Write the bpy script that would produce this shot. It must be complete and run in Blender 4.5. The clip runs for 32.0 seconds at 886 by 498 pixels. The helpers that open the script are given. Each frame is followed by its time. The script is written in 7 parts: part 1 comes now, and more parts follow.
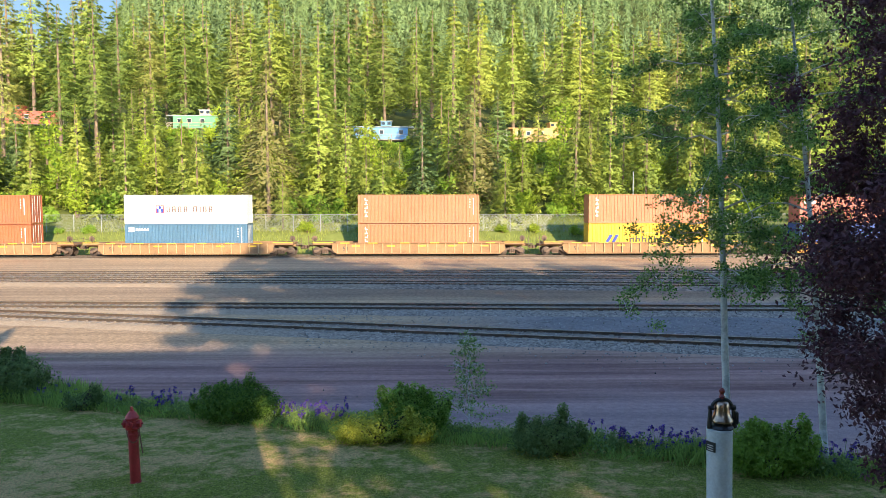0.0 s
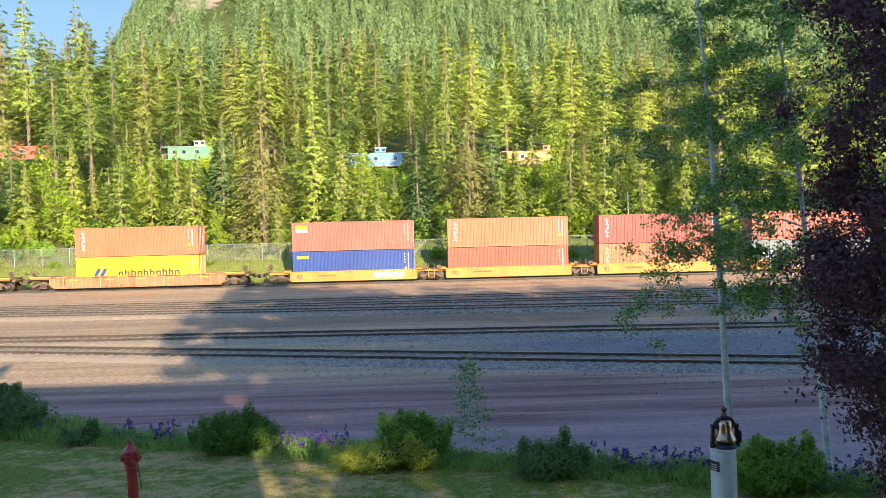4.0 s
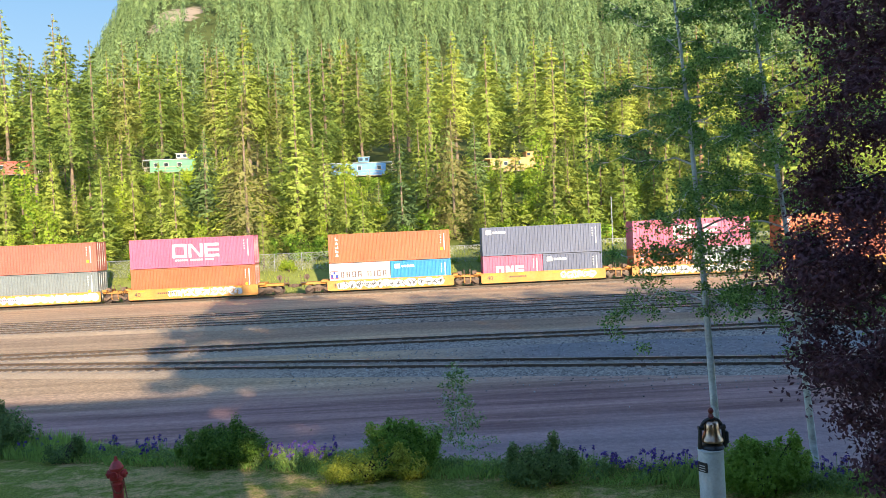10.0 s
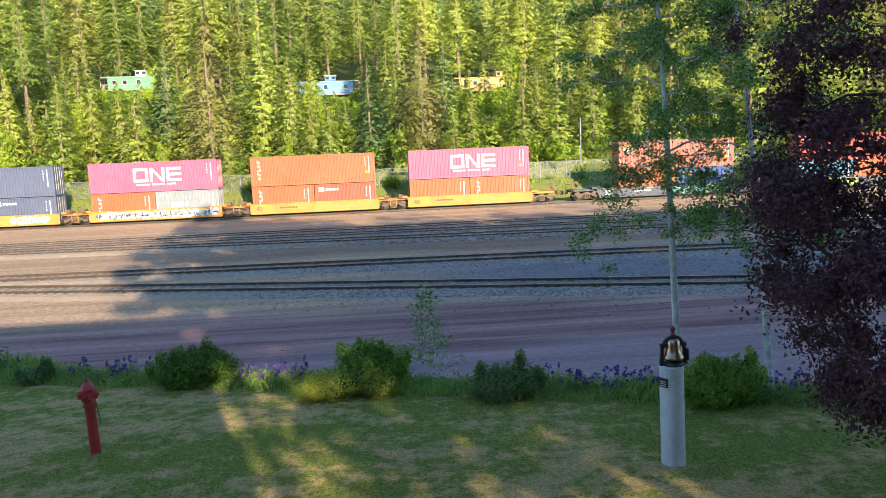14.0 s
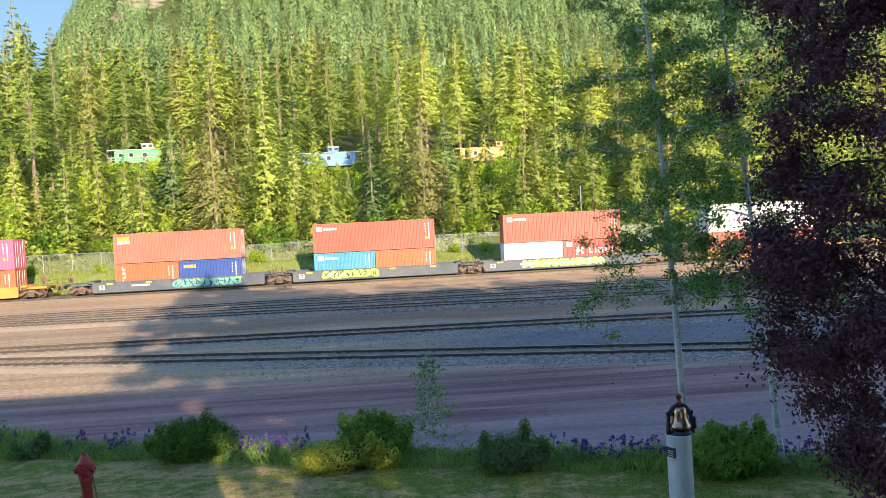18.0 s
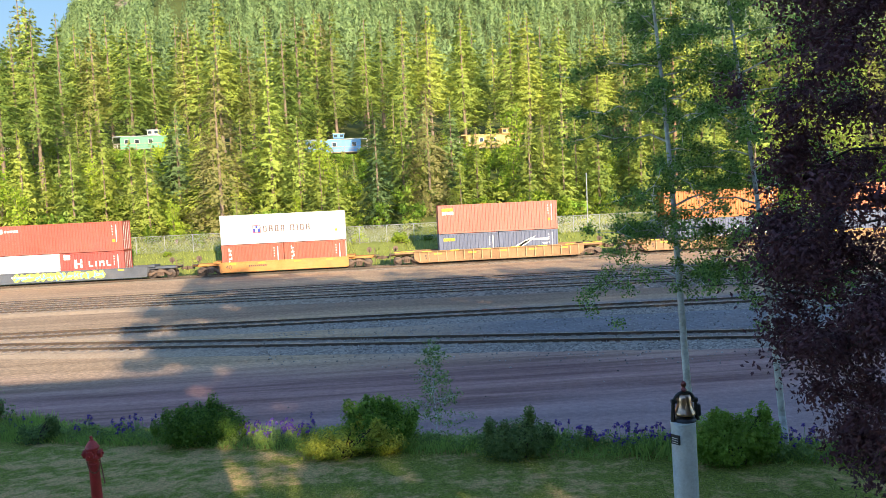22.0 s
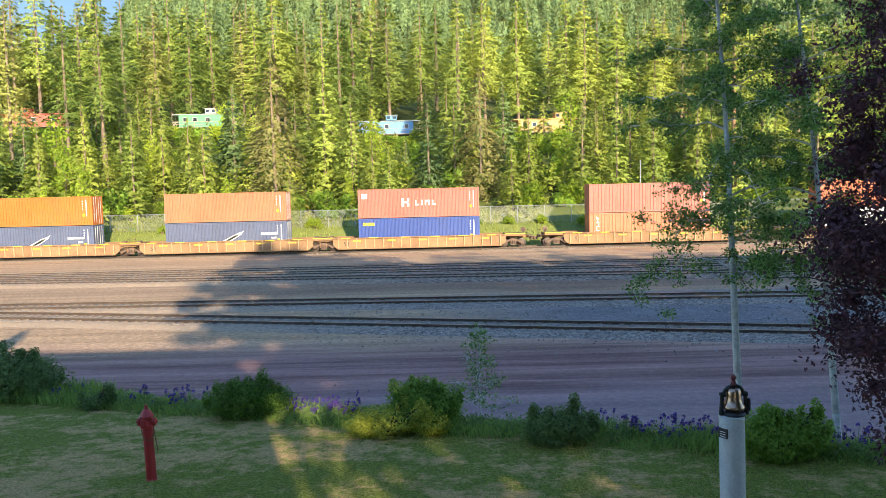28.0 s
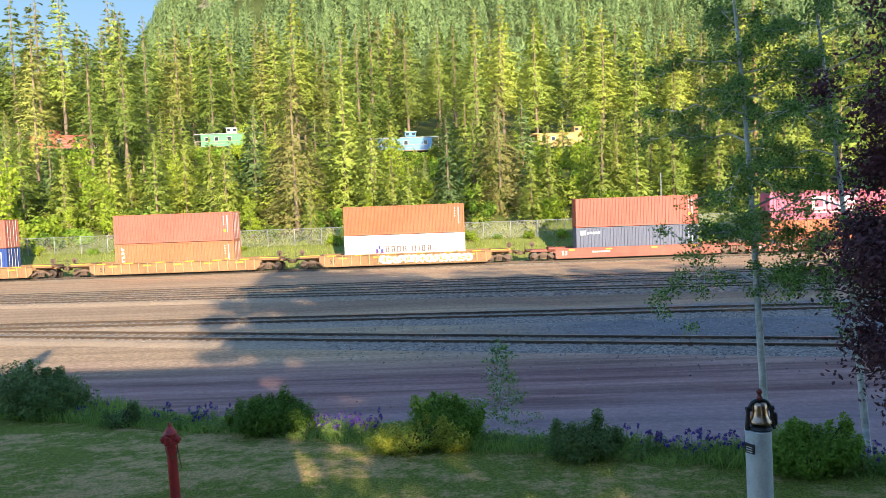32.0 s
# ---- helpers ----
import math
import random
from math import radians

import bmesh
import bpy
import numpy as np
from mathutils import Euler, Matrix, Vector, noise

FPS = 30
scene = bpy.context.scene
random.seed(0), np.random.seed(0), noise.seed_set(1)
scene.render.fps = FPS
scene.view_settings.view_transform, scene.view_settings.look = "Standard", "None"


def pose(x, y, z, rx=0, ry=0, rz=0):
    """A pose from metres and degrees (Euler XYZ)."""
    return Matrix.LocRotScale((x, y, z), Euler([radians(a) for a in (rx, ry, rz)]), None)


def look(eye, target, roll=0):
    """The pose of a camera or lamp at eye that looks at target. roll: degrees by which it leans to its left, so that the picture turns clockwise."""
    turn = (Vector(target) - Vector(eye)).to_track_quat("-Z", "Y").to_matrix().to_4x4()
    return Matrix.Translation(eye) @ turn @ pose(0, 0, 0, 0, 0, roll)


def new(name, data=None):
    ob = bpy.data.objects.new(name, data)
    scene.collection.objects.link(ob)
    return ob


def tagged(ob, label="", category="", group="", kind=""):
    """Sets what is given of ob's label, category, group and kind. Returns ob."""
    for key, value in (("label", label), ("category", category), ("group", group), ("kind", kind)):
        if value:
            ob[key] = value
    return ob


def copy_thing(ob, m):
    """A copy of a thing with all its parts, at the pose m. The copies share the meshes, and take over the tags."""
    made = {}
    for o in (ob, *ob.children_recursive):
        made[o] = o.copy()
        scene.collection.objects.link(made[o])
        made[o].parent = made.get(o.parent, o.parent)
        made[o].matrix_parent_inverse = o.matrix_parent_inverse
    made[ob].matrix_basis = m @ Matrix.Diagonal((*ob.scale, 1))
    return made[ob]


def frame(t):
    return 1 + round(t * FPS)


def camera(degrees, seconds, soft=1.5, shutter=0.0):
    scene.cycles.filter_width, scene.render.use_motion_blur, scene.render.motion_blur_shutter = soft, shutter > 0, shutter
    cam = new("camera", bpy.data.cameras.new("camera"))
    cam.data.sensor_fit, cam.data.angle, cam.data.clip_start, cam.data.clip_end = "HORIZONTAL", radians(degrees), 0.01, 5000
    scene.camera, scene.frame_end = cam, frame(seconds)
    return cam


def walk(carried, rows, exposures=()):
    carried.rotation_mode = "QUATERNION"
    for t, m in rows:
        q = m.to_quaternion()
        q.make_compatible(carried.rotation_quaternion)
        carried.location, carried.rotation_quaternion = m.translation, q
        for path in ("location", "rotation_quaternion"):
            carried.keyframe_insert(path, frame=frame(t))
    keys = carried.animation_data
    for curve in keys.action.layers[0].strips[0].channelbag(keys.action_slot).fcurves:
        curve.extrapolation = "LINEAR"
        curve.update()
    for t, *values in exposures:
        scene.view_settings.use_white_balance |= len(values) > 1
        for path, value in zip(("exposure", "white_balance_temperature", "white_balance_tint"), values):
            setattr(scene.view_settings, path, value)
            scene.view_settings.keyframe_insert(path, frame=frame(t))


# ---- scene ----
cam = camera(60.5, 32.0, soft=0.6)
PATH = [
    (0, pose(0.000, 0.015, 6.021, 86.00, 0.06, -1.15)),
    (0.5, pose(0.000, 0.014, 6.022, 86.57, 0.93, -0.94)),
    (1, pose(0.000, 0.019, 6.022, 87.84, 1.25, -1.02)),
    (1.5, pose(0.002, 0.016, 6.019, 88.42, 1.27, -1.09)),
    (2, pose(-0.000, 0.013, 6.020, 88.16, 1.19, -1.32)),
    (2.5, pose(-0.001, 0.011, 6.023, 87.87, 1.29, -1.39)),
    (3, pose(0.001, 0.002, 6.026, 87.69, 1.35, -1.28)),
    (3.5, pose(-0.001, 0.017, 6.019, 87.74, 1.38, -1.35)),
    (5.5, pose(0.002, 0.015, 6.017, 88.23, 1.82, -1.88)),
    (6, pose(0.002, 0.009, 6.020, 88.29, 1.98, -1.96)),
    (6.5, pose(0.001, -0.002, 6.026, 88.32, 2.06, -2.02)),
    (7, pose(0.003, 0.011, 6.018, 88.35, 2.14, -2.11)),
    (7.5, pose(-0.001, 0.010, 6.016, 88.42, 2.16, -2.23)),
    (8, pose(0.002, 0.018, 6.007, 88.52, 2.15, -2.41)),
    (8.5, pose(-0.000, 0.008, 6.009, 88.52, 2.27, -2.52)),
    (9, pose(0.001, 0.007, 6.010, 88.48, 2.37, -2.53)),
    (9.5, pose(0.001, 0.014, 6.008, 88.45, 2.48, -2.54)),
    (10, pose(0.004, 0.008, 6.011, 88.42, 2.55, -2.61)),
    (10.5, pose(-0.000, 0.014, 6.008, 88.45, 2.46, -2.62)),
    (11, pose(0.002, 0.018, 6.006, 88.23, 2.56, -2.58)),
    (11.5, pose(-0.000, 0.008, 6.021, 87.95, 2.60, -2.56)),
    (12, pose(-0.002, 0.014, 6.019, 87.85, 2.62, -2.64)),
    (12.5, pose(-0.002, 0.009, 6.021, 87.74, 2.42, -2.74)),
    (13, pose(-0.001, 0.007, 6.025, 87.46, 2.21, -3.03)),
    (13.5, pose(-0.006, 0.018, 6.020, 82.38, 2.36, -4.28)),
    (15.5, pose(-0.006, -0.003, 6.019, 84.69, 2.44, -5.52)),
    (16, pose(-0.005, 0.001, 6.021, 87.49, 2.62, -5.31)),
    (16.5, pose(-0.008, 0.001, 6.020, 87.54, 2.77, -5.22)),
    (17, pose(-0.006, 0.001, 6.020, 87.51, 2.76, -5.14)),
    (17.5, pose(-0.005, 0.001, 6.019, 87.52, 2.85, -4.98)),
    (18, pose(-0.006, -0.006, 6.022, 87.54, 2.85, -4.85)),
    (18.5, pose(-0.006, 0.002, 6.017, 87.55, 2.92, -4.74)),
    (19, pose(-0.007, -0.003, 6.020, 87.59, 2.99, -4.66)),
    (19.5, pose(-0.004, -0.014, 6.024, 87.59, 3.04, -4.58)),
    (20, pose(-0.006, -0.006, 6.019, 87.56, 3.06, -4.55)),
    (20.5, pose(-0.007, -0.001, 6.016, 87.40, 3.00, -4.55)),
    (21, pose(-0.006, -0.013, 6.023, 87.14, 2.91, -4.59)),
    (21.5, pose(-0.005, -0.009, 6.020, 86.84, 2.78, -4.53)),
    (22, pose(-0.007, -0.004, 6.020, 86.59, 2.73, -4.44)),
    (22.5, pose(-0.004, -0.016, 6.023, 86.44, 2.74, -4.40)),
    (23, pose(-0.006, -0.008, 6.021, 86.17, 2.75, -4.34)),
    (23.5, pose(-0.004, -0.009, 6.020, 85.96, 2.78, -4.25)),
    (24, pose(-0.002, -0.018, 6.022, 85.60, 2.29, -3.75)),
    (24.5, pose(-0.005, -0.011, 6.021, 85.06, 2.13, -3.05)),
    (25, pose(-0.004, -0.004, 6.017, 84.86, 2.24, -2.59)),
    (25.5, pose(-0.007, -0.005, 6.017, 84.67, 2.32, -2.14)),
    (27.5, pose(-0.002, -0.016, 6.021, 85.29, 0.96, -1.34)),
    (28, pose(-0.005, -0.009, 6.018, 85.49, 1.37, -0.64)),
    (28.5, pose(-0.007, -0.007, 6.019, 85.54, 1.81, 0.36)),
    (29, pose(-0.004, -0.009, 6.020, 85.62, 1.81, 0.61)),
    (29.5, pose(-0.002, -0.009, 6.020, 85.78, 1.91, 0.67)),
    (30, pose(-0.002, -0.020, 6.024, 86.04, 1.87, 0.60)),
    (30.5, pose(-0.002, -0.016, 6.024, 86.27, 1.78, 0.52)),
    (31, pose(-0.004, -0.011, 6.022, 86.39, 1.75, 0.61)),
    (31.5, pose(-0.002, -0.014, 6.021, 86.53, 1.94, 0.73)),
    (32, pose(-0.003, -0.011, 6.022, 86.69, 2.10, 0.84)),
]
walk(cam, PATH, exposures=[(0.0, 1.48), (32.0, 1.48)])

# ---------------------------------------------------------------- light
SUN_AZ = radians(-16.8)      # shadows run away from the lodge and a little to the left
SUN_EL = radians(18.5)
world = bpy.data.worlds.new("world")
scene.world = world
world.use_nodes = True
wn, wl = world.node_tree.nodes, world.node_tree.links
sky = wn.new("ShaderNodeTexSky")
sky.sky_type = "NISHITA"
sky.sun_disc = False
sky.sun_elevation = SUN_EL
sun_from = Vector((-math.sin(SUN_AZ), -math.cos(SUN_AZ), 0))
sky.sun_rotation = math.atan2(sun_from.x, sun_from.y)
sky.altitude = 1200
sky.air_density, sky.dust_density, sky.ozone_density = 1.0, 0.05, 2.6
wn["Background"].inputs["Strength"].default_value = 0.15
wl.new(sky.outputs["Color"], wn["Background"].inputs["Color"])
sun_data = bpy.data.lights.new("sun", "SUN")
sun_data.energy, sun_data.angle, sun_data.color = 4.0, radians(0.53), (1.0, 0.82, 0.58)
sun = new("sun", sun_data)
sun.matrix_world = look((sun_from.x * 60, sun_from.y * 60, 60 * math.tan(SUN_EL)), (0, 0, 0))

# ---------------------------------------------------------------- materials
MATS = {}


def nodes_of(name):
    m = bpy.data.materials.new(name)
    m.use_nodes = True
    return m, m.node_tree.nodes, m.node_tree.links, m.node_tree.nodes["Principled BSDF"]


def ramp(n, stops):
    r = n.new("ShaderNodeValToRGB")
    e = r.color_ramp.elements
    while len(e) < len(stops):
        e.new(0.5)
    for el, (p, c) in zip(e, stops):
        el.position, el.color = p, (*c, 1)
    return r


def tone(c, k):
    return tuple(min(1.0, v * k) for v in c)


def surface(name, color, rough=0.6, metal=0.0, scale=3.0, vary=0.25, fine=40.0, bump=0.15, dirt=None, dirt_amount=0.45, spec=0.5):
    """Paint, metal, stone, wood: a base colour with broad stains, fine grain and relief."""
    if name in MATS:
        return MATS[name]
    m, n, l, b = nodes_of(name)
    co = n.new("ShaderNodeTexCoord")
    n1, n2 = n.new("ShaderNodeTexNoise"), n.new("ShaderNodeTexNoise")
    n1.inputs["Scale"].default_value, n1.inputs["Detail"].default_value = scale, 5
    n2.inputs["Scale"].default_value, n2.inputs["Detail"].default_value = fine, 4
    l.new(co.outputs["Object"], n1.inputs["Vector"])
    l.new(co.outputs["Object"], n2.inputs["Vector"])
    r1 = ramp(n, [(0.3, tone(color, 1 - vary)), (0.7, tone(color, 1 + vary))])
    l.new(n1.outputs["Fac"], r1.inputs["Fac"])
    mix = n.new("ShaderNodeMix")
    mix.data_type, mix.blend_type = "RGBA", "MULTIPLY"
    mix.inputs["Factor"].default_value = 0.5
    r2 = ramp(n, [(0.25, (0.62, 0.62, 0.62)), (0.7, (1.1, 1.1, 1.1))])
    l.new(n2.outputs["Fac"], r2.inputs["Fac"])
    l.new(r1.outputs["Color"], mix.inputs["A"])
    l.new(r2.outputs["Color"], mix.inputs["B"])
    out = mix.outputs["Result"]
    if dirt:
        n3 = n.new("ShaderNodeTexNoise")
        n3.inputs["Scale"].default_value, n3.inputs["Detail"].default_value = scale * 0.7, 9
        n3.inputs["Roughness"].default_value = 0.75
        l.new(co.outputs["Object"], n3.inputs["Vector"])
        r3 = ramp(n, [(0.48, (0, 0, 0)), (0.72, (dirt_amount,) * 3)])
        l.new(n3.outputs["Fac"], r3.inputs["Fac"])
        mx = n.new("ShaderNodeMix")
        mx.data_type = "RGBA"
        l.new(r3.outputs["Color"], mx.inputs["Factor"])
        l.new(out, mx.inputs["A"])
        mx.inputs["B"].default_value = (*dirt, 1)
        out = mx.outputs["Result"]
    l.new(out, b.inputs["Base Color"])
    b.inputs["Roughness"].default_value, b.inputs["Metallic"].default_value = rough, metal
    b.inputs["Specular IOR Level"].default_value = spec
    if bump:
        bp = n.new("ShaderNodeBump")
        bp.inputs["Strength"].default_value, bp.inputs["Distance"].default_value = bump, 0.02
        l.new(n2.outputs["Fac"], bp.inputs["Height"])
        l.new(bp.outputs["Normal"], b.inputs["Normal"])
    MATS[name] = m
    return m


def foliage(name, dark, light, glow=0.45, rough=0.6, patch=0.5, weights=(0.42, 0.5, 0.45), span=(0.2, 0.95)):
    """Leaves and needles: a colour that varies from plant to plant, from clump to clump, and lets light through."""
    if name in MATS:
        return MATS[name]
    m, n, l, b = nodes_of(name)
    info, geo, co = n.new("ShaderNodeObjectInfo"), n.new("ShaderNodeNewGeometry"), n.new("ShaderNodeTexCoord")
    ns = n.new("ShaderNodeTexNoise")
    ns.inputs["Scale"].default_value, ns.inputs["Detail"].default_value = patch, 3
    l.new(geo.outputs["Position"], ns.inputs["Vector"])
    a1 = n.new("ShaderNodeMath")
    a1.operation = "MULTIPLY_ADD"
    a1.inputs[1].default_value, a1.inputs[2].default_value = weights[0], 0.0
    l.new(info.outputs["Random"], a1.inputs[0])
    a2 = n.new("ShaderNodeMath")
    a2.operation = "MULTIPLY_ADD"
    a2.inputs[1].default_value = weights[1]
    l.new(geo.outputs["Random Per Island"], a2.inputs[0])
    l.new(a1.outputs[0], a2.inputs[2])
    a3 = n.new("ShaderNodeMath")
    a3.operation = "MULTIPLY_ADD"
    a3.inputs[1].default_value = weights[2]
    l.new(ns.outputs["Fac"], a3.inputs[0])
    l.new(a2.outputs[0], a3.inputs[2])
    r = ramp(n, [(span[0], dark), (span[1], light)])
    l.new(a3.outputs[0], r.inputs["Fac"])
    l.new(r.outputs["Color"], b.inputs["Base Color"])
    b.inputs["Roughness"].default_value = rough
    b.inputs["Specular IOR Level"].default_value = 0.25
    tr = n.new("ShaderNodeBsdfTranslucent")
    l.new(r.outputs["Color"], tr.inputs["Color"])
    mx = n.new("ShaderNodeMixShader")
    mx.inputs["Fac"].default_value = glow
    l.new(b.outputs["BSDF"], mx.inputs[1])
    l.new(tr.outputs["BSDF"], mx.inputs[2])
    l.new(mx.outputs["Shader"], n["Material Output"].inputs["Surface"])
    MATS[name] = m
    return m


def add_math(n, l, op, a, b=None, c=None):
    k = n.new("ShaderNodeMath")
    k.operation = op
    for i, v in enumerate((a, b, c)):
        if v is None:
            continue
        if isinstance(v, (int, float)):
            k.inputs[i].default_value = v
        else:
            l.new(v, k.inputs[i])
    return k.outputs[0]


def mixed(n, l, fac, a, b):
    k = n.new("ShaderNodeMix")
    k.data_type = "RGBA"
    for slot, v in (("Factor", fac), ("A", a), ("B", b)):
        if isinstance(v, tuple):
            k.inputs[slot].default_value = (*v, 1)
        elif isinstance(v, (int, float)):
            k.inputs[slot].default_value = v
        else:
            l.new(v, k.inputs[slot])
    return k.outputs["Result"]


def noise_at(n, l, vec, scale, detail=4, rough=0.55):
    k = n.new("ShaderNodeTexNoise")
    k.inputs["Scale"].default_value, k.inputs["Detail"].default_value, k.inputs["Roughness"].default_value = scale, detail, rough
    l.new(vec, k.inputs["Vector"])
    return k.outputs["Fac"]


def smooth(n, l, v, lo, hi):
    k = n.new("ShaderNodeMapRange")
    k.interpolation_type = "SMOOTHSTEP"
    k.inputs["From Min"].default_value, k.inputs["From Max"].default_value = lo, hi
    l.new(v, k.inputs["Value"])
    return k.outputs["Result"]


SCAR = (-163.0, 575.0, 16.0, 42.0)          # x, y and half sizes of a bare rock slope


def ground_material():
    """Yard of crushed stone and oily ballast; beyond the fence, grass and forest floor darkened for tree shade."""
    m, n, l, b = nodes_of("yard_and_hillside")
    geo = n.new("ShaderNodeNewGeometry")
    sep = n.new("ShaderNodeSeparateXYZ")
    pos = geo.outputs["Position"]
    l.new(pos, sep.inputs[0])
    wob = add_math(n, l, "MULTIPLY_ADD", noise_at(n, l, pos, 0.12, 4), 6.0, -3.0)
    yy = add_math(n, l, "ADD", sep.outputs["Y"], wob)
    # streaks along the tracks, from wheels and graders
    st = n.new("ShaderNodeMapping")
    st.inputs["Scale"].default_value = (0.06, 1.1, 1.0)
    l.new(pos, st.inputs["Vector"])
    streak = smooth(n, l, noise_at(n, l, st.outputs["Vector"], 1.0, 6, 0.65), 0.3, 0.7)
    grain = noise_at(n, l, pos, 4.5, 9, 0.82)
    coarse = noise_at(n, l, pos, 0.5, 5, 0.6)
    red = mixed(n, l, streak, (0.17, 0.092, 0.088), (0.46, 0.28, 0.25))
    tan = mixed(n, l, streak, (0.40, 0.27, 0.165), (0.58, 0.405, 0.25))
    grey = mixed(n, l, coarse, (0.14, 0.132, 0.137), (0.30, 0.285, 0.29))
    c = mixed(n, l, smooth(n, l, yy, 27.0, 34.0), red, tan)
    # grey crushed stone between the two nearest tracks, to the right
    rightness = smooth(n, l, add_math(n, l, "ADD", sep.outputs["X"], wob), -4.0, 8.0)
    band = add_math(n, l, "MULTIPLY", smooth(n, l, yy, 30.5, 33.0), add_math(n, l, "SUBTRACT", 1.0, smooth(n, l, yy, 43.0, 46.0)))
    c = mixed(n, l, add_math(n, l, "MULTIPLY", band, rightness), c, grey)
    # oily dark stone by the middle tracks, deepened rightward as painted tree shade
    oil_and_shade = add_math(n, l, "MULTIPLY", smooth(n, l, yy, 44.0, 48.0), add_math(n, l, "SUBTRACT", 1.0, smooth(n, l, yy, 63.0, 66.0)))
    c = mixed(n, l, add_math(n, l, "MULTIPLY", oil_and_shade, add_math(n, l, "MULTIPLY_ADD", smooth(n, l, add_math(n, l, "ADD", sep.outputs["X"], wob), -22.0, -4.0), 0.5, 0.12)), c, (0.17, 0.105, 0.085))
    # near strip of pale washed gravel
    c = mixed(n, l, add_math(n, l, "MULTIPLY", add_math(n, l, "SUBTRACT", 1.0, smooth(n, l, yy, 21.0, 25.0)), 0.6), c, (0.33, 0.26, 0.275))
    k = n.new("ShaderNodeMix")
    k.data_type, k.blend_type = "RGBA", "MULTIPLY"
    l.new(add_math(n, l, "MULTIPLY_ADD", smooth(n, l, yy, 29.0, 33.0), 0.45, 0.42), k.inputs["Factor"])
    l.new(c, k.inputs["A"])
    gr = ramp(n, [(0.33, (0.38, 0.38, 0.40)), (0.5, (0.85, 0.85, 0.85)), (0.70, (1.55, 1.5, 1.46))])
    l.new(grain, gr.inputs["Fac"])
    l.new(gr.outputs["Color"], k.inputs["B"])
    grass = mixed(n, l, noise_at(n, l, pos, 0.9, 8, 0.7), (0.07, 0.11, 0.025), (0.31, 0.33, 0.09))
    # forest floor, its colour kept dark to stand in for shade under the trees
    shaded_floor = mixed(n, l, noise_at(n, l, pos, 0.2, 6), (0.04, 0.055, 0.015), (0.13, 0.16, 0.035))
    rock = mixed(n, l, noise_at(n, l, pos, 0.05, 6), (0.20, 0.16, 0.11), (0.44, 0.34, 0.26))
    # one bare rock scar high on the mountain
    sx = add_math(n, l, "POWER", add_math(n, l, "MULTIPLY", add_math(n, l, "ABSOLUTE", add_math(n, l, "ADD", sep.outputs["X"], SCAR[0] * -1)), 1 / SCAR[2]), 2.0)
    sy = add_math(n, l, "POWER", add_math(n, l, "MULTIPLY", add_math(n, l, "ABSOLUTE", add_math(n, l, "ADD", sep.outputs["Y"], SCAR[1] * -1)), 1 / SCAR[3]), 2.0)
    far = add_math(n, l, "ADD", add_math(n, l, "ADD", sx, sy), add_math(n, l, "MULTIPLY_ADD", noise_at(n, l, pos, 0.045, 6, 0.7), 5.0, -2.5))
    scar = add_math(n, l, "SUBTRACT", 1.0, smooth(n, l, far, 0.7, 1.1))
    hill = mixed(n, l, smooth(n, l, yy, 88.0, 100.0), grass, shaded_floor)
    # darker again below the tall rows: understory shade put into the ground colour
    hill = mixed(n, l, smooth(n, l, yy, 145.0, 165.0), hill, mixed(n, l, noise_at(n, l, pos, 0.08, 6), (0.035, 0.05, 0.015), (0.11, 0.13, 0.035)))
    hill = mixed(n, l, add_math(n, l, "MULTIPLY", scar, smooth(n, l, yy, 330.0, 420.0)), hill, rock)
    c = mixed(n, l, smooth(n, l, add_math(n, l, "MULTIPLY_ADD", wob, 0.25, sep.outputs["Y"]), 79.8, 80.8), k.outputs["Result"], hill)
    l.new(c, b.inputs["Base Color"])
    b.inputs["Roughness"].default_value, b.inputs["Specular IOR Level"].default_value = 0.95, 0.15
    bp = n.new("ShaderNodeBump")
    bp.inputs["Strength"].default_value, bp.inputs["Distance"].default_value = 0.6, 0.06
    l.new(grain, bp.inputs["Height"])
    l.new(bp.outputs["Normal"], b.inputs["Normal"])
    return m


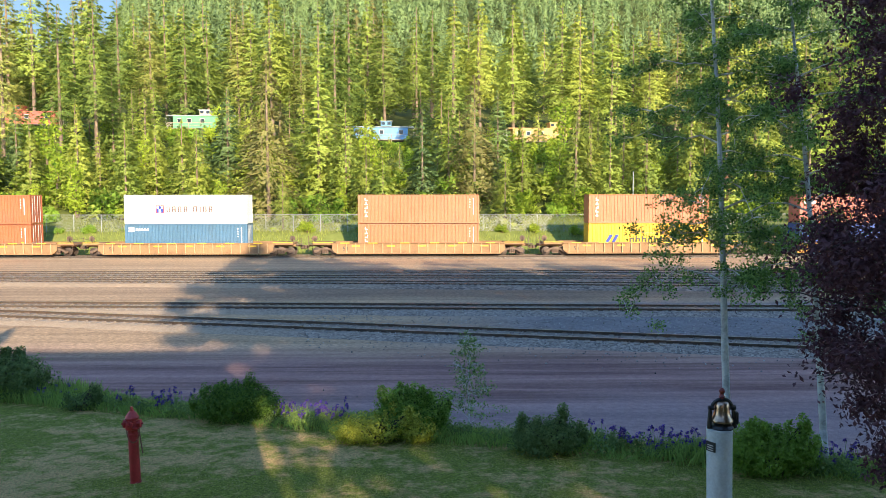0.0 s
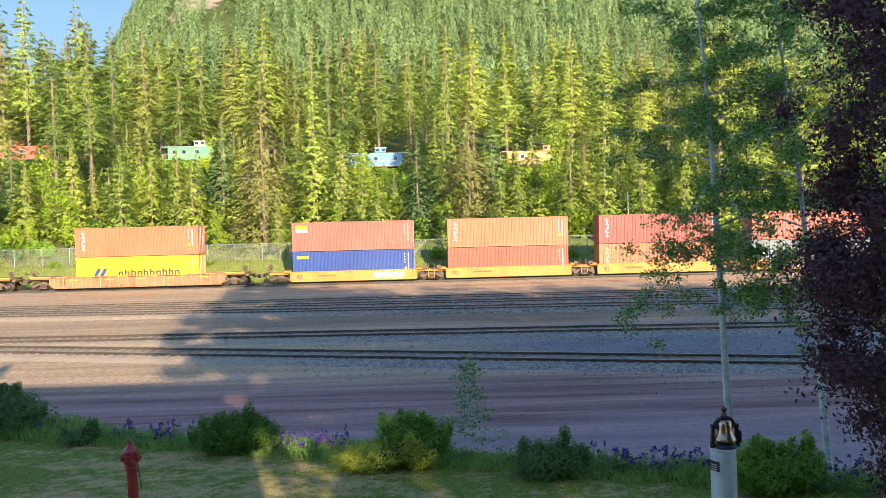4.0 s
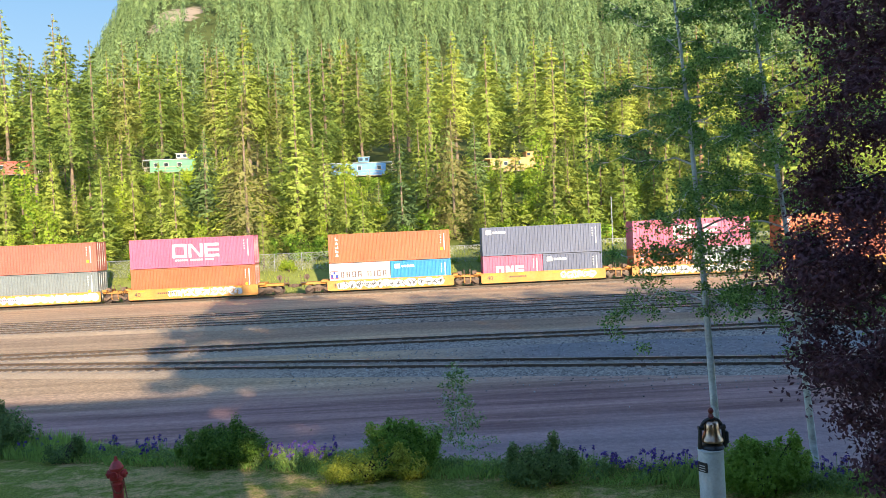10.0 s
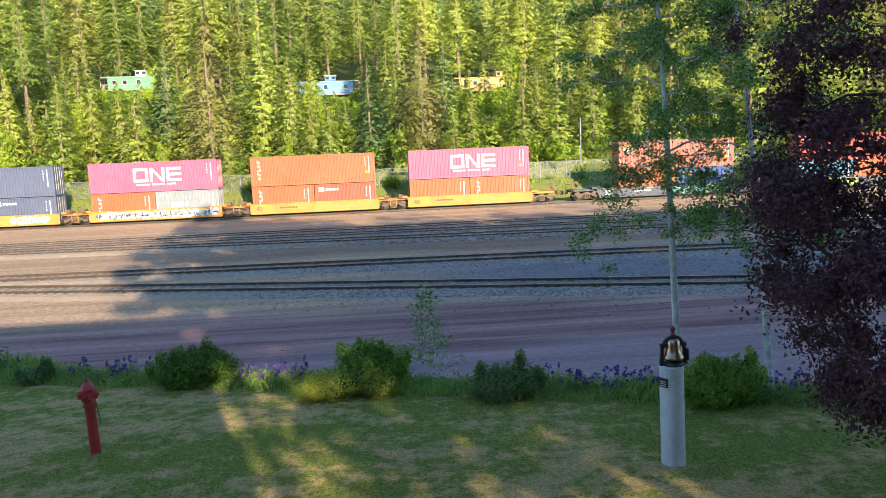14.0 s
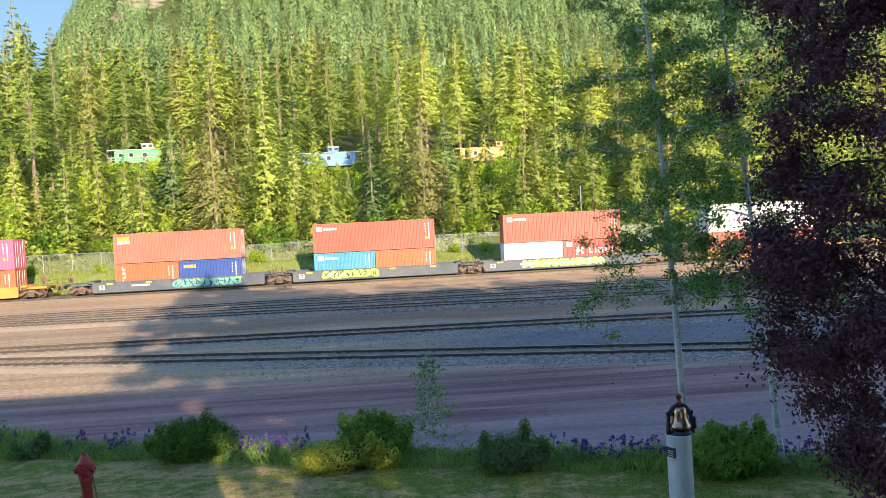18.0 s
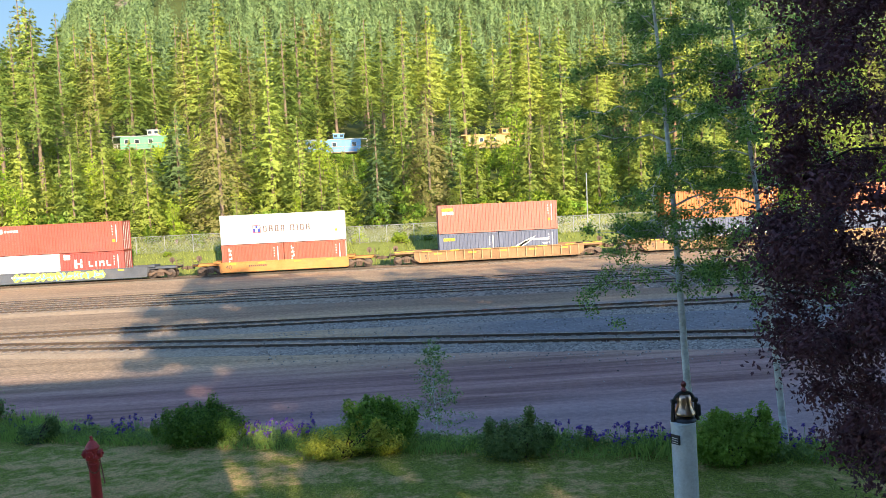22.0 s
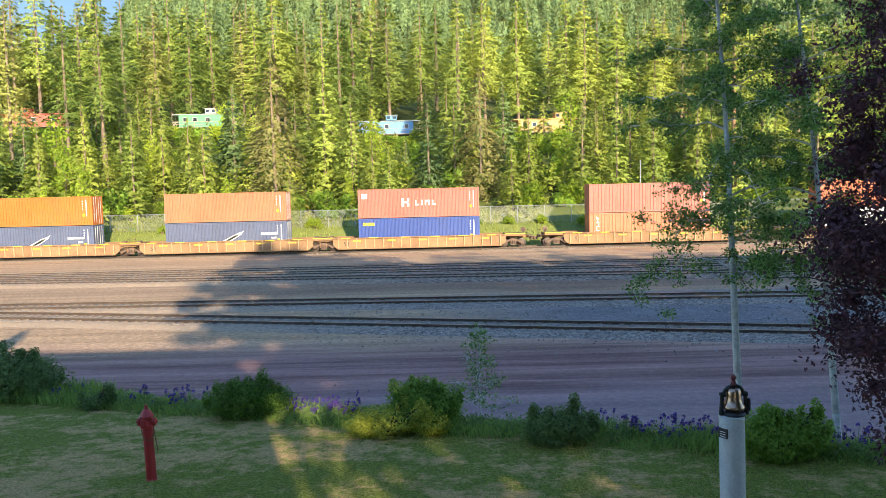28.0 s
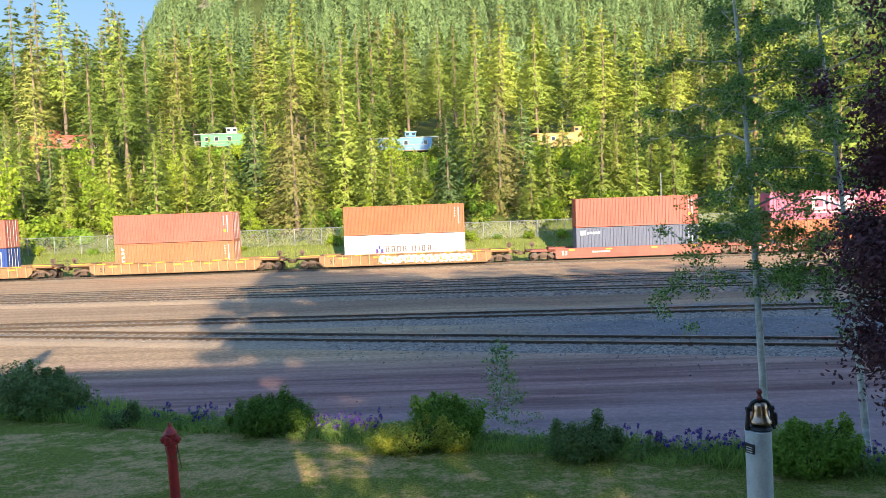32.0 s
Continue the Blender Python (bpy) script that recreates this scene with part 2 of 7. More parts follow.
def stone_material(name, dark, light, size=13.0):
    """Crushed stone: every piece its own shade, with dark gaps."""
    m, n, l, b = nodes_of(name)
    geo = n.new("ShaderNodeNewGeometry")
    vo = n.new("ShaderNodeTexVoronoi")
    vo.inputs["Scale"].default_value = size
    l.new(geo.outputs["Position"], vo.inputs["Vector"])
    sep = n.new("ShaderNodeSeparateColor")
    l.new(vo.outputs["Color"], sep.inputs[0])
    r = ramp(n, [(0.0, dark), (0.75, light), (1.0, tone(light, 1.3))])
    l.new(add_math(n, l, "MULTIPLY_ADD", noise_at(n, l, geo.outputs["Position"], 0.6, 4), 0.5, add_math(n, l, "MULTIPLY_ADD", sep.outputs[0], 0.85, -0.18)), r.inputs["Fac"])
    # tan dust has settled on the beds at one end of the yard
    sp = n.new("ShaderNodeSeparateXYZ")
    l.new(geo.outputs["Position"], sp.inputs[0])
    dust = add_math(n, l, "MULTIPLY", add_math(n, l, "SUBTRACT", 1.0, smooth(n, l, add_math(n, l, "MULTIPLY_ADD", noise_at(n, l, geo.outputs["Position"], 0.15, 4), 16.0, add_math(n, l, "ADD", sp.outputs["X"], -8.0)), -17.0, 1.0)), 0.7)
    l.new(mixed(n, l, dust, r.outputs["Color"], (0.44, 0.32, 0.205)), b.inputs["Base Color"])
    b.inputs["Roughness"].default_value, b.inputs["Specular IOR Level"].default_value = 0.92, 0.2
    bp = n.new("ShaderNodeBump")
    bp.inputs["Strength"].default_value, bp.inputs["Distance"].default_value, bp.invert = 0.35, 0.04, True
    l.new(vo.outputs["Distance"], bp.inputs["Height"])
    l.new(bp.outputs["Normal"], b.inputs["Normal"])
    return m


def lawn_material():
    """Mown lawn, patchy: green turf with dry straw-coloured places."""
    m, n, l, b = nodes_of("mown_lawn")
    geo = n.new("ShaderNodeNewGeometry")
    pos = geo.outputs["Position"]
    mp = n.new("ShaderNodeMapping")
    mp.inputs["Scale"].default_value = (0.8, 1.15, 1)
    mp.inputs["Rotation"].default_value = (0, 0, radians(20))
    l.new(pos, mp.inputs["Vector"])
    big = noise_at(n, l, mp.outputs["Vector"], 0.55, 5, 0.6)
    mid = noise_at(n, l, pos, 3.5, 5, 0.65)
    fine = smooth(n, l, noise_at(n, l, pos, 20.0, 7, 0.85), 0.36, 0.66)
    dry = smooth(n, l, add_math(n, l, "MULTIPLY_ADD", mid, 0.75, big), 0.82, 1.02)
    green = mixed(n, l, fine, (0.10, 0.13, 0.02), (0.44, 0.50, 0.085))
    straw = mixed(n, l, fine, (0.46, 0.30, 0.12), (0.98, 0.71, 0.34))
    c = mixed(n, l, dry, green, straw)
    l.new(c, b.inputs["Base Color"])
    b.inputs["Roughness"].default_value, b.inputs["Specular IOR Level"].default_value = 0.9, 0.15
    bp = n.new("ShaderNodeBump")
    bp.inputs["Strength"].default_value, bp.inputs["Distance"].default_value = 0.8, 0.04
    l.new(add_math(n, l, "ADD", fine, mid), bp.inputs["Height"])
    l.new(bp.outputs["Normal"], b.inputs["Normal"])
    return m


RUST = (0.13, 0.07, 0.04)
M_STEEL = surface("rail_steel", (0.085, 0.062, 0.045), rough=0.55, metal=0.15, scale=0.5, fine=30, dirt=RUST, dirt_amount=0.7)
M_POLISH = surface("wheel_polished_steel", (0.42, 0.40, 0.38), rough=0.32, metal=0.85, scale=0.6, vary=0.25, fine=20, bump=0.05, dirt=RUST, dirt_amount=0.5)
M_TIE = surface("dusty_creosoted_wood", (0.25, 0.21, 0.17), rough=0.9, scale=0.6, vary=0.55, fine=14, bump=0.4)
M_TRUCK = surface("grimy_cast_steel", (0.13, 0.085, 0.06), rough=0.75, scale=2.0, vary=0.4, dirt=(0.26, 0.165, 0.10), dirt_amount=0.5)
M_WHEEL = surface("wheel_steel", (0.075, 0.055, 0.045), rough=0.5, metal=0.4, scale=3, dirt=RUST)
M_LAWN = lawn_material()
M_GROUND = ground_material()
M_BARK = surface("conifer_bark", (0.23, 0.165, 0.115), rough=0.95, scale=1.2, vary=0.4, fine=9, bump=0.6)
M_BARK_RED = surface("red_pine_bark", (0.33, 0.18, 0.11), rough=0.95, scale=1.2, vary=0.4, fine=9, bump=0.6)
M_ASPEN = surface("aspen_bark", (0.56, 0.56, 0.53), rough=0.8, scale=2.5, vary=0.2, fine=22, bump=0.3, dirt=(0.06, 0.055, 0.05), dirt_amount=0.8)
M_TWIG = surface("dark_twig_bark", (0.06, 0.045, 0.04), rough=0.9, scale=4, vary=0.3)
STAND = {"patch": 1.1, "weights": (0.68, 0.12, 0.55), "span": (0.2, 0.98)}          # needles vary from tree to tree more than from spray to spray
M_NEEDLE = foliage("conifer_needles", (0.13, 0.18, 0.03), (0.41, 0.465, 0.075), glow=0.12, **STAND)
M_NEEDLE_GREEN = foliage("deep_green_needles", (0.085, 0.145, 0.026), (0.35, 0.43, 0.075), glow=0.12, **STAND)
M_NEEDLE_DRY = foliage("yellowed_needles", (0.14, 0.165, 0.035), (0.37, 0.385, 0.09), glow=0.12, **STAND)
M_NEEDLE_BROWN = foliage("browned_needles", (0.11, 0.105, 0.035), (0.35, 0.325, 0.10), glow=0.12, **STAND)
M_NEEDLE_BLUE = foliage("blue_green_needles", (0.055, 0.10, 0.035), (0.27, 0.38, 0.115), glow=0.12, **STAND)
M_VERGE = foliage("verge_blades", (0.13, 0.18, 0.035), (0.42, 0.45, 0.11), patch=0.4)
M_LEAF_LIME = foliage("lime_green_leaves", (0.12, 0.22, 0.02), (0.48, 0.58, 0.06), glow=0.45)
M_LEAF_GREEN = foliage("shrub_leaves", (0.07, 0.155, 0.018), (0.36, 0.54, 0.07), glow=0.45)
M_LEAF_ASPEN = foliage("aspen_leaves", (0.05, 0.115, 0.028), (0.28, 0.45, 0.11), glow=0.4, patch=1.5, weights=(0.1, 0.85, 0.3), span=(0.2, 1.0))
M_LEAF_PLUM = foliage("purple_plum_leaves", (0.035, 0.018, 0.024), (0.12, 0.05, 0.062), glow=0.2, patch=1.5)
M_FAR = foliage("far_forest_needles", (0.055, 0.095, 0.038), (0.24, 0.335, 0.125), glow=0.12, patch=0.035, weights=(0.1, 0.22, 1.0), span=(0.35, 0.85))


# ---------------------------------------------------------------- building helpers
def to_mesh(name, bm, material=None, smooth_faces=False):
    me = bpy.data.meshes.new(name)
    bm.to_mesh(me)
    bm.free()
    if material:
        me.materials.append(material)
    if smooth_faces:
        for p in me.polygons:
            p.use_smooth = True
    return me


def part(name, bm, material, parent, label="", m=None, smooth_faces=False):
    """One mesh object under a thing or a part. bm: a bmesh, or mesh data to share (its material then goes on the object)."""
    if isinstance(bm, bpy.types.Mesh):
        ob = new(name, bm)
        if material:
            if not bm.materials:
                bm.materials.append(None)
            ob.material_slots[0].link = "OBJECT"
            ob.material_slots[0].material = material
    else:
        ob = new(name, to_mesh(name, bm, material, smooth_faces))
    ob.parent = parent
    if m is not None:
        ob.matrix_basis = m
    if label:
        tagged(ob, label)
    return ob


def box(bm, x0, x1, y0, y1, z0, z1, bevel=0.0):
    r = bmesh.ops.create_cube(bm, size=1.0, matrix=Matrix.Translation(((x0 + x1) / 2, (y0 + y1) / 2, (z0 + z1) / 2)) @ Matrix.Diagonal((x1 - x0, y1 - y0, z1 - z0, 1)))
    if bevel:
        es = list({e for v in r["verts"] for e in v.link_edges})
        bmesh.ops.bevel(bm, geom=es, offset=bevel, segments=1, affect="EDGES")
    return bm


def boxes(*args, bevel=0.0):
    bm = bmesh.new()
    for a in args:
        box(bm, *a, bevel=bevel)
    return bm


def tube(bm, p, q, r0, r1=None, seg=8, caps=True):
    """A tapered round bar from p to q."""
    p, q = Vector(p), Vector(q)
    d = q - p
    m = Matrix.Translation((p + q) / 2) @ d.to_track_quat("Z", "Y").to_matrix().to_4x4()
    bmesh.ops.create_cone(bm, cap_ends=caps, segments=seg, radius1=r0, radius2=r0 if r1 is None else r1, depth=d.length, matrix=m)
    return bm


def lathe(bm, profile, seg=24, m=None):
    """A turned shape about z from (radius, height) pairs."""
    rings = []
    for r, z in profile:
        ring = []
        for i in range(seg):
            a = 2 * math.pi * i / seg
            v = Vector((r * math.cos(a), r * math.sin(a), z))
            ring.append(bm.verts.new(m @ v if m else v))
        rings.append(ring)
    for a, b in zip(rings, rings[1:]):
        for i in range(seg):
            j = (i + 1) % seg
            bm.faces.new((a[i], a[j], b[j], b[i]))
    bm.faces.new(list(reversed(rings[0])))
    bm.faces.new(rings[-1])
    return bm


def raw_mesh(name, verts, faces, material):
    me = bpy.data.meshes.new(name)
    me.from_pydata(verts, [], faces)
    me.materials.append(material)
    return me


def text_mesh(body, size, name):
    c = bpy.data.curves.new(name, "FONT")
    c.body, c.size, c.align_x, c.align_y, c.extrude = body, size, "CENTER", "CENTER", 0.004
    ob = bpy.data.objects.new(name, c)
    scene.collection.objects.link(ob)
    me = bpy.data.meshes.new_from_object(ob.evaluated_get(bpy.context.evaluated_depsgraph_get()))
    bpy.data.objects.remove(ob)
    bpy.data.curves.remove(c)
    return me

# ---------------------------------------------------------------- terrain, yard and tracks
def ease(v, lo, hi):
    t = min(1.0, max(0.0, (v - lo) / (hi - lo)))
    return t * t * (3 - 2 * t)


def lawn_z(x, y):
    return 1.72 - 0.055 * y


def bed_y(x):
    """The line along which the lawn ends and the flower bed begins."""
    return 15.6 - 0.37 * x


def ter(x, y):
    """Height of the ground: flat yard, grassy rise to the fence, steep wooded hillside, mountain behind."""
    z = -0.25
    if y > 80:
        z += 2.4 * ease(y, 80.0, 86.5)
        if y > 87:
            d = y - 87
            left = ease(x / y, -0.50, -0.30)
            z += (0.232 - 0.0006 * max(-60, min(60, x))) * min(d, 60)
            if d > 60:
                z += (0.20 * min(d - 60, 190)) * (0.55 + 0.45 * left)
            if d > 250:
                z += (0.46 * min(d - 250, 560)) * (0.12 + 0.88 * left)
            if d > 810:
                z += (0.25 * min(d - 810, 900)) * left
            if d > 1900:
                z += 0.44 * min(d - 1900, 1250) * (1 - 0.95 * ease(x / y, -0.53, -0.44))
            z += 1.6 * noise.noise((x * 0.03, y * 0.03, 0)) * min(1, d / 30) + 14 * noise.noise((x * 0.006, y * 0.006, 5)) * min(1, max(0, d - 150) / 300)
    return z


def build_ground():
    ys = [-140, -90, -50, -20, 0, 10, 16, 20] + [22 + 2 * i for i in range(29)] + [80, 81, 82, 83, 84, 85, 86, 87] + [90 + 4 * i for i in range(26)]
    ys += [195 + 15 * i for i in range(20)] + [520 + 60 * i for i in range(12)] + [1250 + 250 * i for i in range(13)]
    nx = 90
    verts, faces = [], []
    for y in ys:
        half = max(150.0, abs(y) * 1.3)
        for i in range(nx + 1):
            u = 2 * i / nx - 1
            x = half * (0.45 * u + 0.55 * u ** 3)
            verts.append((x, y, ter(x, y)))
    w = nx + 1
    for j in range(len(ys) - 1):
        for i in range(nx):
            a = j * w + i
            faces.append((a, a + 1, a + w + 1, a + w))
    ob = new("ground", raw_mesh("ground", verts, faces, M_GROUND))
    for p in ob.data.polygons:
        p.use_smooth = True
    return tagged(ob, "gravel rail yard rising to grassy bank and wooded mountainside", "ground", kind="structure")


build_ground()


def build_lawn():
    verts, faces = [], []
    nx, cols = 84, 34
    for i in range(nx + 1):
        x = -44 + 88 * i / nx
        edge = bed_y(x)
        for j in range(cols + 1):
            s = j / cols
            if s <= 0.7:
                y = -14 + (edge + 1.4 + 14) * s / 0.7
                z = lawn_z(x, y) + 0.03 * noise.noise((x * 0.6, y * 0.6, 0))
            else:
                q = (s - 0.7) / 0.3
                y = edge + 1.4 + 2.6 * q
                z = lawn_z(x, edge + 1.4) * (1 - ease(q, 0, 1)) - 0.34 * ease(q, 0, 1) + 0.05 * noise.noise((x, y, 3))
            verts.append((x, y, z))
    w = cols + 1
    for i in range(nx):
        for j in range(cols):
            a = i * w + j
            faces.append((a, a + w, a + w + 1, a + 1))
    ob = new("lawn", raw_mesh("lawn", verts, faces, M_LAWN))
    for p in ob.data.polygons:
        p.use_smooth = True
    return tagged(ob, "patchy mown lawn with dry straw-coloured places", "lawn", kind="structure")


build_lawn()


def rail_profile():
    return [(-0.07, 0.0), (0.07, 0.0), (0.07, 0.02), (0.012, 0.04), (0.012, 0.11), (0.036, 0.12), (0.036, 0.165), (-0.036, 0.165), (-0.036, 0.12), (-0.012, 0.11), (-0.012, 0.04), (-0.07, 0.02)]


def track(x0, x1, y_at, slope, ties_from, ties_to, label, sunk=0.0, lift=0.0):
    """One track along a straight line: two rails as parts, ties as parts where it passes nearest, the rest of the ties joined."""
    length = x1 - x0
    ang = math.atan(slope)
    root = new("railway_track")
    root.matrix_basis = Matrix.Translation((0, y_at, -sunk)) @ pose(0, 0, 0, 0, 0, math.degrees(ang))
    tagged(root, label, "railway track", "tracks of the yard", "structure")
    for side in (-0.7525, 0.7525):
        bm = bmesh.new()
        pr = rail_profile()
        for a in (x0, x1):
            for (u, v) in pr:
                bm.verts.new((a, side + u, v - 0.165))
        bm.verts.ensure_lookup_table()
        k = len(pr)
        for i in range(k):
            j = (i + 1) % k
            bm.faces.new((bm.verts[i], bm.verts[j], bm.verts[k + j], bm.verts[k + i]))
        rail = part("rail", bm, M_STEEL, root)
        part("running_surface", boxes((x0, x1, side - 0.03, side + 0.03, 0.0, 0.004)), M_POLISH, rail, "wheel-polished top of the rail")
    rnd = random.Random(int(y_at * 10))
    tie_me = to_mesh("tie", boxes((-0.115, 0.115, -1.3, 1.3, -0.18, 0.0), bevel=0.015), M_TIE)
    rest = bmesh.new()
    n = int(length / 0.52)
    for i in range(n):
        x = x0 + 0.52 * i + rnd.uniform(-0.04, 0.04)
        m = Matrix.Translation((x, rnd.uniform(-0.06, 0.06), -0.165 + 0.012 + lift + rnd.uniform(-0.02, 0.0))) @ pose(0, 0, 0, 0, 0, rnd.uniform(-1.5, 1.5))
        if ties_from <= x <= ties_to:
            part("tie", tie_me, None, root, m=m)
        else:
            r = bmesh.ops.create_cube(rest, size=1.0, matrix=m @ Matrix.Translation((0, 0, -0.09)) @ Matrix.Diagonal((0.23, 2.6, 0.18, 1)))
    tagged(part("far_ties", rest, M_TIE, root), kind="stuff")
    # plates and spikes under the rails
    bm = bmesh.new()
    for i in range(n):
        x = x0 + 0.52 * i
        if ties_from <= x <= ties_to:
            for side in (-0.7525, 0.7525):
                bmesh.ops.create_cube(bm, size=1.0, matrix=Matrix.Translation((x, side, -0.153 + lift)) @ Matrix.Diagonal((0.18, 0.34, 0.015, 1)))
    tagged(part("tie_plates", bm, M_TRUCK, root), kind="stuff")
    return root


T1 = track(-75, 60, 34.35, -0.243, -26, 24, "rusty railway track with weathered ties on gravel", 0.0, 0.055)
T2 = track(-110, 110, 41.65, -0.062, -30, 26, "worn railway track with weathered ties in crushed stone", 0.0, 0.055)
T3 = track(-130, 130, 53.1, -0.085, -34, 34, "railway track sunk in oily dark stone", 0.0, 0.09)
T3B = track(-130, 130, 57.0, -0.045, -20, 20, "railway track sunk in oily dark stone", 0.01, 0.09)
T4 = track(-130, 130, 60.8, -0.01, -30, 30, "railway track sunk in oily dark stone", 0.02, 0.09)
TRAIN_Y = 77.72
T5 = track(-220, 220, TRAIN_Y, 0.0, -50, 50, "main line track that carries the train")


def ballast(y_at, slope, x0, x1, w, mat, top=-0.12):
    """The raised bed of crushed stone under a track, with uneven shoulders."""
    root_m = Matrix.Translation((0, y_at, 0)) @ pose(0, 0, 0, 0, 0, math.degrees(math.atan(slope)))
    verts, faces = [], []
    prof = [(-w - 0.9, -0.32), (-w, top - 0.03), (-0.5, top - 0.02), (0.5, top - 0.02), (w, top - 0.03), (w + 0.9, -0.32)]
    n = int((x1 - x0) / 0.6)
    for i in range(n + 1):
        x = x0 + (x1 - x0) * i / n
        for u, v in prof:
            verts.append((x, u + 0.18 * noise.noise((x * 0.7, u, y_at)), v + 0.03 * noise.noise((x * 1.7, u * 2, y_at + 3))))
    k = len(prof)
    for i in range(n):
        for j in range(k - 1):
            a = i * k + j
            faces.append((a, a + k, a + k + 1, a + 1))
    ob = new("ballast_bed", raw_mesh("ballast_bed", verts, faces, mat))
    ob.matrix_basis = root_m
    return tagged(ob, "bed of crushed stone ballast under a track", "ballast", kind="structure")


M_BALLAST = stone_material("grey_ballast", (0.10, 0.085, 0.08), (0.33, 0.28, 0.235))
M_BALLAST_TAN = stone_material("dusty_ballast", (0.16, 0.12, 0.085), (0.46, 0.36, 0.26), 7.0)
M_BALLAST_OIL = stone_material("oily_ballast", (0.09, 0.068, 0.055), (0.31, 0.23, 0.18), 6.0)
ballast(34.35, -0.243, -75, 60, 1.6, M_BALLAST, -0.11)
ballast(41.65, -0.062, -110, 110, 1.6, M_BALLAST, -0.11)
ballast(53.1, -0.085, -130, 130, 1.7, M_BALLAST_OIL, -0.075)
ballast(57.0, -0.045, -130, 130, 1.7, M_BALLAST_OIL, -0.075)
ballast(60.8, -0.01, -130, 130, 1.7, M_BALLAST_OIL, -0.075)
ballast(TRAIN_Y, 0.0, -220, 220, 1.9, M_BALLAST_TAN, -0.18)


def loose_stones():
    """Loose pale and dark stones that lie about on the ballast and gravel."""
    rnd = random.Random(8)
    verts, faces = [], []
    for i in range(4500):
        u = rnd.random() * 0.806
        x = 24 - 30 * rnd.random() ** 1.2
        if u < 0.45:
            y = 34.35 - 0.243 * x + rnd.gauss(0, 1.9)
        elif u < 0.8:
            y = 41.65 - 0.062 * x - abs(rnd.gauss(0, 2.6))
        else:
            y = rnd.uniform(20.5, 33)
        s = rnd.uniform(0.02, 0.05)
        z = -0.25 + s * 0.5
        for yy, sl in ((34.35, -0.243), (41.65, -0.062)):
            d = abs(y - yy - sl * x)
            if d < 2.6:
                z = (-0.13 if d < 1.6 else -0.13 - (d - 1.6) * 0.2) + s * 0.4
        k = len(verts)
        a = rnd.uniform(0, 6.28)
        for j in range(4):
            b = a + 1.57 * j + rnd.uniform(-0.4, 0.4)
            verts.append((x + s * math.cos(b), y + s * math.sin(b), z + rnd.uniform(-0.3, 0.3) * s))
        verts += [(x, y, z + s * 0.8), (x, y, z - s)]
        for j in range(4):
            faces += [(k + j, k + (j + 1) % 4, k + 4), (k + (j + 1) % 4, k + j, k + 5)]
    m, n, l, b = nodes_of("loose_stone")
    geo = n.new("ShaderNodeNewGeometry")
    r = ramp(n, [(0.0, (0.10, 0.095, 0.09)), (0.55, (0.26, 0.245, 0.23)), (1.0, (0.46, 0.44, 0.41))])
    l.new(geo.outputs["Random Per Island"], r.inputs["Fac"])
    l.new(r.outputs["Color"], b.inputs["Base Color"])
    b.inputs["Roughness"].default_value = 0.9
    tagged(new("loose_stones", raw_mesh("loose_stones", verts, faces, m)), "loose crushed stones on the ballast and gravel", "stones", kind="stuff")


loose_stones()

# ---------------------------------------------------------------- the train
# Every unit: x of its upper container's left end at the start, kind of car, upper box, lower boxes, graffiti.
CONTAINER = {
    "orange": (0.50, 0.165, 0.075), "orange_red": (0.48, 0.125, 0.05), "brown_red": (0.42, 0.10, 0.06), "red": (0.47, 0.09, 0.06),
    "crimson": (0.42, 0.075, 0.06), "white": (0.80, 0.80, 0.78), "navy": (0.10, 0.12, 0.19), "steel_blue": (0.07, 0.16, 0.26), "deep_blue": (0.03, 0.07, 0.27),
    "sky_blue": (0.02, 0.24, 0.50), "grey": (0.19, 0.215, 0.215), "magenta": (0.60, 0.115, 0.20), "yellow": (0.75, 0.42, 0.02),
    "light_blue": (0.06, 0.26, 0.38), "bright_orange": (0.54, 0.15, 0.02), "off_white": (0.27, 0.30, 0.31), "dull_red": (0.46, 0.13, 0.09),
}
WORDS = {
    "orange": "orange", "orange_red": "rust-orange", "brown_red": "brown-red", "red": "red", "crimson": "crimson", "white": "white", "navy": "navy blue",
    "steel_blue": "steel-blue", "deep_blue": "deep blue", "sky_blue": "bright blue", "grey": "pale grey", "magenta": "magenta pink", "yellow": "yellow",
    "light_blue": "light blue", "bright_orange": "bright orange", "off_white": "off-white", "dull_red": "dull red",
}
M_BOX = {k: surface("container_" + k, c, rough=0.5, scale=0.5, vary=0.10, fine=5, bump=0.05, dirt=tuple(v * 0.55 + 0.06 for v in c), dirt_amount=0.35) for k, c in CONTAINER.items()}
M_MARK_W = surface("white_lettering_paint", (0.78, 0.78, 0.76), rough=0.6, scale=2, vary=0.08)
M_MARK_Y = surface("yellow_marking_paint", (0.80, 0.55, 0.02), rough=0.6, scale=2, vary=0.1)
M_MARK_B = surface("blue_marking_paint", (0.02, 0.05, 0.30), rough=0.6, scale=2, vary=0.1)
M_MARK_BR = surface("brown_lettering_paint", (0.15, 0.10, 0.09), rough=0.6, scale=2, vary=0.1)
M_MARK_DK = surface("dark_lettering_paint", (0.05, 0.045, 0.05), rough=0.6, scale=2, vary=0.1)
M_MARK_RED = surface("red_marking_paint", (0.55, 0.06, 0.06), rough=0.6, scale=2, vary=0.1)
M_ROD = surface("galvanised_rod", (0.55, 0.54, 0.52), rough=0.45, metal=0.6, scale=6, vary=0.15)
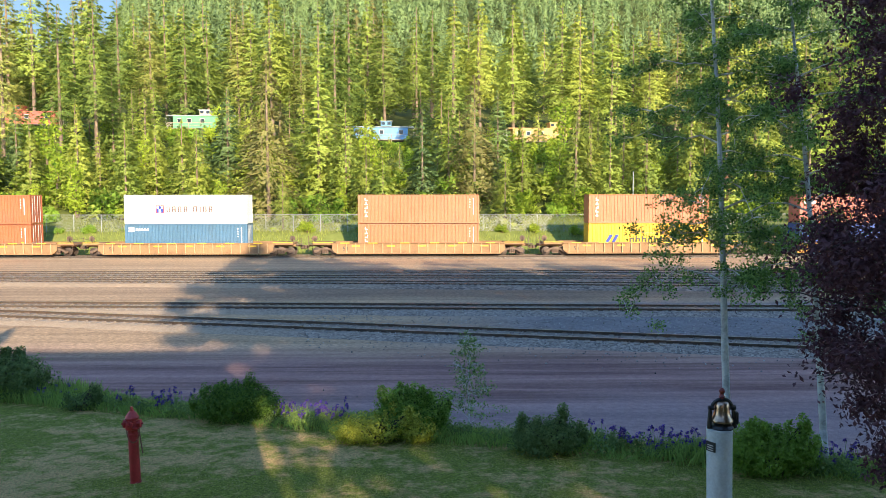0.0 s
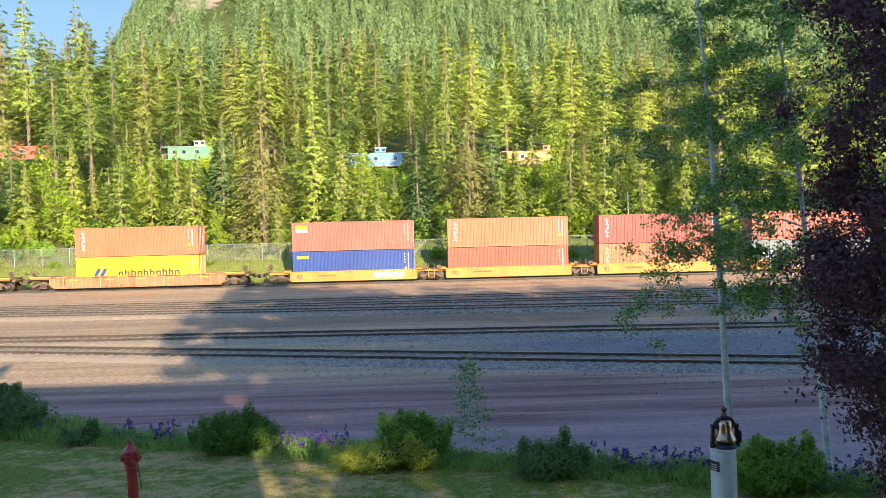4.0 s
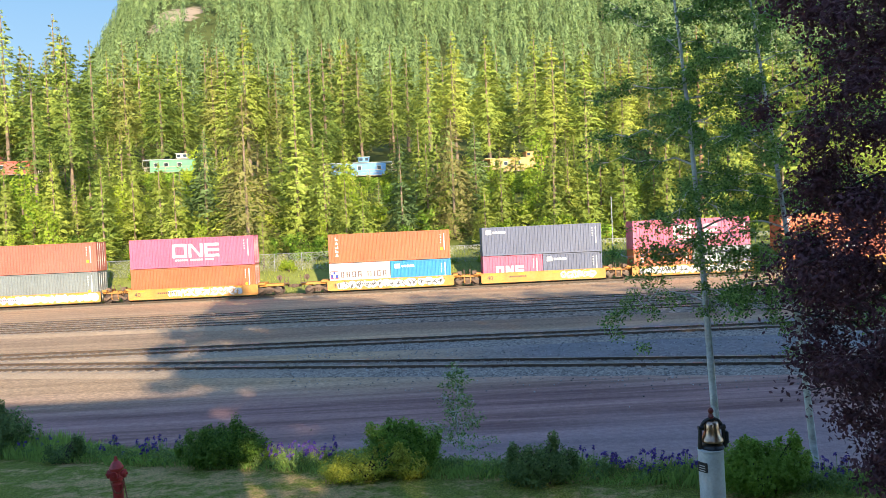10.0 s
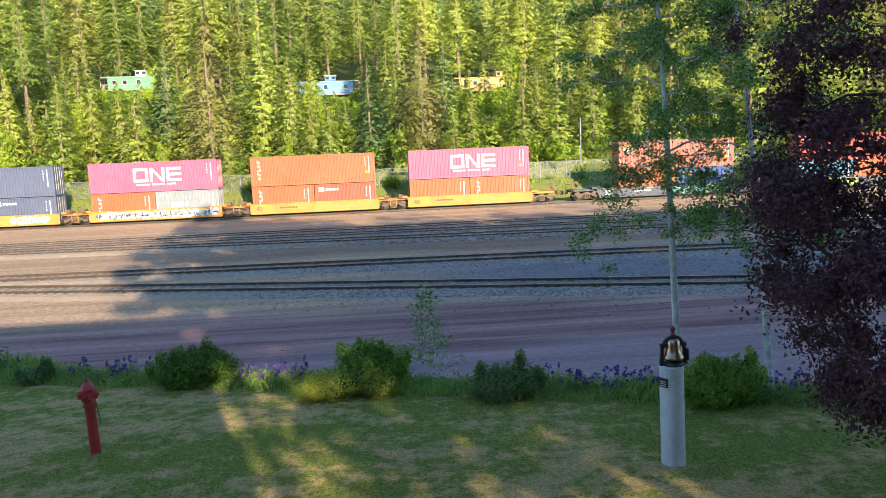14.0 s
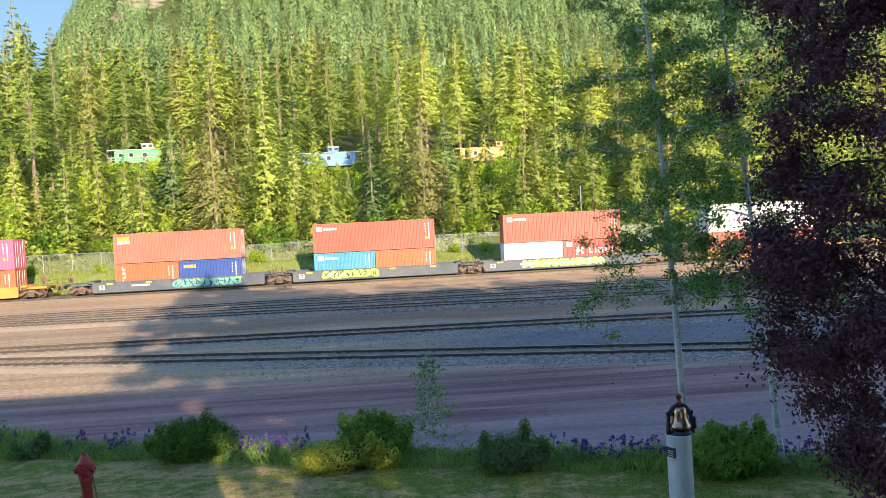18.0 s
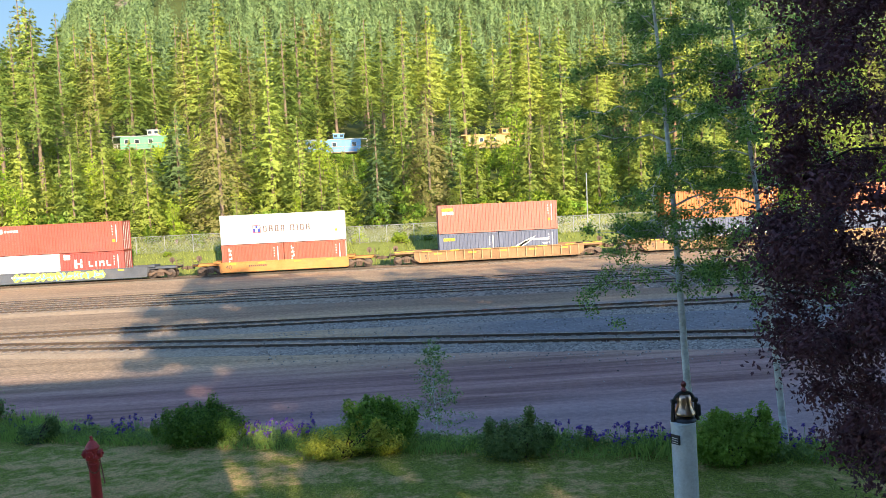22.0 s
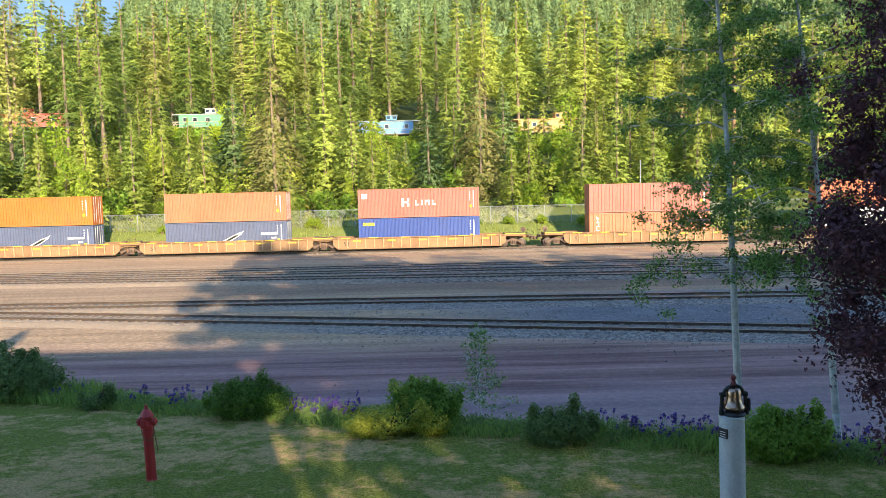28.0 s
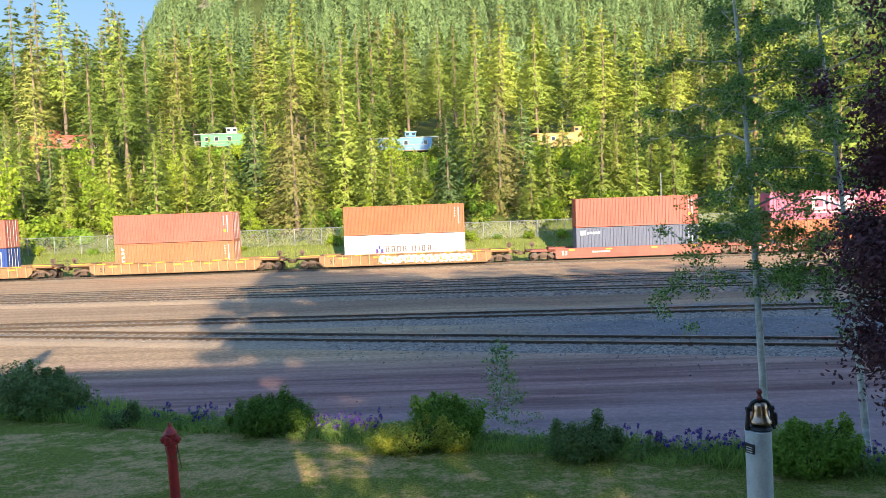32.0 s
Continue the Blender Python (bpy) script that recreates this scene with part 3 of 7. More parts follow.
M_SPRAY = {k: surface("spray_paint_" + k, c, rough=0.6, scale=3, vary=0.2) for k, c in {
    "white": (0.58, 0.59, 0.58), "teal": (0.13, 0.38, 0.33), "lime": (0.38, 0.50, 0.09), "blue": (0.12, 0.30, 0.60), "black": (0.03, 0.03, 0.035), "pink": (0.62, 0.30, 0.45), "cyan": (0.35, 0.62, 0.68)}.items()}
CAR_PAINT = {
    "brown": surface("weathered_brown_car_paint", (0.27, 0.155, 0.075), rough=0.8, scale=0.8, vary=0.25, fine=8, dirt=(0.36, 0.23, 0.11), dirt_amount=0.6),
    "yellow": surface("yellow_car_paint", (0.53, 0.235, 0.045), rough=0.65, scale=0.9, vary=0.16, fine=8, dirt=(0.42, 0.25, 0.11), dirt_amount=0.65),
    "amber": surface("amber_car_paint", (0.52, 0.215, 0.05), rough=0.65, scale=0.8, vary=0.15, fine=8, dirt=(0.42, 0.25, 0.10), dirt_amount=0.5),
    "dark": surface("dark_blue_grey_car_paint", (0.075, 0.085, 0.105), rough=0.65, scale=0.8, vary=0.2, fine=8, dirt=(0.20, 0.18, 0.16), dirt_amount=0.35),
    "maroon": surface("maroon_car_paint", (0.30, 0.085, 0.06), rough=0.65, scale=0.8, vary=0.15, fine=8, dirt=(0.30, 0.18, 0.12), dirt_amount=0.4),
}
# ribs get a lighter tan than the side panels behind them
M_RIB = surface("faded_tan_rib_paint", (0.42, 0.285, 0.15), rough=0.8, scale=1.0, vary=0.25, fine=8, dirt=(0.30, 0.18, 0.09), dirt_amount=0.5)
M_EDGE_Y = surface("safety_yellow_paint", (0.76, 0.50, 0.03), rough=0.6, scale=1.5, vary=0.15, dirt=(0.45, 0.30, 0.12))


def corrugated_side(L, H, y, pitch=0.278, depth=0.05):
    """Pressed trapezoidal sheet along x, its outer face at y, folds running upright."""
    n = max(2, round((L - 0.30) / pitch))
    step = (L - 0.30) / n
    out = 1 if y > 0 else -1
    xs = []
    for i in range(n):
        a = -L / 2 + 0.15 + i * step
        xs += [(a, 0.0), (a + 0.38 * step, 0.0), (a + 0.5 * step, depth), (a + 0.88 * step, depth)]
    xs.append((L / 2 - 0.15, 0.0))
    bm = bmesh.new()
    lo = [bm.verts.new((x, y - out * (0.012 + d), 0.14)) for x, d in xs]
    hi = [bm.verts.new((x, y - out * (0.012 + d), H - 0.10)) for x, d in xs]
    for i in range(len(xs) - 1):
        f = (lo[i], lo[i + 1], hi[i + 1], hi[i])
        bm.faces.new(f if out < 0 else tuple(reversed(f)))
    return bm


def container_meshes(L, H):
    W = 2.438
    d = {}
    d["front"] = to_mesh("side_panel", corrugated_side(L, H, -W / 2))
    d["back"] = to_mesh("side_panel", corrugated_side(L, H, W / 2))
    bm = bmesh.new()
    for sx in (-1, 1):
        for sy in (-1, 1):
            box(bm, sx * L / 2 - (0.16 if sx > 0 else 0), sx * L / 2 + (0.16 if sx < 0 else 0), sy * W / 2 - (0.14 if sy > 0 else 0), sy * W / 2 + (0.14 if sy < 0 else 0), 0.12, H - 0.12, bevel=0.02)
            for z in (0, H - 0.12):
                box(bm, sx * L / 2 - (0.18 if sx > 0 else 0), sx * L / 2 + (0.18 if sx < 0 else 0), sy * W / 2 - (0.17 if sy > 0 else 0), sy * W / 2 + (0.17 if sy < 0 else 0), z, z + 0.12, bevel=0.015)
    for sy in (-1, 1):
        a, b = (-W / 2, -W / 2 + 0.06) if sy < 0 else (W / 2 - 0.06, W / 2)
        box(bm, -L / 2 + 0.18, L / 2 - 0.18, a, b, H - 0.11, H - 0.01)
        box(bm, -L / 2 + 0.18, L / 2 - 0.18, a, b, 0.02, 0.16)
    for sx in (-1, 1):
        a, b = (-L / 2, -L / 2 + 0.08) if sx < 0 else (L / 2 - 0.08, L / 2)
        box(bm, a, b, -W / 2 + 0.17, W / 2 - 0.17, H - 0.12, H - 0.01)
        box(bm, a, b, -W / 2 + 0.17, W / 2 - 0.17, 0.02, 0.16)
    d["frame"] = to_mesh("corner_frame", bm)
    d["roof"] = to_mesh("roof", boxes((-L / 2 + 0.1, L / 2 - 0.1, -W / 2 + 0.05, W / 2 - 0.05, H - 0.05, H - 0.022)))
    d["floor"] = to_mesh("floor_pan", boxes((-L / 2 + 0.1, L / 2 - 0.1, -W / 2 + 0.07, W / 2 - 0.07, 0.05, 0.12)))
    d["end"] = to_mesh("end_wall", boxes((-L / 2 + 0.03, -L / 2 + 0.07, -W / 2 + 0.13, W / 2 - 0.13, 0.14, H - 0.10)))
    d["door"] = to_mesh("door", boxes((L / 2 - 0.07, L / 2 - 0.03, 0.01, W / 2 - 0.14, 0.15, H - 0.11), bevel=0.008))
    bm = bmesh.new()
    tube(bm, (L / 2 - 0.012, 0.28, 0.1), (L / 2 - 0.012, 0.28, H - 0.08), 0.022, seg=6)
    box(bm, L / 2 - 0.03, L / 2 + 0.01, 0.25, 0.5, 1.05, 1.09)
    d["rods"] = to_mesh("lock_rod", bm)
    return d


HC, STD = 2.896, 2.591
BOXES = {(12.19, HC): container_meshes(12.19, HC), (6.06, STD): container_meshes(6.06, STD), (12.19, STD): container_meshes(12.19, STD)}


def bar(x0, x1, z0, z1, y):
    return (x0, x1, y - 0.012, y + 0.004, z0, z1)


def mark(parent, L, H, style, rnd):
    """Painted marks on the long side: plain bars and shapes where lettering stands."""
    y = -1.219
    f = lambda *bs: boxes(*[bar(*b, y) for b in bs])
    h = L / 2

    def each(name, bars, mat):
        for q in bars:
            part(name, f(*(q if isinstance(q, list) else [q])), mat, parent)

    if style == "liner_word":                       # a wide brand word with a square emblem
        glyph = [0.33, 0.36, 0.36, 0.36, None, 0.42, 0.12, 0.36, 0.36]
        x = -1.9
        words = []
        for g in glyph:
            if g is None:
                x += 0.35
                continue
            bs = []
            s = 0.115
            if g < 0.2:
                bs += [(x, x + s, 1.15, 1.75)]
            else:
                bs += [(x, x + s, 1.15, 1.75), (x + g - s, x + g, 1.15, 1.75), (x + s, x + g - s, 1.66, 1.75)] + ([(x + s, x + g - s, 1.38, 1.46)] if len(words) % 2 else [(x + s, x + g - s, 1.15, 1.23)])
            x += g + 0.22
            words.append(bs)
        each("letter", words, M_MARK_BR)
        part("emblem", f((-2.95, -2.15, 1.05, 1.85)), M_MARK_RED, parent)
        part("emblem_inner", boxes((-2.88, -2.22, y - 0.02, y + 0.004, 1.12, 1.78)), M_MARK_B, parent)
        part("emblem_stripe", boxes((-2.66, -2.44, y - 0.026, y + 0.004, 1.12, 1.5), (-2.86, -2.66, y - 0.026, y + 0.004, 1.5, 1.78), (-2.44, -2.24, y - 0.026, y + 0.004, 1.5, 1.78)), M_MARK_W, parent)
    elif style == "block_word":                     # three big block letters as plain shapes
        k = L / 12.19
        w, hgt, s = 1.15 * k + 0.25, 1.35 * min(1, k + 0.25), 0.26
        z0 = 0.95 if k > 0.9 else 0.55
        x = -1.9 if k > 0.9 else -1.75
        z1 = z0 + hgt
        bs = [(x, x + w, z1 - s, z1), (x, x + w, z0, z0 + s), (x, x + s, z0 + s, z1 - s), (x + w - s, x + w, z0 + s, z1 - s)]
        words = [bs]
        x += w + 0.18
        bs = [(x, x + s, z0, z1), (x + w - s, x + w, z0, z1)]
        words.append(bs)
        dg = bmesh.new()
        vs = [dg.verts.new((a, y - 0.008, b)) for a, b in ((x + s * 0.2, z1), (x + s * 1.2, z1), (x + w - s * 0.2, z0), (x + w - s * 1.2, z0))]
        dg.faces.new(vs)
        part("lettering_diagonal", dg, M_MARK_W, parent)
        x += w + 0.18
        bs = [(x, x + s, z0, z1), (x + s, x + w, z1 - s, z1), (x + s, x + w, z0, z0 + s), (x + s, x + w, z0 + hgt / 2 - s / 2, z0 + hgt / 2 + s / 2)]
        each("letter", words + [bs], M_MARK_W)
        if k > 0.9:
            each("small_letter", [(-1.85 + 0.21 * i, -1.85 + 0.21 * i + 0.15, 0.62, 0.78) for i in range(19) if i % 7], M_MARK_W)
    elif style == "rail_line":                      # big first letter, spaced capitals, dark red box
        bs = [(-1.7, -1.45, 1.1, 1.95), (-1.45, -1.1, 1.45, 1.6), (-1.15, -0.95, 1.6, 1.95), (-1.15, -0.95, 1.1, 1.45)]
        x = -0.35
        words = [bs]
        for g in (0.4, 0.14, 0.5, 0.4):
            bs = [(x, x + 0.13, 1.2, 1.72)]
            words.append(bs)
            if g > 0.2:
                bs += [(x + 0.13, x + g, 1.2, 1.32)] if g < 0.45 else [(x + g - 0.13, x + g, 1.2, 1.72), (x + 0.13, x + g - 0.13, 1.55, 1.72)]
            x += g + 0.22
        each("letter", words, M_MARK_W)
        part("emblem", f((-h + 0.35, -h + 0.95, 1.95, 2.45)), M_MARK_W, parent)
    elif style == "side_word":                      # upright lettering at the left end
        each("letter", [[(-h + 0.68, -h + 0.98, H - 0.62 - 0.4 * i, H - 0.52 - 0.4 * i), (-h + 0.68 + 0.1 * (i % 3), -h + 0.78 + 0.1 * (i % 3), H - 0.52 - 0.4 * i, H - 0.34 - 0.4 * i)] for i in range(5)], M_MARK_W)
    elif style == "corner_emblem":                  # small emblem at the upper left
        part("emblem", f((-h + 0.4, -h + 1.5, H - 0.62, H - 0.34)), M_MARK_Y, parent)
        each("letter", [(-h + 0.42 + 0.24 * i, -h + 0.6 + 0.24 * i, H - 1.0, H - 0.68) for i in range(5)], M_MARK_W)
    elif style == "corner_white":
        part("emblem", f((-h + 0.4, -h + 0.95, H - 0.75, H - 0.3)), M_MARK_W, parent)
        each("letter", [(-h + 1.1 + 0.27 * i, -h + 1.3 + 0.27 * i, H - 0.66, H - 0.44) for i in range(5)], M_MARK_W)
    elif style == "yellow_word":
        each("letter", [(-h + 0.45 + 0.24 * i, -h + 0.64 + 0.24 * i, H - 0.72, H - 0.42) for i in range(5)], M_MARK_Y)
    elif style == "blue_word":                      # stylised emblem and long dark word, half sunk in the well
        bm = bmesh.new()
        for k in (0, 0.62):
            vs = [bm.verts.new((a + k, y - 0.01, b)) for a, b in ((-4.4, 0.95), (-4.05, 0.95), (-3.6, 1.75), (-3.95, 1.75))]
            bm.faces.new(vs)
        part("emblem", bm, M_MARK_B, parent)
        each("letter", [[(x, x + 0.13, 0.95, 1.62 if k % 3 else 1.42), (x + 0.33, x + 0.45, 0.95, 1.42), (x + 0.13, x + 0.33, 1.3, 1.42)] for k, x in enumerate([-1.9 + 0.62 * i for i in range(10)])], M_MARK_DK)
    elif style == "square_word":
        part("emblem", f((-h + 0.9, -h + 2.3, 1.35, 1.95)), M_MARK_B, parent)
        part("emblem_letters", boxes(*[(-h + 1.05 + 0.42 * i, -h + 1.3 + 0.42 * i, y - 0.02, y + 0.004, 1.48, 1.82) for i in range(3)]), M_MARK_W, parent)
        part("placard", f((-h + 1.45, -h + 1.95, 0.75, 1.3)), M_MARK_W, parent)
    elif style == "wing":                           # white wing-like stroke and a word bar
        bm = bmesh.new()
        a = 0.2 if L > 7 else -0.9
        for k in range(3):
            vs = [bm.verts.new((p + a, y - 0.01, q)) for p, q in ((-1.2 + 0.3 * k, 0.7), (-0.7 + 0.3 * k, 0.75), (0.6 + 0.35 * k, 1.35 + 0.14 * k), (0.9 + 0.35 * k, 1.75 + 0.14 * k))]
            bm.faces.new(vs)
        part("emblem", bm, M_MARK_W, parent, "white winged emblem")
        part("lettering", f((h - 2.6, h - 0.9, 1.55, 1.75), (h - 1.6, h - 1.1, 1.15, 1.3)), M_MARK_W, parent)
    elif style == "low_white":
        each("letter", [(-1.6 + 0.45 * i, -1.3 + 0.45 * i, 1.05, 1.5) for i in range(4)], M_MARK_W)
    # number and weight panel at the door end of every box
    part("number_panel", f((h - 0.62, h - 0.54, 0.9, H - 0.35), *[(h - 0.98, h - 0.9, H - 0.55 - 0.26 * i, H - 0.42 - 0.26 * i) for i in range(4)]), M_MARK_W, parent)
    if rnd.random() < 0.7 and H > 2.7:
        part("caution_label", f((h - 0.98, h - 0.74, H - 2.0, H - 1.76)), M_MARK_Y, parent)


def freight_container(L, H, color, style, rnd):
    d = BOXES[(L, H)]
    mat = M_BOX[color]
    root = new("shipping_container")
    size = "forty-foot" if L > 7 else "twenty-foot"
    look_ = {"liner_word": " with wide brown lettering", "block_word": " with big white block lettering", "rail_line": " with white capital lettering", "side_word": " with upright white lettering",
             "corner_emblem": " with small yellow and white emblem", "wing": " with white winged emblem", "square_word": " with blue square emblem", "blue_word": " with blue emblem and dark word"}.get(style, "")
    tagged(root, f"{WORDS[color]} corrugated steel {size} container{look_}", "container", "containers on the train")
    part("side_panel", d["front"], mat, root)
    part("side_panel", d["back"], mat, root)
    part("corner_frame", d["frame"], mat, root)
    part("roof", d["roof"], mat, root)
    part("floor_pan", d["floor"], M_TRUCK, root)
    part("end_wall", d["end"], mat, root)
    for flip in (1, -1):
        door = part("door", d["door"], mat, root, m=Matrix.Diagonal((1, flip, 1, 1)))
        for off in (0.0, 0.47):
            part("lock_rod", d["rods"], M_ROD, door, m=Matrix.Translation((0, off, 0)))
    mark(root, L, H, style, rnd)
    return root


def truck_meshes():
    """A two-axle freight truck seen from outside: cast side frames, springs, bearing caps, wheels."""
    d = {}
    for sy in (-1, 1):
        bm = bmesh.new()
        outline = [(-1.12, 0.34), (-1.12, 0.56), (-0.80, 0.58), (-0.42, 0.80), (0.42, 0.80), (0.80, 0.58), (1.12, 0.56), (1.12, 0.34), (0.76, 0.37), (0.40, 0.60), (0.32, 0.58), (0.32, 0.22), (-0.32, 0.22), (-0.32, 0.58), (-0.40, 0.60), (-0.76, 0.37)]
        lo = [bm.verts.new((x, sy * 0.98, z)) for x, z in outline]
        hi = [bm.verts.new((x, sy * 1.12, z)) for x, z in outline]
        n = len(outline)
        bm.faces.new(lo if sy > 0 else list(reversed(lo)))
        bm.faces.new(list(reversed(hi)) if sy > 0 else hi)
        for i in range(n):
            j = (i + 1) % n
            bm.faces.new((lo[i], lo[j], hi[j], hi[i]) if sy < 0 else (lo[j], lo[i], hi[i], hi[j]))
        d[sy] = to_mesh("side_frame", bm)
    bm = bmesh.new()
    for k in range(5):
        tube(bm, (0, 0, 0.34 + 0.07 * k), (0, 0, 0.375 + 0.07 * k), 0.075, seg=8)
    tube(bm, (0, 0, 0.33), (0, 0, 0.66), 0.05, seg=6)
    d["spring"] = to_mesh("spring", bm)
    d["cap"] = to_mesh("bearing_cap", tube(bmesh.new(), (0, -0.05, 0.42), (0, 0.05, 0.42), 0.13, seg=10))
    d["bolster"] = to_mesh("bolster", boxes((-0.25, 0.25, -1.1, 1.1, 0.62, 0.88), bevel=0.03))
    bm = bmesh.new()
    for sy in (-1, 1):
        m = Matrix.Translation((0, sy * 0.72, 0)) @ pose(0, 0, 0, 90 if sy < 0 else -90, 0, 0)
        lathe(bm, [(0.42, -0.07), (0.455, -0.07), (0.45, -0.03), (0.42, -0.02), (0.42, 0.05), (0.36, 0.06), (0.33, 0.02), (0.16, 0.03), (0.14, 0.08), (0.08, 0.08)], 20, m)
    tube(bm, (0, -1.08, 0), (0, 1.08, 0), 0.08, seg=8)
    d["wheelset"] = to_mesh("wheelset", bm)
    return d


TRUCK = truck_meshes()


def add_truck(car, x):
    t = part("truck", TRUCK["bolster"], M_TRUCK, car, "grimy cast steel two-axle truck", m=Matrix.Translation((x, 0, 0)))
    for sy in (-1, 1):
        part("side_frame", TRUCK[sy], M_TRUCK, t)
    for sy in (-1, 1):
        for a in (-0.2, 0.0, 0.2):
            part("spring", TRUCK["spring"], M_TRUCK, t, m=Matrix.Translation((a, sy * 1.15, 0)))
        for a in (-0.89, 0.89):
            part("bearing_cap", TRUCK["cap"], M_TRUCK, t, m=Matrix.Translation((a, sy * 1.15, 0)))
    for a in (-0.89, 0.89):
        part("wheelset", TRUCK["wheelset"], M_WHEEL, t, m=Matrix.Translation((a, 0, 0.42)))


def spray(parent, x0, x1, z0, z1, y, colors, rnd):
    """Wild sprayed shapes: fat, slanting, overlapping blobs with strokes across them, that cannot be read."""
    x, i = x0, 0
    h = z1 - z0
    while x < x1:
        w = rnd.uniform(0.5, 0.95)
        bm = bmesh.new()
        yo = y - 0.006 - 0.002 * (i % 3)
        cx, cz = x + w / 2, (z0 + z1) / 2
        lean = rnd.uniform(-0.15, 0.25)
        n = 9
        ring = []
        for k in range(n):
            a = 6.2832 * k / n
            r = rnd.uniform(0.72, 1.12)
            vx, vz = cx + 0.62 * w * r * math.cos(a), cz + 0.52 * h * r * math.sin(a)
            vz = max(z0, min(z1, vz))
            ring.append(bm.verts.new((vx + lean * (vz - cz), yo, vz)))
        bm.faces.new(ring)
        part("graffiti", bm, M_SPRAY[colors[0]], parent, f"{colors[0]} sprayed graffiti blob")
        bm = bmesh.new()
        for s in range(3):
            a = rnd.choice((0.1, 1.4, 1.7, 0.8, 2.3))
            px_, pz = cx + rnd.uniform(-0.22, 0.22) * w, cz + rnd.uniform(-0.2, 0.2) * h
            L, t = rnd.uniform(0.14, 0.3) * h / 0.8, rnd.uniform(0.03, 0.06)
            dx, dz = math.cos(a), math.sin(a)
            vs = [bm.verts.new((px_ + u * L * dx - v * t * dz, yo - 0.012 - 0.002 * s, pz + u * L * dz + v * t * dx)) for u, v in ((-1, -1), (1, -0.6), (1, 0.6), (-1, 1))]
            bm.faces.new(vs)
        part("graffiti_outline", bm, M_SPRAY[colors[1]] if len(colors) > 1 else CAR_PAINT["yellow"], parent)
        x += w * rnd.uniform(0.75, 1.0)
        i += 1


def side_outline(bm, pts, y0, y1):
    a = [bm.verts.new((x, y0, z)) for x, z in pts]
    b = [bm.verts.new((x, y1, z)) for x, z in pts]
    n = len(pts)
    bm.faces.new(a)
    bm.faces.new(list(reversed(b)))
    for i in range(n):
        j = (i + 1) % n
        bm.faces.new((a[j], a[i], b[i], b[j]))


WELLS = {}


def well_mesh(key, fn):
    if key not in WELLS:
        WELLS[key] = to_mesh(key[0], fn())
    return WELLS[key]


DIGITS = {k: text_mesh(k, 0.6, "digits") for k in ("53", "40")}


def well_car(kind, left, right, truck_l, truck_r, coupler_l, coupler_r, rnd):
    """A low intermodal well car. kind: paint and side; left, right: x of its ends; trucks under its ends."""
    paint = CAR_PAINT[kind.split("_")[0]]
    ribbed = kind.endswith("ribbed")
    long = kind.split("_")[1] == "long"
    half = 8.25 if long else 6.35
    words = {"brown": "weathered brown ribbed", "yellow": "yellow smooth-sided", "amber": "amber-yellow smooth-sided", "dark": "dark blue-grey smooth-sided", "maroon": "maroon smooth-sided"}[kind.split("_")[0]]
    root = new("well_car")
    tagged(root, f"{words} steel well car on rails", "rail car", "cars of the train")
    top = 1.30 if ribbed else 1.22
    hy = 1.42

    def side():
        bm = bmesh.new()
        if ribbed:
            side_outline(bm, [(-half, 0.22), (half, 0.22), (half + 0.45, 0.62), (half + 0.45, top), (-half - 0.45, top), (-half - 0.45, 0.62)], -hy, -hy + 0.06)
            box(bm, -half - 0.45, half + 0.45, -hy - 0.14, -hy + 0.1, top - 0.04, top + 0.05)
            box(bm, -half, half, -hy - 0.13, -hy + 0.1, 0.20, 0.30)
        else:
            side_outline(bm, [(-half + 0.1, 0.22), (half - 0.1, 0.22), (half, 0.34), (half, top), (-half, top), (-half, 0.34)], -hy, -hy + 0.08)
            box(bm, -half, half, -hy - 0.03, -hy + 0.1, top - 0.05, top + 0.03)
        return bm

    part("side_sill", well_mesh(("side_sill", ribbed, long), side), paint, root)
    part("side_sill", WELLS[("side_sill", ribbed, long)], paint, root, m=Matrix.Diagonal((1, -1, 1, 1)))
    part("well_floor", well_mesh(("well_floor", half), lambda: boxes((-half + 0.1, half - 0.1, -hy + 0.1, hy - 0.1, 0.24, 0.32))), M_TRUCK, root)
    if ribbed:
        rib = well_mesh(("rib",), lambda: boxes((-0.055, 0.055, -hy - 0.13, -hy + 0.01, 0.30, top - 0.04), bevel=0.015))
        n = 18
        for i in range(n + 1):
            x = -half + 0.12 + (2 * half - 0.24) * i / n
            part("rib", rib, M_RIB, root, m=Matrix.Translation((x, 0, 0)))
        for q in [*[(x - 0.45, x + 0.45, -hy - 0.155, -hy - 0.13, top - 0.03, top + 0.055) for x in (-7.4, -4.6, -1.4, 1.6, 4.4, 7.2)], *[(x - 0.4, x + 0.4, -hy - 0.02, -hy + 0.01, 0.95, 1.08) for x in (-6.3, -2.8, 0.3, 3.4, 6.6)]]:
            part("reflector_strip", boxes(q), M_EDGE_Y, root)
    else:
        for x in (-half * 0.8, -half * 0.35, half * 0.2, half * 0.7):
            part("reflector_strip", boxes((x - 0.3, x + 0.3, -hy - 0.012, -hy + 0.01, top - 0.22, top - 0.1)), M_EDGE_Y if kind[0] != "y" else M_MARK_Y, root)
    dg = part("digits", DIGITS["53" if long else "40"], M_MARK_W if kind[0] in "dm" else M_MARK_DK, root, m=Matrix.Translation((-half + 0.9, -hy - 0.02, 0.72)) @ pose(0, 0, 0, 90, 0, 0))
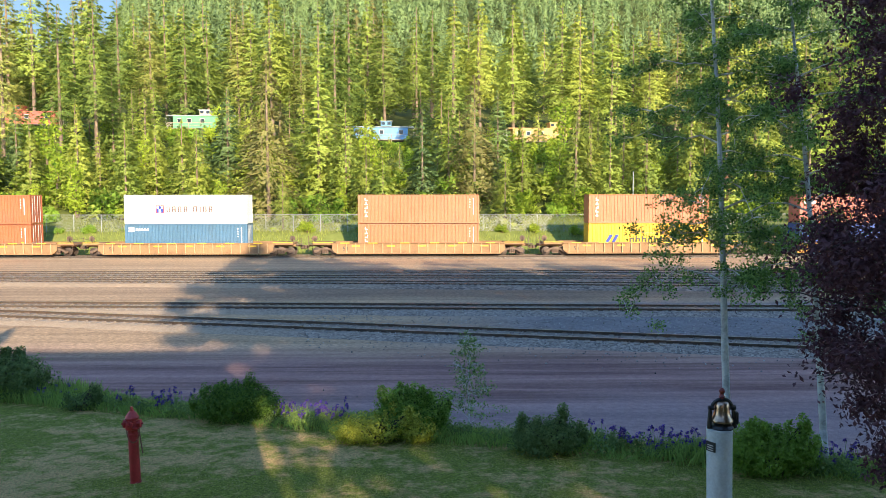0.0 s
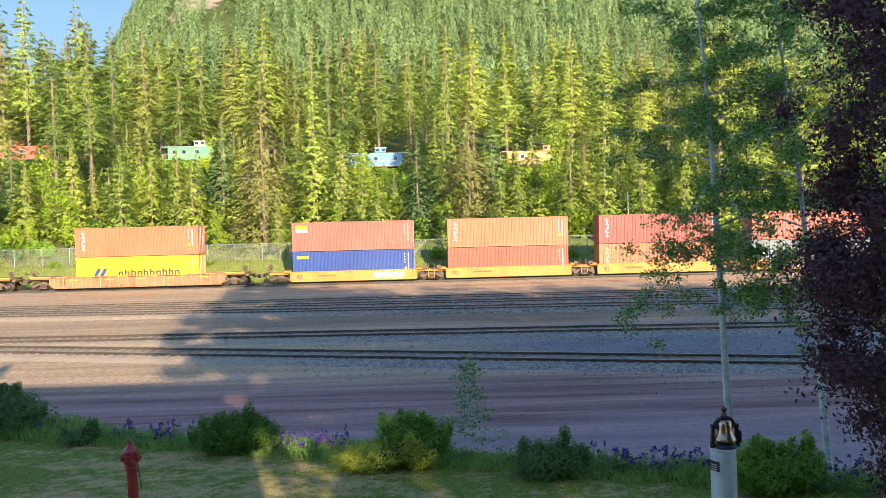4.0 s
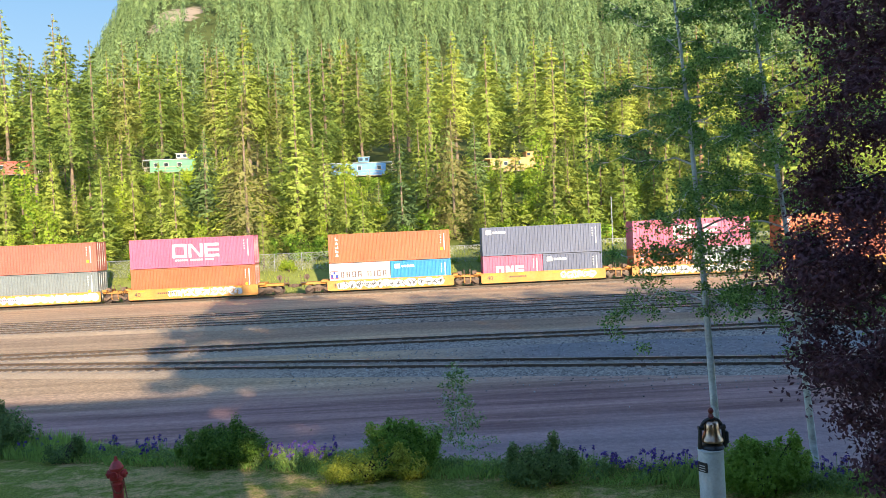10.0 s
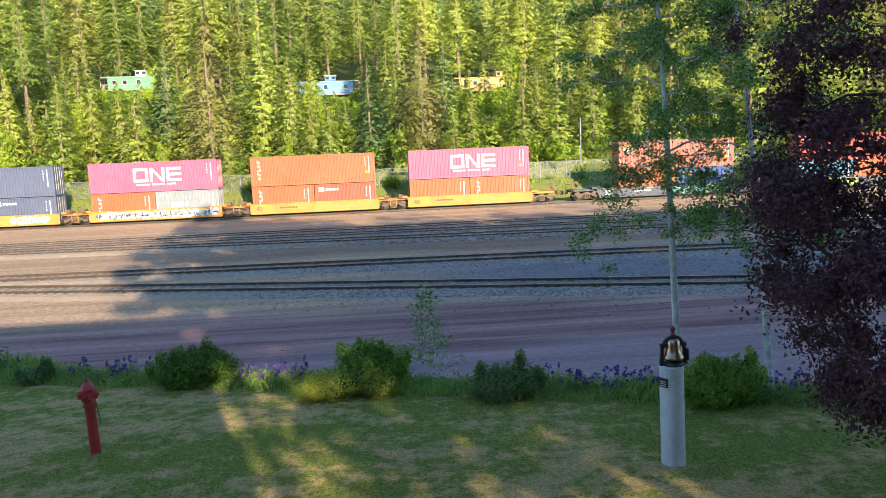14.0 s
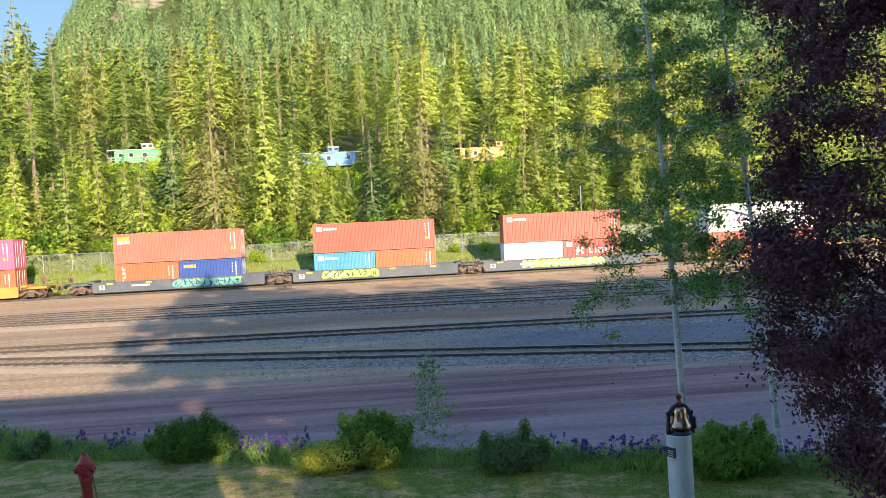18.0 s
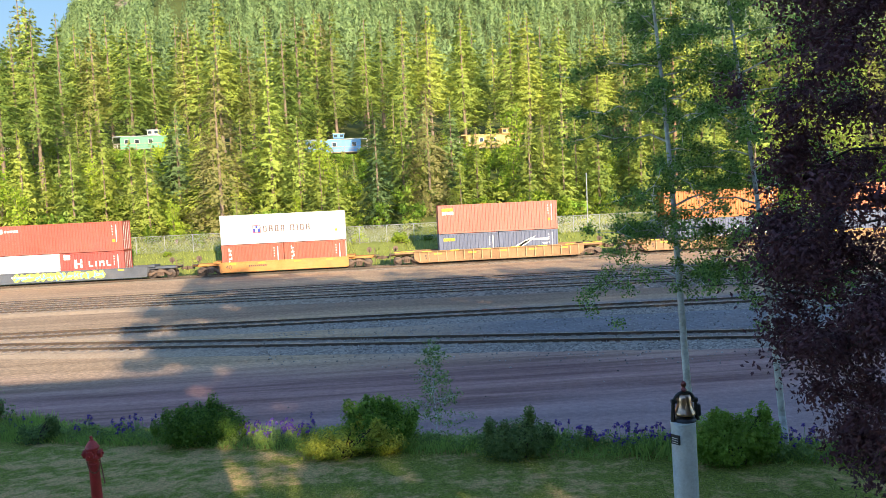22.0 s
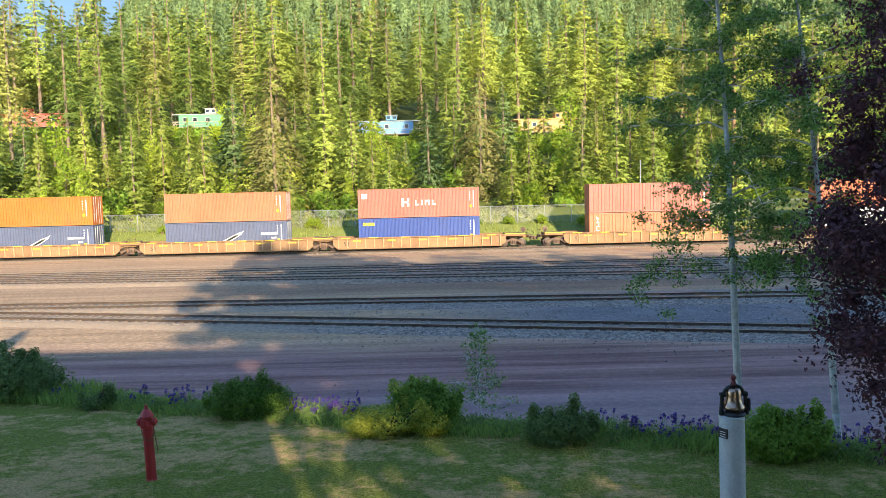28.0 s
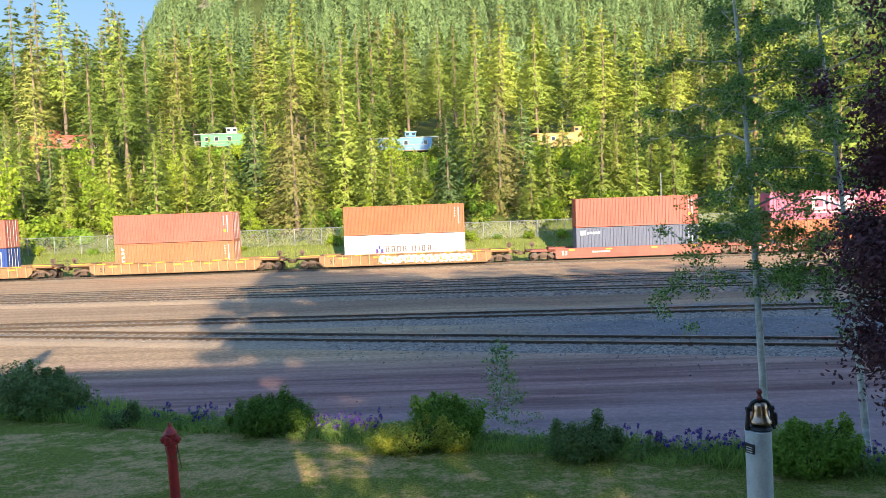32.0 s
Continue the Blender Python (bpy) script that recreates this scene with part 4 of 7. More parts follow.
    if not ribbed:
        part("lettering", boxes(*[(-half * 0.55 + 0.2 * i, -half * 0.55 + 0.13 + 0.2 * i, -hy - 0.012, -hy + 0.01, 0.72, 0.88) for i in range(9)]), M_MARK_W if kind[0] in "dm" else M_MARK_DK, root, "small lettering drawn as plain bars")
    # ends: deck over the truck, end frame, hand brake gear
    for s, end, tr, cp in ((-1, left, truck_l, coupler_l), (1, right, truck_r, coupler_r)):
        x0 = s * (half + (0.4 if ribbed else -0.05))
        xe = end
        a, b = min(x0, xe), max(x0, xe)
        if b - a < 0.3:
            continue
        inner = a if s > 0 else b
        bm = bmesh.new()
        box(bm, a, b, -0.62, 0.62, 0.92, 1.16, bevel=0.03)
        wid = 1.3 if ribbed else 0.95
        reach = 2.0 if ribbed else 0.7
        p0, p1 = (a, min(b, a + reach)) if s > 0 else (max(a, b - reach), b)
        box(bm, p0, p1, -wid, wid, 1.12, 1.34, bevel=0.03)
        part("end_deck", bm, paint, root)
        if ribbed:
            part("deck_edge", boxes((p0, p1, -wid - 0.03, -wid + 0.1, 1.342, 1.40)), M_EDGE_Y, root, "yellow-painted deck edge")
        if tr is not None:
            add_truck(root, tr)
        if cp:
            bm = bmesh.new()
            box(bm, min(xe, xe + s * 0.75), max(xe, xe + s * 0.75), -0.16, 0.16, 0.72, 0.98, bevel=0.04)
            box(bm, xe + s * 0.60 - 0.12, xe + s * 0.60 + 0.12, -0.26, 0.26, 0.66, 1.02, bevel=0.04)
            part("coupler", bm, M_TRUCK, root)
            bm = bmesh.new()
            q = xe - s * 0.12
            for yy in (-1.25, 1.25):
                tube(bm, (q, yy, 0.5), (q, yy, 2.0 if yy < 0 else 1.7), 0.025, seg=5)
            for zz in (1.34, 1.68):
                tube(bm, (q, -1.25, zz), (q, 1.25, zz), 0.022, seg=5)
            for k in range(3):
                tube(bm, (q, -1.25, 0.55 + 0.25 * k), (q, -0.85, 0.55 + 0.25 * k), 0.018, seg=5)
            box(bm, q - 0.06, q + 0.5 * 1, -1.25, -0.2, 1.14, 1.18)
            part("end_railing", bm, M_TRUCK, root)
            bm = bmesh.new()
            mm = Matrix.Translation((q - s * 0.55, -0.7, 1.75)) @ pose(0, 0, 0, 90, 0, 0)
            lathe(bm, [(0.24, -0.02), (0.27, -0.02), (0.27, 0.02), (0.24, 0.02)], 12, mm)
            box(bm, q - s * 0.55 - 0.05, q - s * 0.55 + 0.05, -0.72, -0.55, 1.34, 1.8)
            part("brake_wheel", bm, M_TRUCK, root)
        else:
            part("drawbar", boxes((min(xe - s * 0.9, xe), max(xe - s * 0.9, xe), -0.3, 0.3, 0.7, 1.05), bevel=0.05), M_TRUCK, root)
            bm = bmesh.new()
            q = xe - s * 0.3
            for yy in (-1.2, -0.5):
                tube(bm, (q, yy, 1.05), (q, yy, 1.75), 0.03, seg=5)
            for zz in (1.4, 1.72):
                tube(bm, (q, -1.2, zz), (q, -0.5, zz), 0.025, seg=5)
            for k in range(3):
                tube(bm, (q - s * (0.2 + 0.25 * k), -1.0, 1.1), (q - s * 0.1, -1.0 + 0.1 * k, 0.45), 0.03, seg=5)
            part("brake_gear", bm, M_TRUCK, root)
            part("step", boxes((q - 0.3, q + 0.3, -1.3, -1.0, 0.98, 1.04), (q - 0.03, q + 0.03, -1.3, -1.24, 0.4, 1.0)), paint, root)
            part("hose_box", boxes((xe - s * 0.75 - 0.22, xe - s * 0.75 + 0.22, -0.95, -0.45, 1.16, 1.55), bevel=0.03), M_TRUCK, root)
    return root


# unit: container x, car, sets (joined to the next unit?), upper (colour, style), lower list, graffiti (x0, x1, colours)
UNITS = [
    (-51.74, "brown_long_ribbed", 0, ("orange_red", ""), [("orange_red", "")], None),
    (-30.28, "brown_long_ribbed", 0, ("white", "liner_word"), [("steel_blue", "corner_white")], None),
    (-7.01, "brown_long_ribbed", 0, ("orange", "side_word"), [("orange", "side_word")], None),
    (16.26, "brown_long_ribbed", 0, ("orange", "side_word"), [("yellow", "blue_word")], None),
    (37.77, "yellow_short", 1, ("dull_red", "corner_emblem"), [("deep_blue", "yellow_word")], (2.0, 4.6, ("white",))),
    (53.37, "yellow_short", 1, ("orange", "side_word"), [("brown_red", "")], None),
    (68.72, "yellow_short", 1, ("crimson", "side_word"), [("orange", "side_word")], None),
    (84.38, "yellow_short", 1, ("dull_red", "yellow_word"), [("grey", "square_word")], (-4.6, 5.8, ("white", "pink"))),
    (99.79, "yellow_short", 0, ("magenta", "block_word"), [("orange_red", "")], (-2.5, 4.5, ("white",))),
    (119.37, "yellow_short", 1, ("orange_red", "side_word"), [("white", "liner_word"), ("sky_blue", "corner_white")], (-5.4, 5.2, ("white", "black"))),
    (134.83, "yellow_short", 1, ("navy", "corner_white"), [("magenta", "block_word"), ("navy", "corner_white")], (1.8, 5.0, ("white",))),
    (150.27, "yellow_short", 1, ("magenta", "block_word"), [("orange_red", "side_word"), ("off_white", "low_white")], (-5.6, 5.8, ("white", "black"))),
    (165.69, "yellow_short", 1, ("orange_red", "side_word"), [("orange_red", "side_word"), ("brown_red", "corner_white")], None),
    (181.27, "yellow_short", 0, ("magenta", "block_word"), [("orange_red", ""), ("orange_red", "side_word")], None),
    (202.81, "dark_long", 1, ("dull_red", "corner_emblem"), [("orange_red", "side_word"), ("deep_blue", "yellow_word")], (-0.6, 5.6, ("teal", "black"))),
    (222.07, "dark_long", 1, ("red", "corner_white"), [("light_blue", "corner_white"), ("orange_red", "")], (-5.4, -0.4, ("lime", "black"))),
    (241.27, "dark_long", 0, ("red", "corner_white"), [("white", ""), ("crimson", "rail_line")], (-4.4, 3.6, ("lime", "blue"))),
    (262.86, "amber_short", 0, ("white", "liner_word"), [("brown_red", "side_word"), ("brown_red", "side_word")], None),
    (284.47, "brown_long_ribbed", 0, ("dull_red", "corner_emblem"), [("navy", "yellow_word"), ("navy", "wing")], None),
    (307.93, "brown_long_ribbed", 1, ("bright_orange", ""), [("navy", "wing")], None),
    (327.31, "brown_long_ribbed", 1, ("orange", ""), [("navy", "wing")], None),
    (346.70, "brown_long_ribbed", 0, ("dull_red", "rail_line"), [("deep_blue", "yellow_word")], None),
    (369.99, "brown_long_ribbed", 0, ("dull_red", ""), [("orange", "side_word")], None),
    (393.37, "brown_long_ribbed", 0, ("orange_red", ""), [("white", "liner_word")], (-2.5, 6.5, ("white",))),
    (416.76, "maroon_long", 1, ("red", ""), [("navy", "corner_white")], None),
    (436.10, "maroon_long", 1, ("magenta", "block_word"), [("orange_red", "")], None),
    (455.40, "maroon_long", 0, ("red", "corner_white"), [("deep_blue", "")], None),
]
TRAIN = []                  # (thing, x at the start, z)


def build_train():
    rnd = random.Random(5)
    mid = [u[0] + 6.095 for u in UNITS]
    for i, (x0, kind, joined, upper, lower, paint) in enumerate(UNITS):
        c = mid[i]
        prev_joined = i > 0 and UNITS[i - 1][2]
        single = 11.2 if "long" in kind else 9.1
        if joined and i + 1 < len(UNITS):
            right, truck_r, cp_r = (mid[i + 1] - c) / 2, (mid[i + 1] - c) / 2, False
        else:
            right = min(single, (mid[i + 1] - c) / 2 - 0.45) if i + 1 < len(UNITS) else single
            if i + 1 < len(UNITS) and kind.split("_")[1] != UNITS[i + 1][1].split("_")[1]:
                right = single
            truck_r, cp_r = right - 1.75, True
        if prev_joined:
            left, truck_l, cp_l = -(c - mid[i - 1]) / 2, None, False
        else:
            left = -min(single, (c - mid[i - 1]) / 2 - 0.45) if i else -single
            if i and kind.split("_")[1] != UNITS[i - 1][1].split("_")[1]:
                left = -single
            truck_l, cp_l = left + 1.75, True
        car = well_car(kind, left, right, truck_l, truck_r, cp_l, cp_r, rnd)
        TRAIN.append((car, c, 0.0))
        if paint:
            ribbed = kind.endswith("ribbed")
            spray(car, paint[0], paint[1], 0.32, 1.18, -1.42 - (0.132 if ribbed else 0.0), paint[2], rnd)
        if len(lower) == 1:
            k = freight_container(12.19, HC, lower[0][0], lower[0][1], rnd)
            TRAIN.append((k, c, 0.33))
            low = HC
        else:
            low = STD
            for s, (col, sty) in zip((-1, 1), lower):
                k = freight_container(6.06, STD, col, sty, rnd)
                TRAIN.append((k, c + s * 3.06, 0.33))
        k = freight_container(12.19, HC, upper[0], upper[1], rnd)
        TRAIN.append((k, c, 0.33 + low + 0.03))
    return TRAIN


build_train()

# ---------------------------------------------------------------- the forest
def trunk_mesh(H, r, rnd, lean=0.0, seg=7, mat=None, top=0.12):
    bm = bmesh.new()
    rings = []
    k = 7
    bend = (rnd.uniform(-1, 1) * lean, rnd.uniform(-1, 1) * lean)
    for i in range(k + 1):
        t = i / k
        rr = r * (1 - t) ** 0.8 + r * top * t
        if i == 0:
            rr *= 1.25
        cx, cy = bend[0] * math.sin(t * 2.4) * H * 0.03, bend[1] * math.sin(t * 2.0) * H * 0.03
        rings.append([bm.verts.new((cx + rr * math.cos(6.2832 * j / seg), cy + rr * math.sin(6.2832 * j / seg), -0.5 + (H + 0.5) * t)) for j in range(seg)])
    for a, b in zip(rings, rings[1:]):
        for j in range(seg):
            bm.faces.new((a[j], a[(j + 1) % seg], b[(j + 1) % seg], b[j]))
    return to_mesh("trunk", bm, mat, True)


def crown_mesh(name, verts, faces, normals, mat):
    """Needle sprays shaded as the rounded masses that they make up together."""
    me = raw_mesh(name, verts, faces, mat)
    me.polygons.foreach_set("use_smooth", [True] * len(faces))
    me.normals_split_custom_set_from_vertices(normals)
    return me


def conifer_crown(H, R, bare, rnd, mat, density=210.0, size=0.33, droop=0.35, power=0.85, lumps=0.3, gaps=0.3, per=18):
    """Boughs of uneven length all round the stem, each a loose fan of many small narrow sprays."""
    verts, faces, normals = [], [], []
    up = Vector((0, 0, 1))
    seed = H * 3.1 + R * 7.7
    tier = 0.5 + 0.018 * H
    for _ in range(int(H * (1 - bare) * R * 1.1 * density / per)):
        t = rnd.random()
        while rnd.random() > (1 - t) ** power + 0.1:
            t = rnd.random()
        z = H * (bare + (1 - bare) * t)
        z = round(z / tier) * tier + rnd.gauss(0, 0.15)          # boughs sit in loose tiers
        a = rnd.uniform(0, 6.2832)
        out = Vector((math.cos(a), math.sin(a), 0))
        clump = noise.noise((out.x * 1.6 + seed, out.y * 1.6, z * 0.55))
        if clump < -0.38 + gaps * 0.6 and rnd.random() < 0.85:
            continue
        L = 1.18 * R * (1 - t) ** power * (0.6 + 0.4 * min(1, t / 0.12)) * (1 + lumps * clump) * rnd.uniform(0.5, 1.15) + 0.14
        rise = rnd.uniform(0.05, 0.3) * (0.4 + t)
        drop = droop * rnd.uniform(0.6, 1.3)
        tang = Vector((-out.y, out.x, 0))
        shade = Vector((rnd.gauss(0, 0.18), rnd.gauss(0, 0.18), rnd.gauss(0, 0.18)))
        for k in range(per):
            q = 0.2 + 0.84 * rnd.random() ** 0.55
            lat = rnd.uniform(-1, 1) * 0.34 * L * (1.15 - q)
            c = out * (L * q) + tang * lat + up * (z + L * (rise * q - drop * q * q) + rnd.uniform(-0.16, 0.05))
            d = (out * rnd.uniform(0.3, 1.0) + tang * (rnd.uniform(-0.6, 0.6) + 1.4 * lat / L) + up * rnd.uniform(-0.5, 0.1)).normalized()
            ln = size * rnd.uniform(0.55, 1.4) * (0.55 + 0.45 * min(1.0, L / 1.4))
            n_ = (out + tang * (1.1 * lat / L) + up * (0.35 - 0.3 * (1 - q)) + shade).normalized()
            side = d.cross(n_ + Vector((rnd.gauss(0, 0.45), rnd.gauss(0, 0.45), rnd.gauss(0, 0.45))))
            side = side * (ln * rnd.uniform(0.17, 0.27) / max(1e-4, side.length))
            i = len(verts)
            verts.extend(((c - side)[:], (c + side)[:], (c + d * ln)[:]) if (side * 2).cross(d * ln + side).dot(n_) > 0 else ((c + side)[:], (c - side)[:], (c + d * ln)[:]))
            normals.extend((n_[:],) * 3)
            faces.append((i, i + 1, i + 2))
    i = len(verts)
    verts.extend(((0.05, 0, H - 0.7), (0, 0.06, H - 0.7), (-0.05, -0.04, H - 0.7), (0, 0, H + 0.25)))
    normals.extend(((1, 0, 0), (0, 1, 0), (-0.7, -0.7, 0), (0, 0, 1)))
    faces.extend(((i, i + 1, i + 3), (i + 1, i + 2, i + 3), (i + 2, i, i + 3)))
    return crown_mesh("crown", verts, faces, normals, mat)


def make_conifer(name, label, H, R, bare, seed, mat, bark=None, **kw):
    rnd = random.Random(seed)
    root = new(name)
    tagged(root, label, "tree", "conifers on the hillside")
    part("trunk", trunk_mesh(H, 0.0105 * H + 0.05, rnd, 0.5, mat=bark or M_BARK), None, root)
    part("crown", conifer_crown(H, R, bare, rnd, mat, **kw), None, root)
    return root


def twigs_mesh(H, r0, z0, rnd, n=46):
    """Dead stubs and thin bare limbs on a conifer trunk."""
    bm = bmesh.new()
    for i in range(n):
        z = z0 + (H - z0) * rnd.random()
        a = rnd.uniform(0, 6.28)
        L = rnd.uniform(0.5, 1.8) * (1 - 0.5 * z / H)
        tube(bm, (0, 0, z), (math.cos(a) * L, math.sin(a) * L, z - 0.15 * L), 0.03, 0.008, seg=4, caps=False)
    return bm


PROTO = []
for spec in (
    ("spruce_tree", "dense green spruce on the hillside", 15.0, 2.9, 0.03, 11, M_NEEDLE_GREEN, None, {}),
    ("spruce_tree", "dense dark blue-green spruce behind the fence", 13.0, 2.2, 0.02, 12, M_NEEDLE_BLUE, None, {"gaps": 0.1}),
    ("spruce_tree", "broad spruce with browned needles behind the fence", 17.0, 3.7, 0.05, 13, M_NEEDLE_BROWN, None, {"droop": 0.5, "gaps": 0.4}),
    ("young_fir", "bright green young fir at the wood's edge", 9.0, 2.2, 0.02, 14, M_NEEDLE, None, {"density": 270, "size": 0.25, "gaps": 0.1}),
    ("fir_tree", "tall fir with a bare lower trunk", 25.0, 4.0, 0.26, 15, M_NEEDLE, None, {"gaps": 0.3, "density": 150, "size": 0.37}),
    ("fir_tree", "tall slender fir with a bare trunk", 27.0, 3.5, 0.30, 16, M_NEEDLE_GREEN, M_BARK, {"density": 150, "size": 0.37, "gaps": 0.4}),
    ("larch_tree", "tall yellow-green larch with a thin crown", 26.0, 3.7, 0.20, 17, M_NEEDLE_DRY, None, {"density": 150, "size": 0.37, "gaps": 0.4}),
    ("fir_tree", "tall full dark green fir", 24.0, 4.2, 0.12, 18, M_NEEDLE_GREEN, None, {"density": 150, "size": 0.37}),
    ("pine_tree", "tall pine with reddish bare trunk", 25.0, 3.5, 0.42, 19, M_NEEDLE, M_BARK_RED, {"droop": 0.1, "gaps": 0.5, "density": 150, "size": 0.37}),
    ("spruce_tree", "dense green spruce with a pointed top", 12.0, 2.6, 0.02, 20, M_NEEDLE, None, {"power": 1.0}),
):
    nm, lb, H, R, bare, seed, mat, bark, kw = spec
    root = make_conifer(nm, lb, H, R, bare, seed, mat, bark, **kw)
    if bare > 0.2:
        part("deadwood", twigs_mesh(H, 0.2, bare * H * 0.25, random.Random(seed), 30), M_BARK, root)
    PROTO.append((root, H))
for k in (4, 5, 6, 7):                       # plainer ones for the rows far up the slope
    src, H = PROTO[k]
    spec = {4: (4.0, 0.28, M_NEEDLE), 5: (3.5, 0.32, M_NEEDLE_GREEN), 6: (3.7, 0.22, M_NEEDLE_DRY), 7: (4.2, 0.12, M_NEEDLE_GREEN)}[k]
    PROTO.append((make_conifer(src.name.split(".")[0], src["label"] + " far up the slope", H, spec[0], spec[1], 40 + k, spec[2], density=85, size=0.50), H))
USED = set()


def plant(kind, x, y, height, turn):
    """Stand a conifer of that kind on the ground; the first of each kind is the original, the others are copies."""
    root, H = PROTO[kind]
    s = height / H
    m = Matrix.Translation((x, y, ter(x, y))) @ pose(0, 0, 0, 0, 0, turn)
    if kind in USED:
        ob = copy_thing(root, m)
    else:
        ob = root
        ob.matrix_basis = m
        USED.add(kind)
    ob.scale = (s ** 0.8, s ** 0.8, s)
    return ob


# trees that stand out: kind, x, y, height
STANDOUT = [
    (2, -19.3, 93, 19.5), (1, -0.6, 93, 13.0), (2, 6.0, 98, 16.5), (3, -7.5, 92, 9.0), (0, -10.5, 98, 13.5), (0, -14.6, 103, 18.5),
    (3, -27.8, 93, 10.5), (0, -36.5, 93, 11.5), (1, -26.5, 102, 14.5), (0, -5.2, 88.4, 8.6), (3, 9.4, 92, 8.0), (9, 18.6, 96, 12.0), (0, 23.3, 97, 10.0),
    (3, -16.6, 87.3, 6.3), (9, -31.5, 99, 11.0), (9, 12.5, 101, 10.5), (0, 2.8, 102, 13.0), (9, -22.6, 98, 12.5),
]
OTHERS = [
    (9, -43.0, 95, 12.0), (0, 28.5, 99, 13.5), (9, 33.5, 97, 12.0), (0, 39.5, 100, 15.0), (7, 45.0, 104, 20.0), (0, 51.0, 101, 16.0), (9, 57.5, 103, 14.0), (7, 64.0, 107, 20.0),
    (9, -50.0, 97, 11.0), (0, -57.0, 100, 13.0), (8, 39.2, 99, 27.0), (2, -17.0, 185, 27.0), (2, -13.5, 191, 28.0), (5, -49.3, 115, 25.0), (5, -53.5, 113, 24.0), (5, -14.6, 122, 24.5), (5, -12.9, 126, 26.0), (5, 3.9, 120, 23.0), (4, -30.0, 150, 30.0), (6, -62.0, 113, 25.0), (0, -32.2, 125, 12.5), (9, -10.6, 132, 12.0), (3, 18.9, 131, 8.5), (5, -60.0, 132, 24.0), (5, -76.0, 150, 33.0), (6, -82.5, 153, 34.0), (5, -89.0, 156, 33.0), (6, -70.5, 160, 33.0), (5, -95.0, 158, 32.0),
]
for i, (k, x, y, h) in enumerate(STANDOUT + OTHERS):
    plant(k, x, y, h, (i * 67) % 360)

CABOOSES = [(-75.6, 147.0, "red"), (-42.8, 147.0, "green"), (-9.0, 146.0, "blue"), (21.2, 146.0, "yellow")]


def build_forest():
    rnd = random.Random(21)
    # slope between the fence and the cabooses: lower trees, with gaps before the cabooses
    layers = [
        (100, 110, 4.4, (0, 9, 3, 1, 0), (7, 12)),
        (112, 126, 5.2, (0, 9, 4, 1, 6), (8, 14)),
        (129, 141, 5.6, (0, 3, 9, 5, 7), (8, 13)),
        (150, 163, 4.6, (4, 5, 7, 7, 6, 4), (21, 29)),
        (167, 192, 5.2, (10, 13, 13, 12, 11), (21, 29)),
        (197, 236, 6.6, (10, 13, 12, 13), (22, 30)),
    ]
    for y0, y1, step, kinds, hs in layers:
        ymid = (y0 + y1) / 2
        x = -0.68 * ymid
        while x < 0.80 * ymid:
            y = rnd.uniform(y0, y1)
            px_ = x + rnd.uniform(-0.4, 0.4) * step
            h = rnd.uniform(*hs)
            x += step * rnd.uniform(0.75, 1.3)
            if any(abs(px_ / y - cx / cy) < 7.2 / cy and y < cy - 2 and ter(px_, y) + h > ter(cx, cy) + 1.0 for cx, cy, _ in CABOOSES):
                h = min(h, max(3.0, (ter(px_ * 146 / y, 146) + 0.6 - 6.0) * y / 146 + 6.0 - ter(px_, y)))
            if any(abs(px_ - cx) < 8 and abs(y - cy) < 5 for cx, cy, _ in CABOOSES):
                continue
            plant(rnd.choice(kinds), px_, y, h, rnd.uniform(0, 360))


build_forest()


def scattered(name, label, category, mat, protos, places):
    """Copies of a few small plants, too many to count, in one mesh. places: x, y, height, turn, prototype"""
    V, Fc, N, off = [], [], [], 0
    for x, y, h, a, i in places:
        co, fs, tall, nr = protos[i]
        c, s_ = math.cos(a), math.sin(a)
        N.append(np.column_stack((nr[:, 0] * c - nr[:, 1] * s_, nr[:, 0] * s_ + nr[:, 1] * c, nr[:, 2])))
        k = h / tall
        V.append(np.column_stack(((co[:, 0] * c - co[:, 1] * s_) * k ** 0.7 + x, (co[:, 0] * s_ + co[:, 1] * c) * k ** 0.7 + y, co[:, 2] * k + ter(x, y) - 0.1)))
        Fc.append(fs + off)
        off += len(co)
    ob = new(name, crown_mesh(name, np.concatenate(V).tolist(), np.concatenate(Fc).tolist(), np.concatenate(N).tolist(), mat))
    tagged(ob, label, category, kind="stuff")


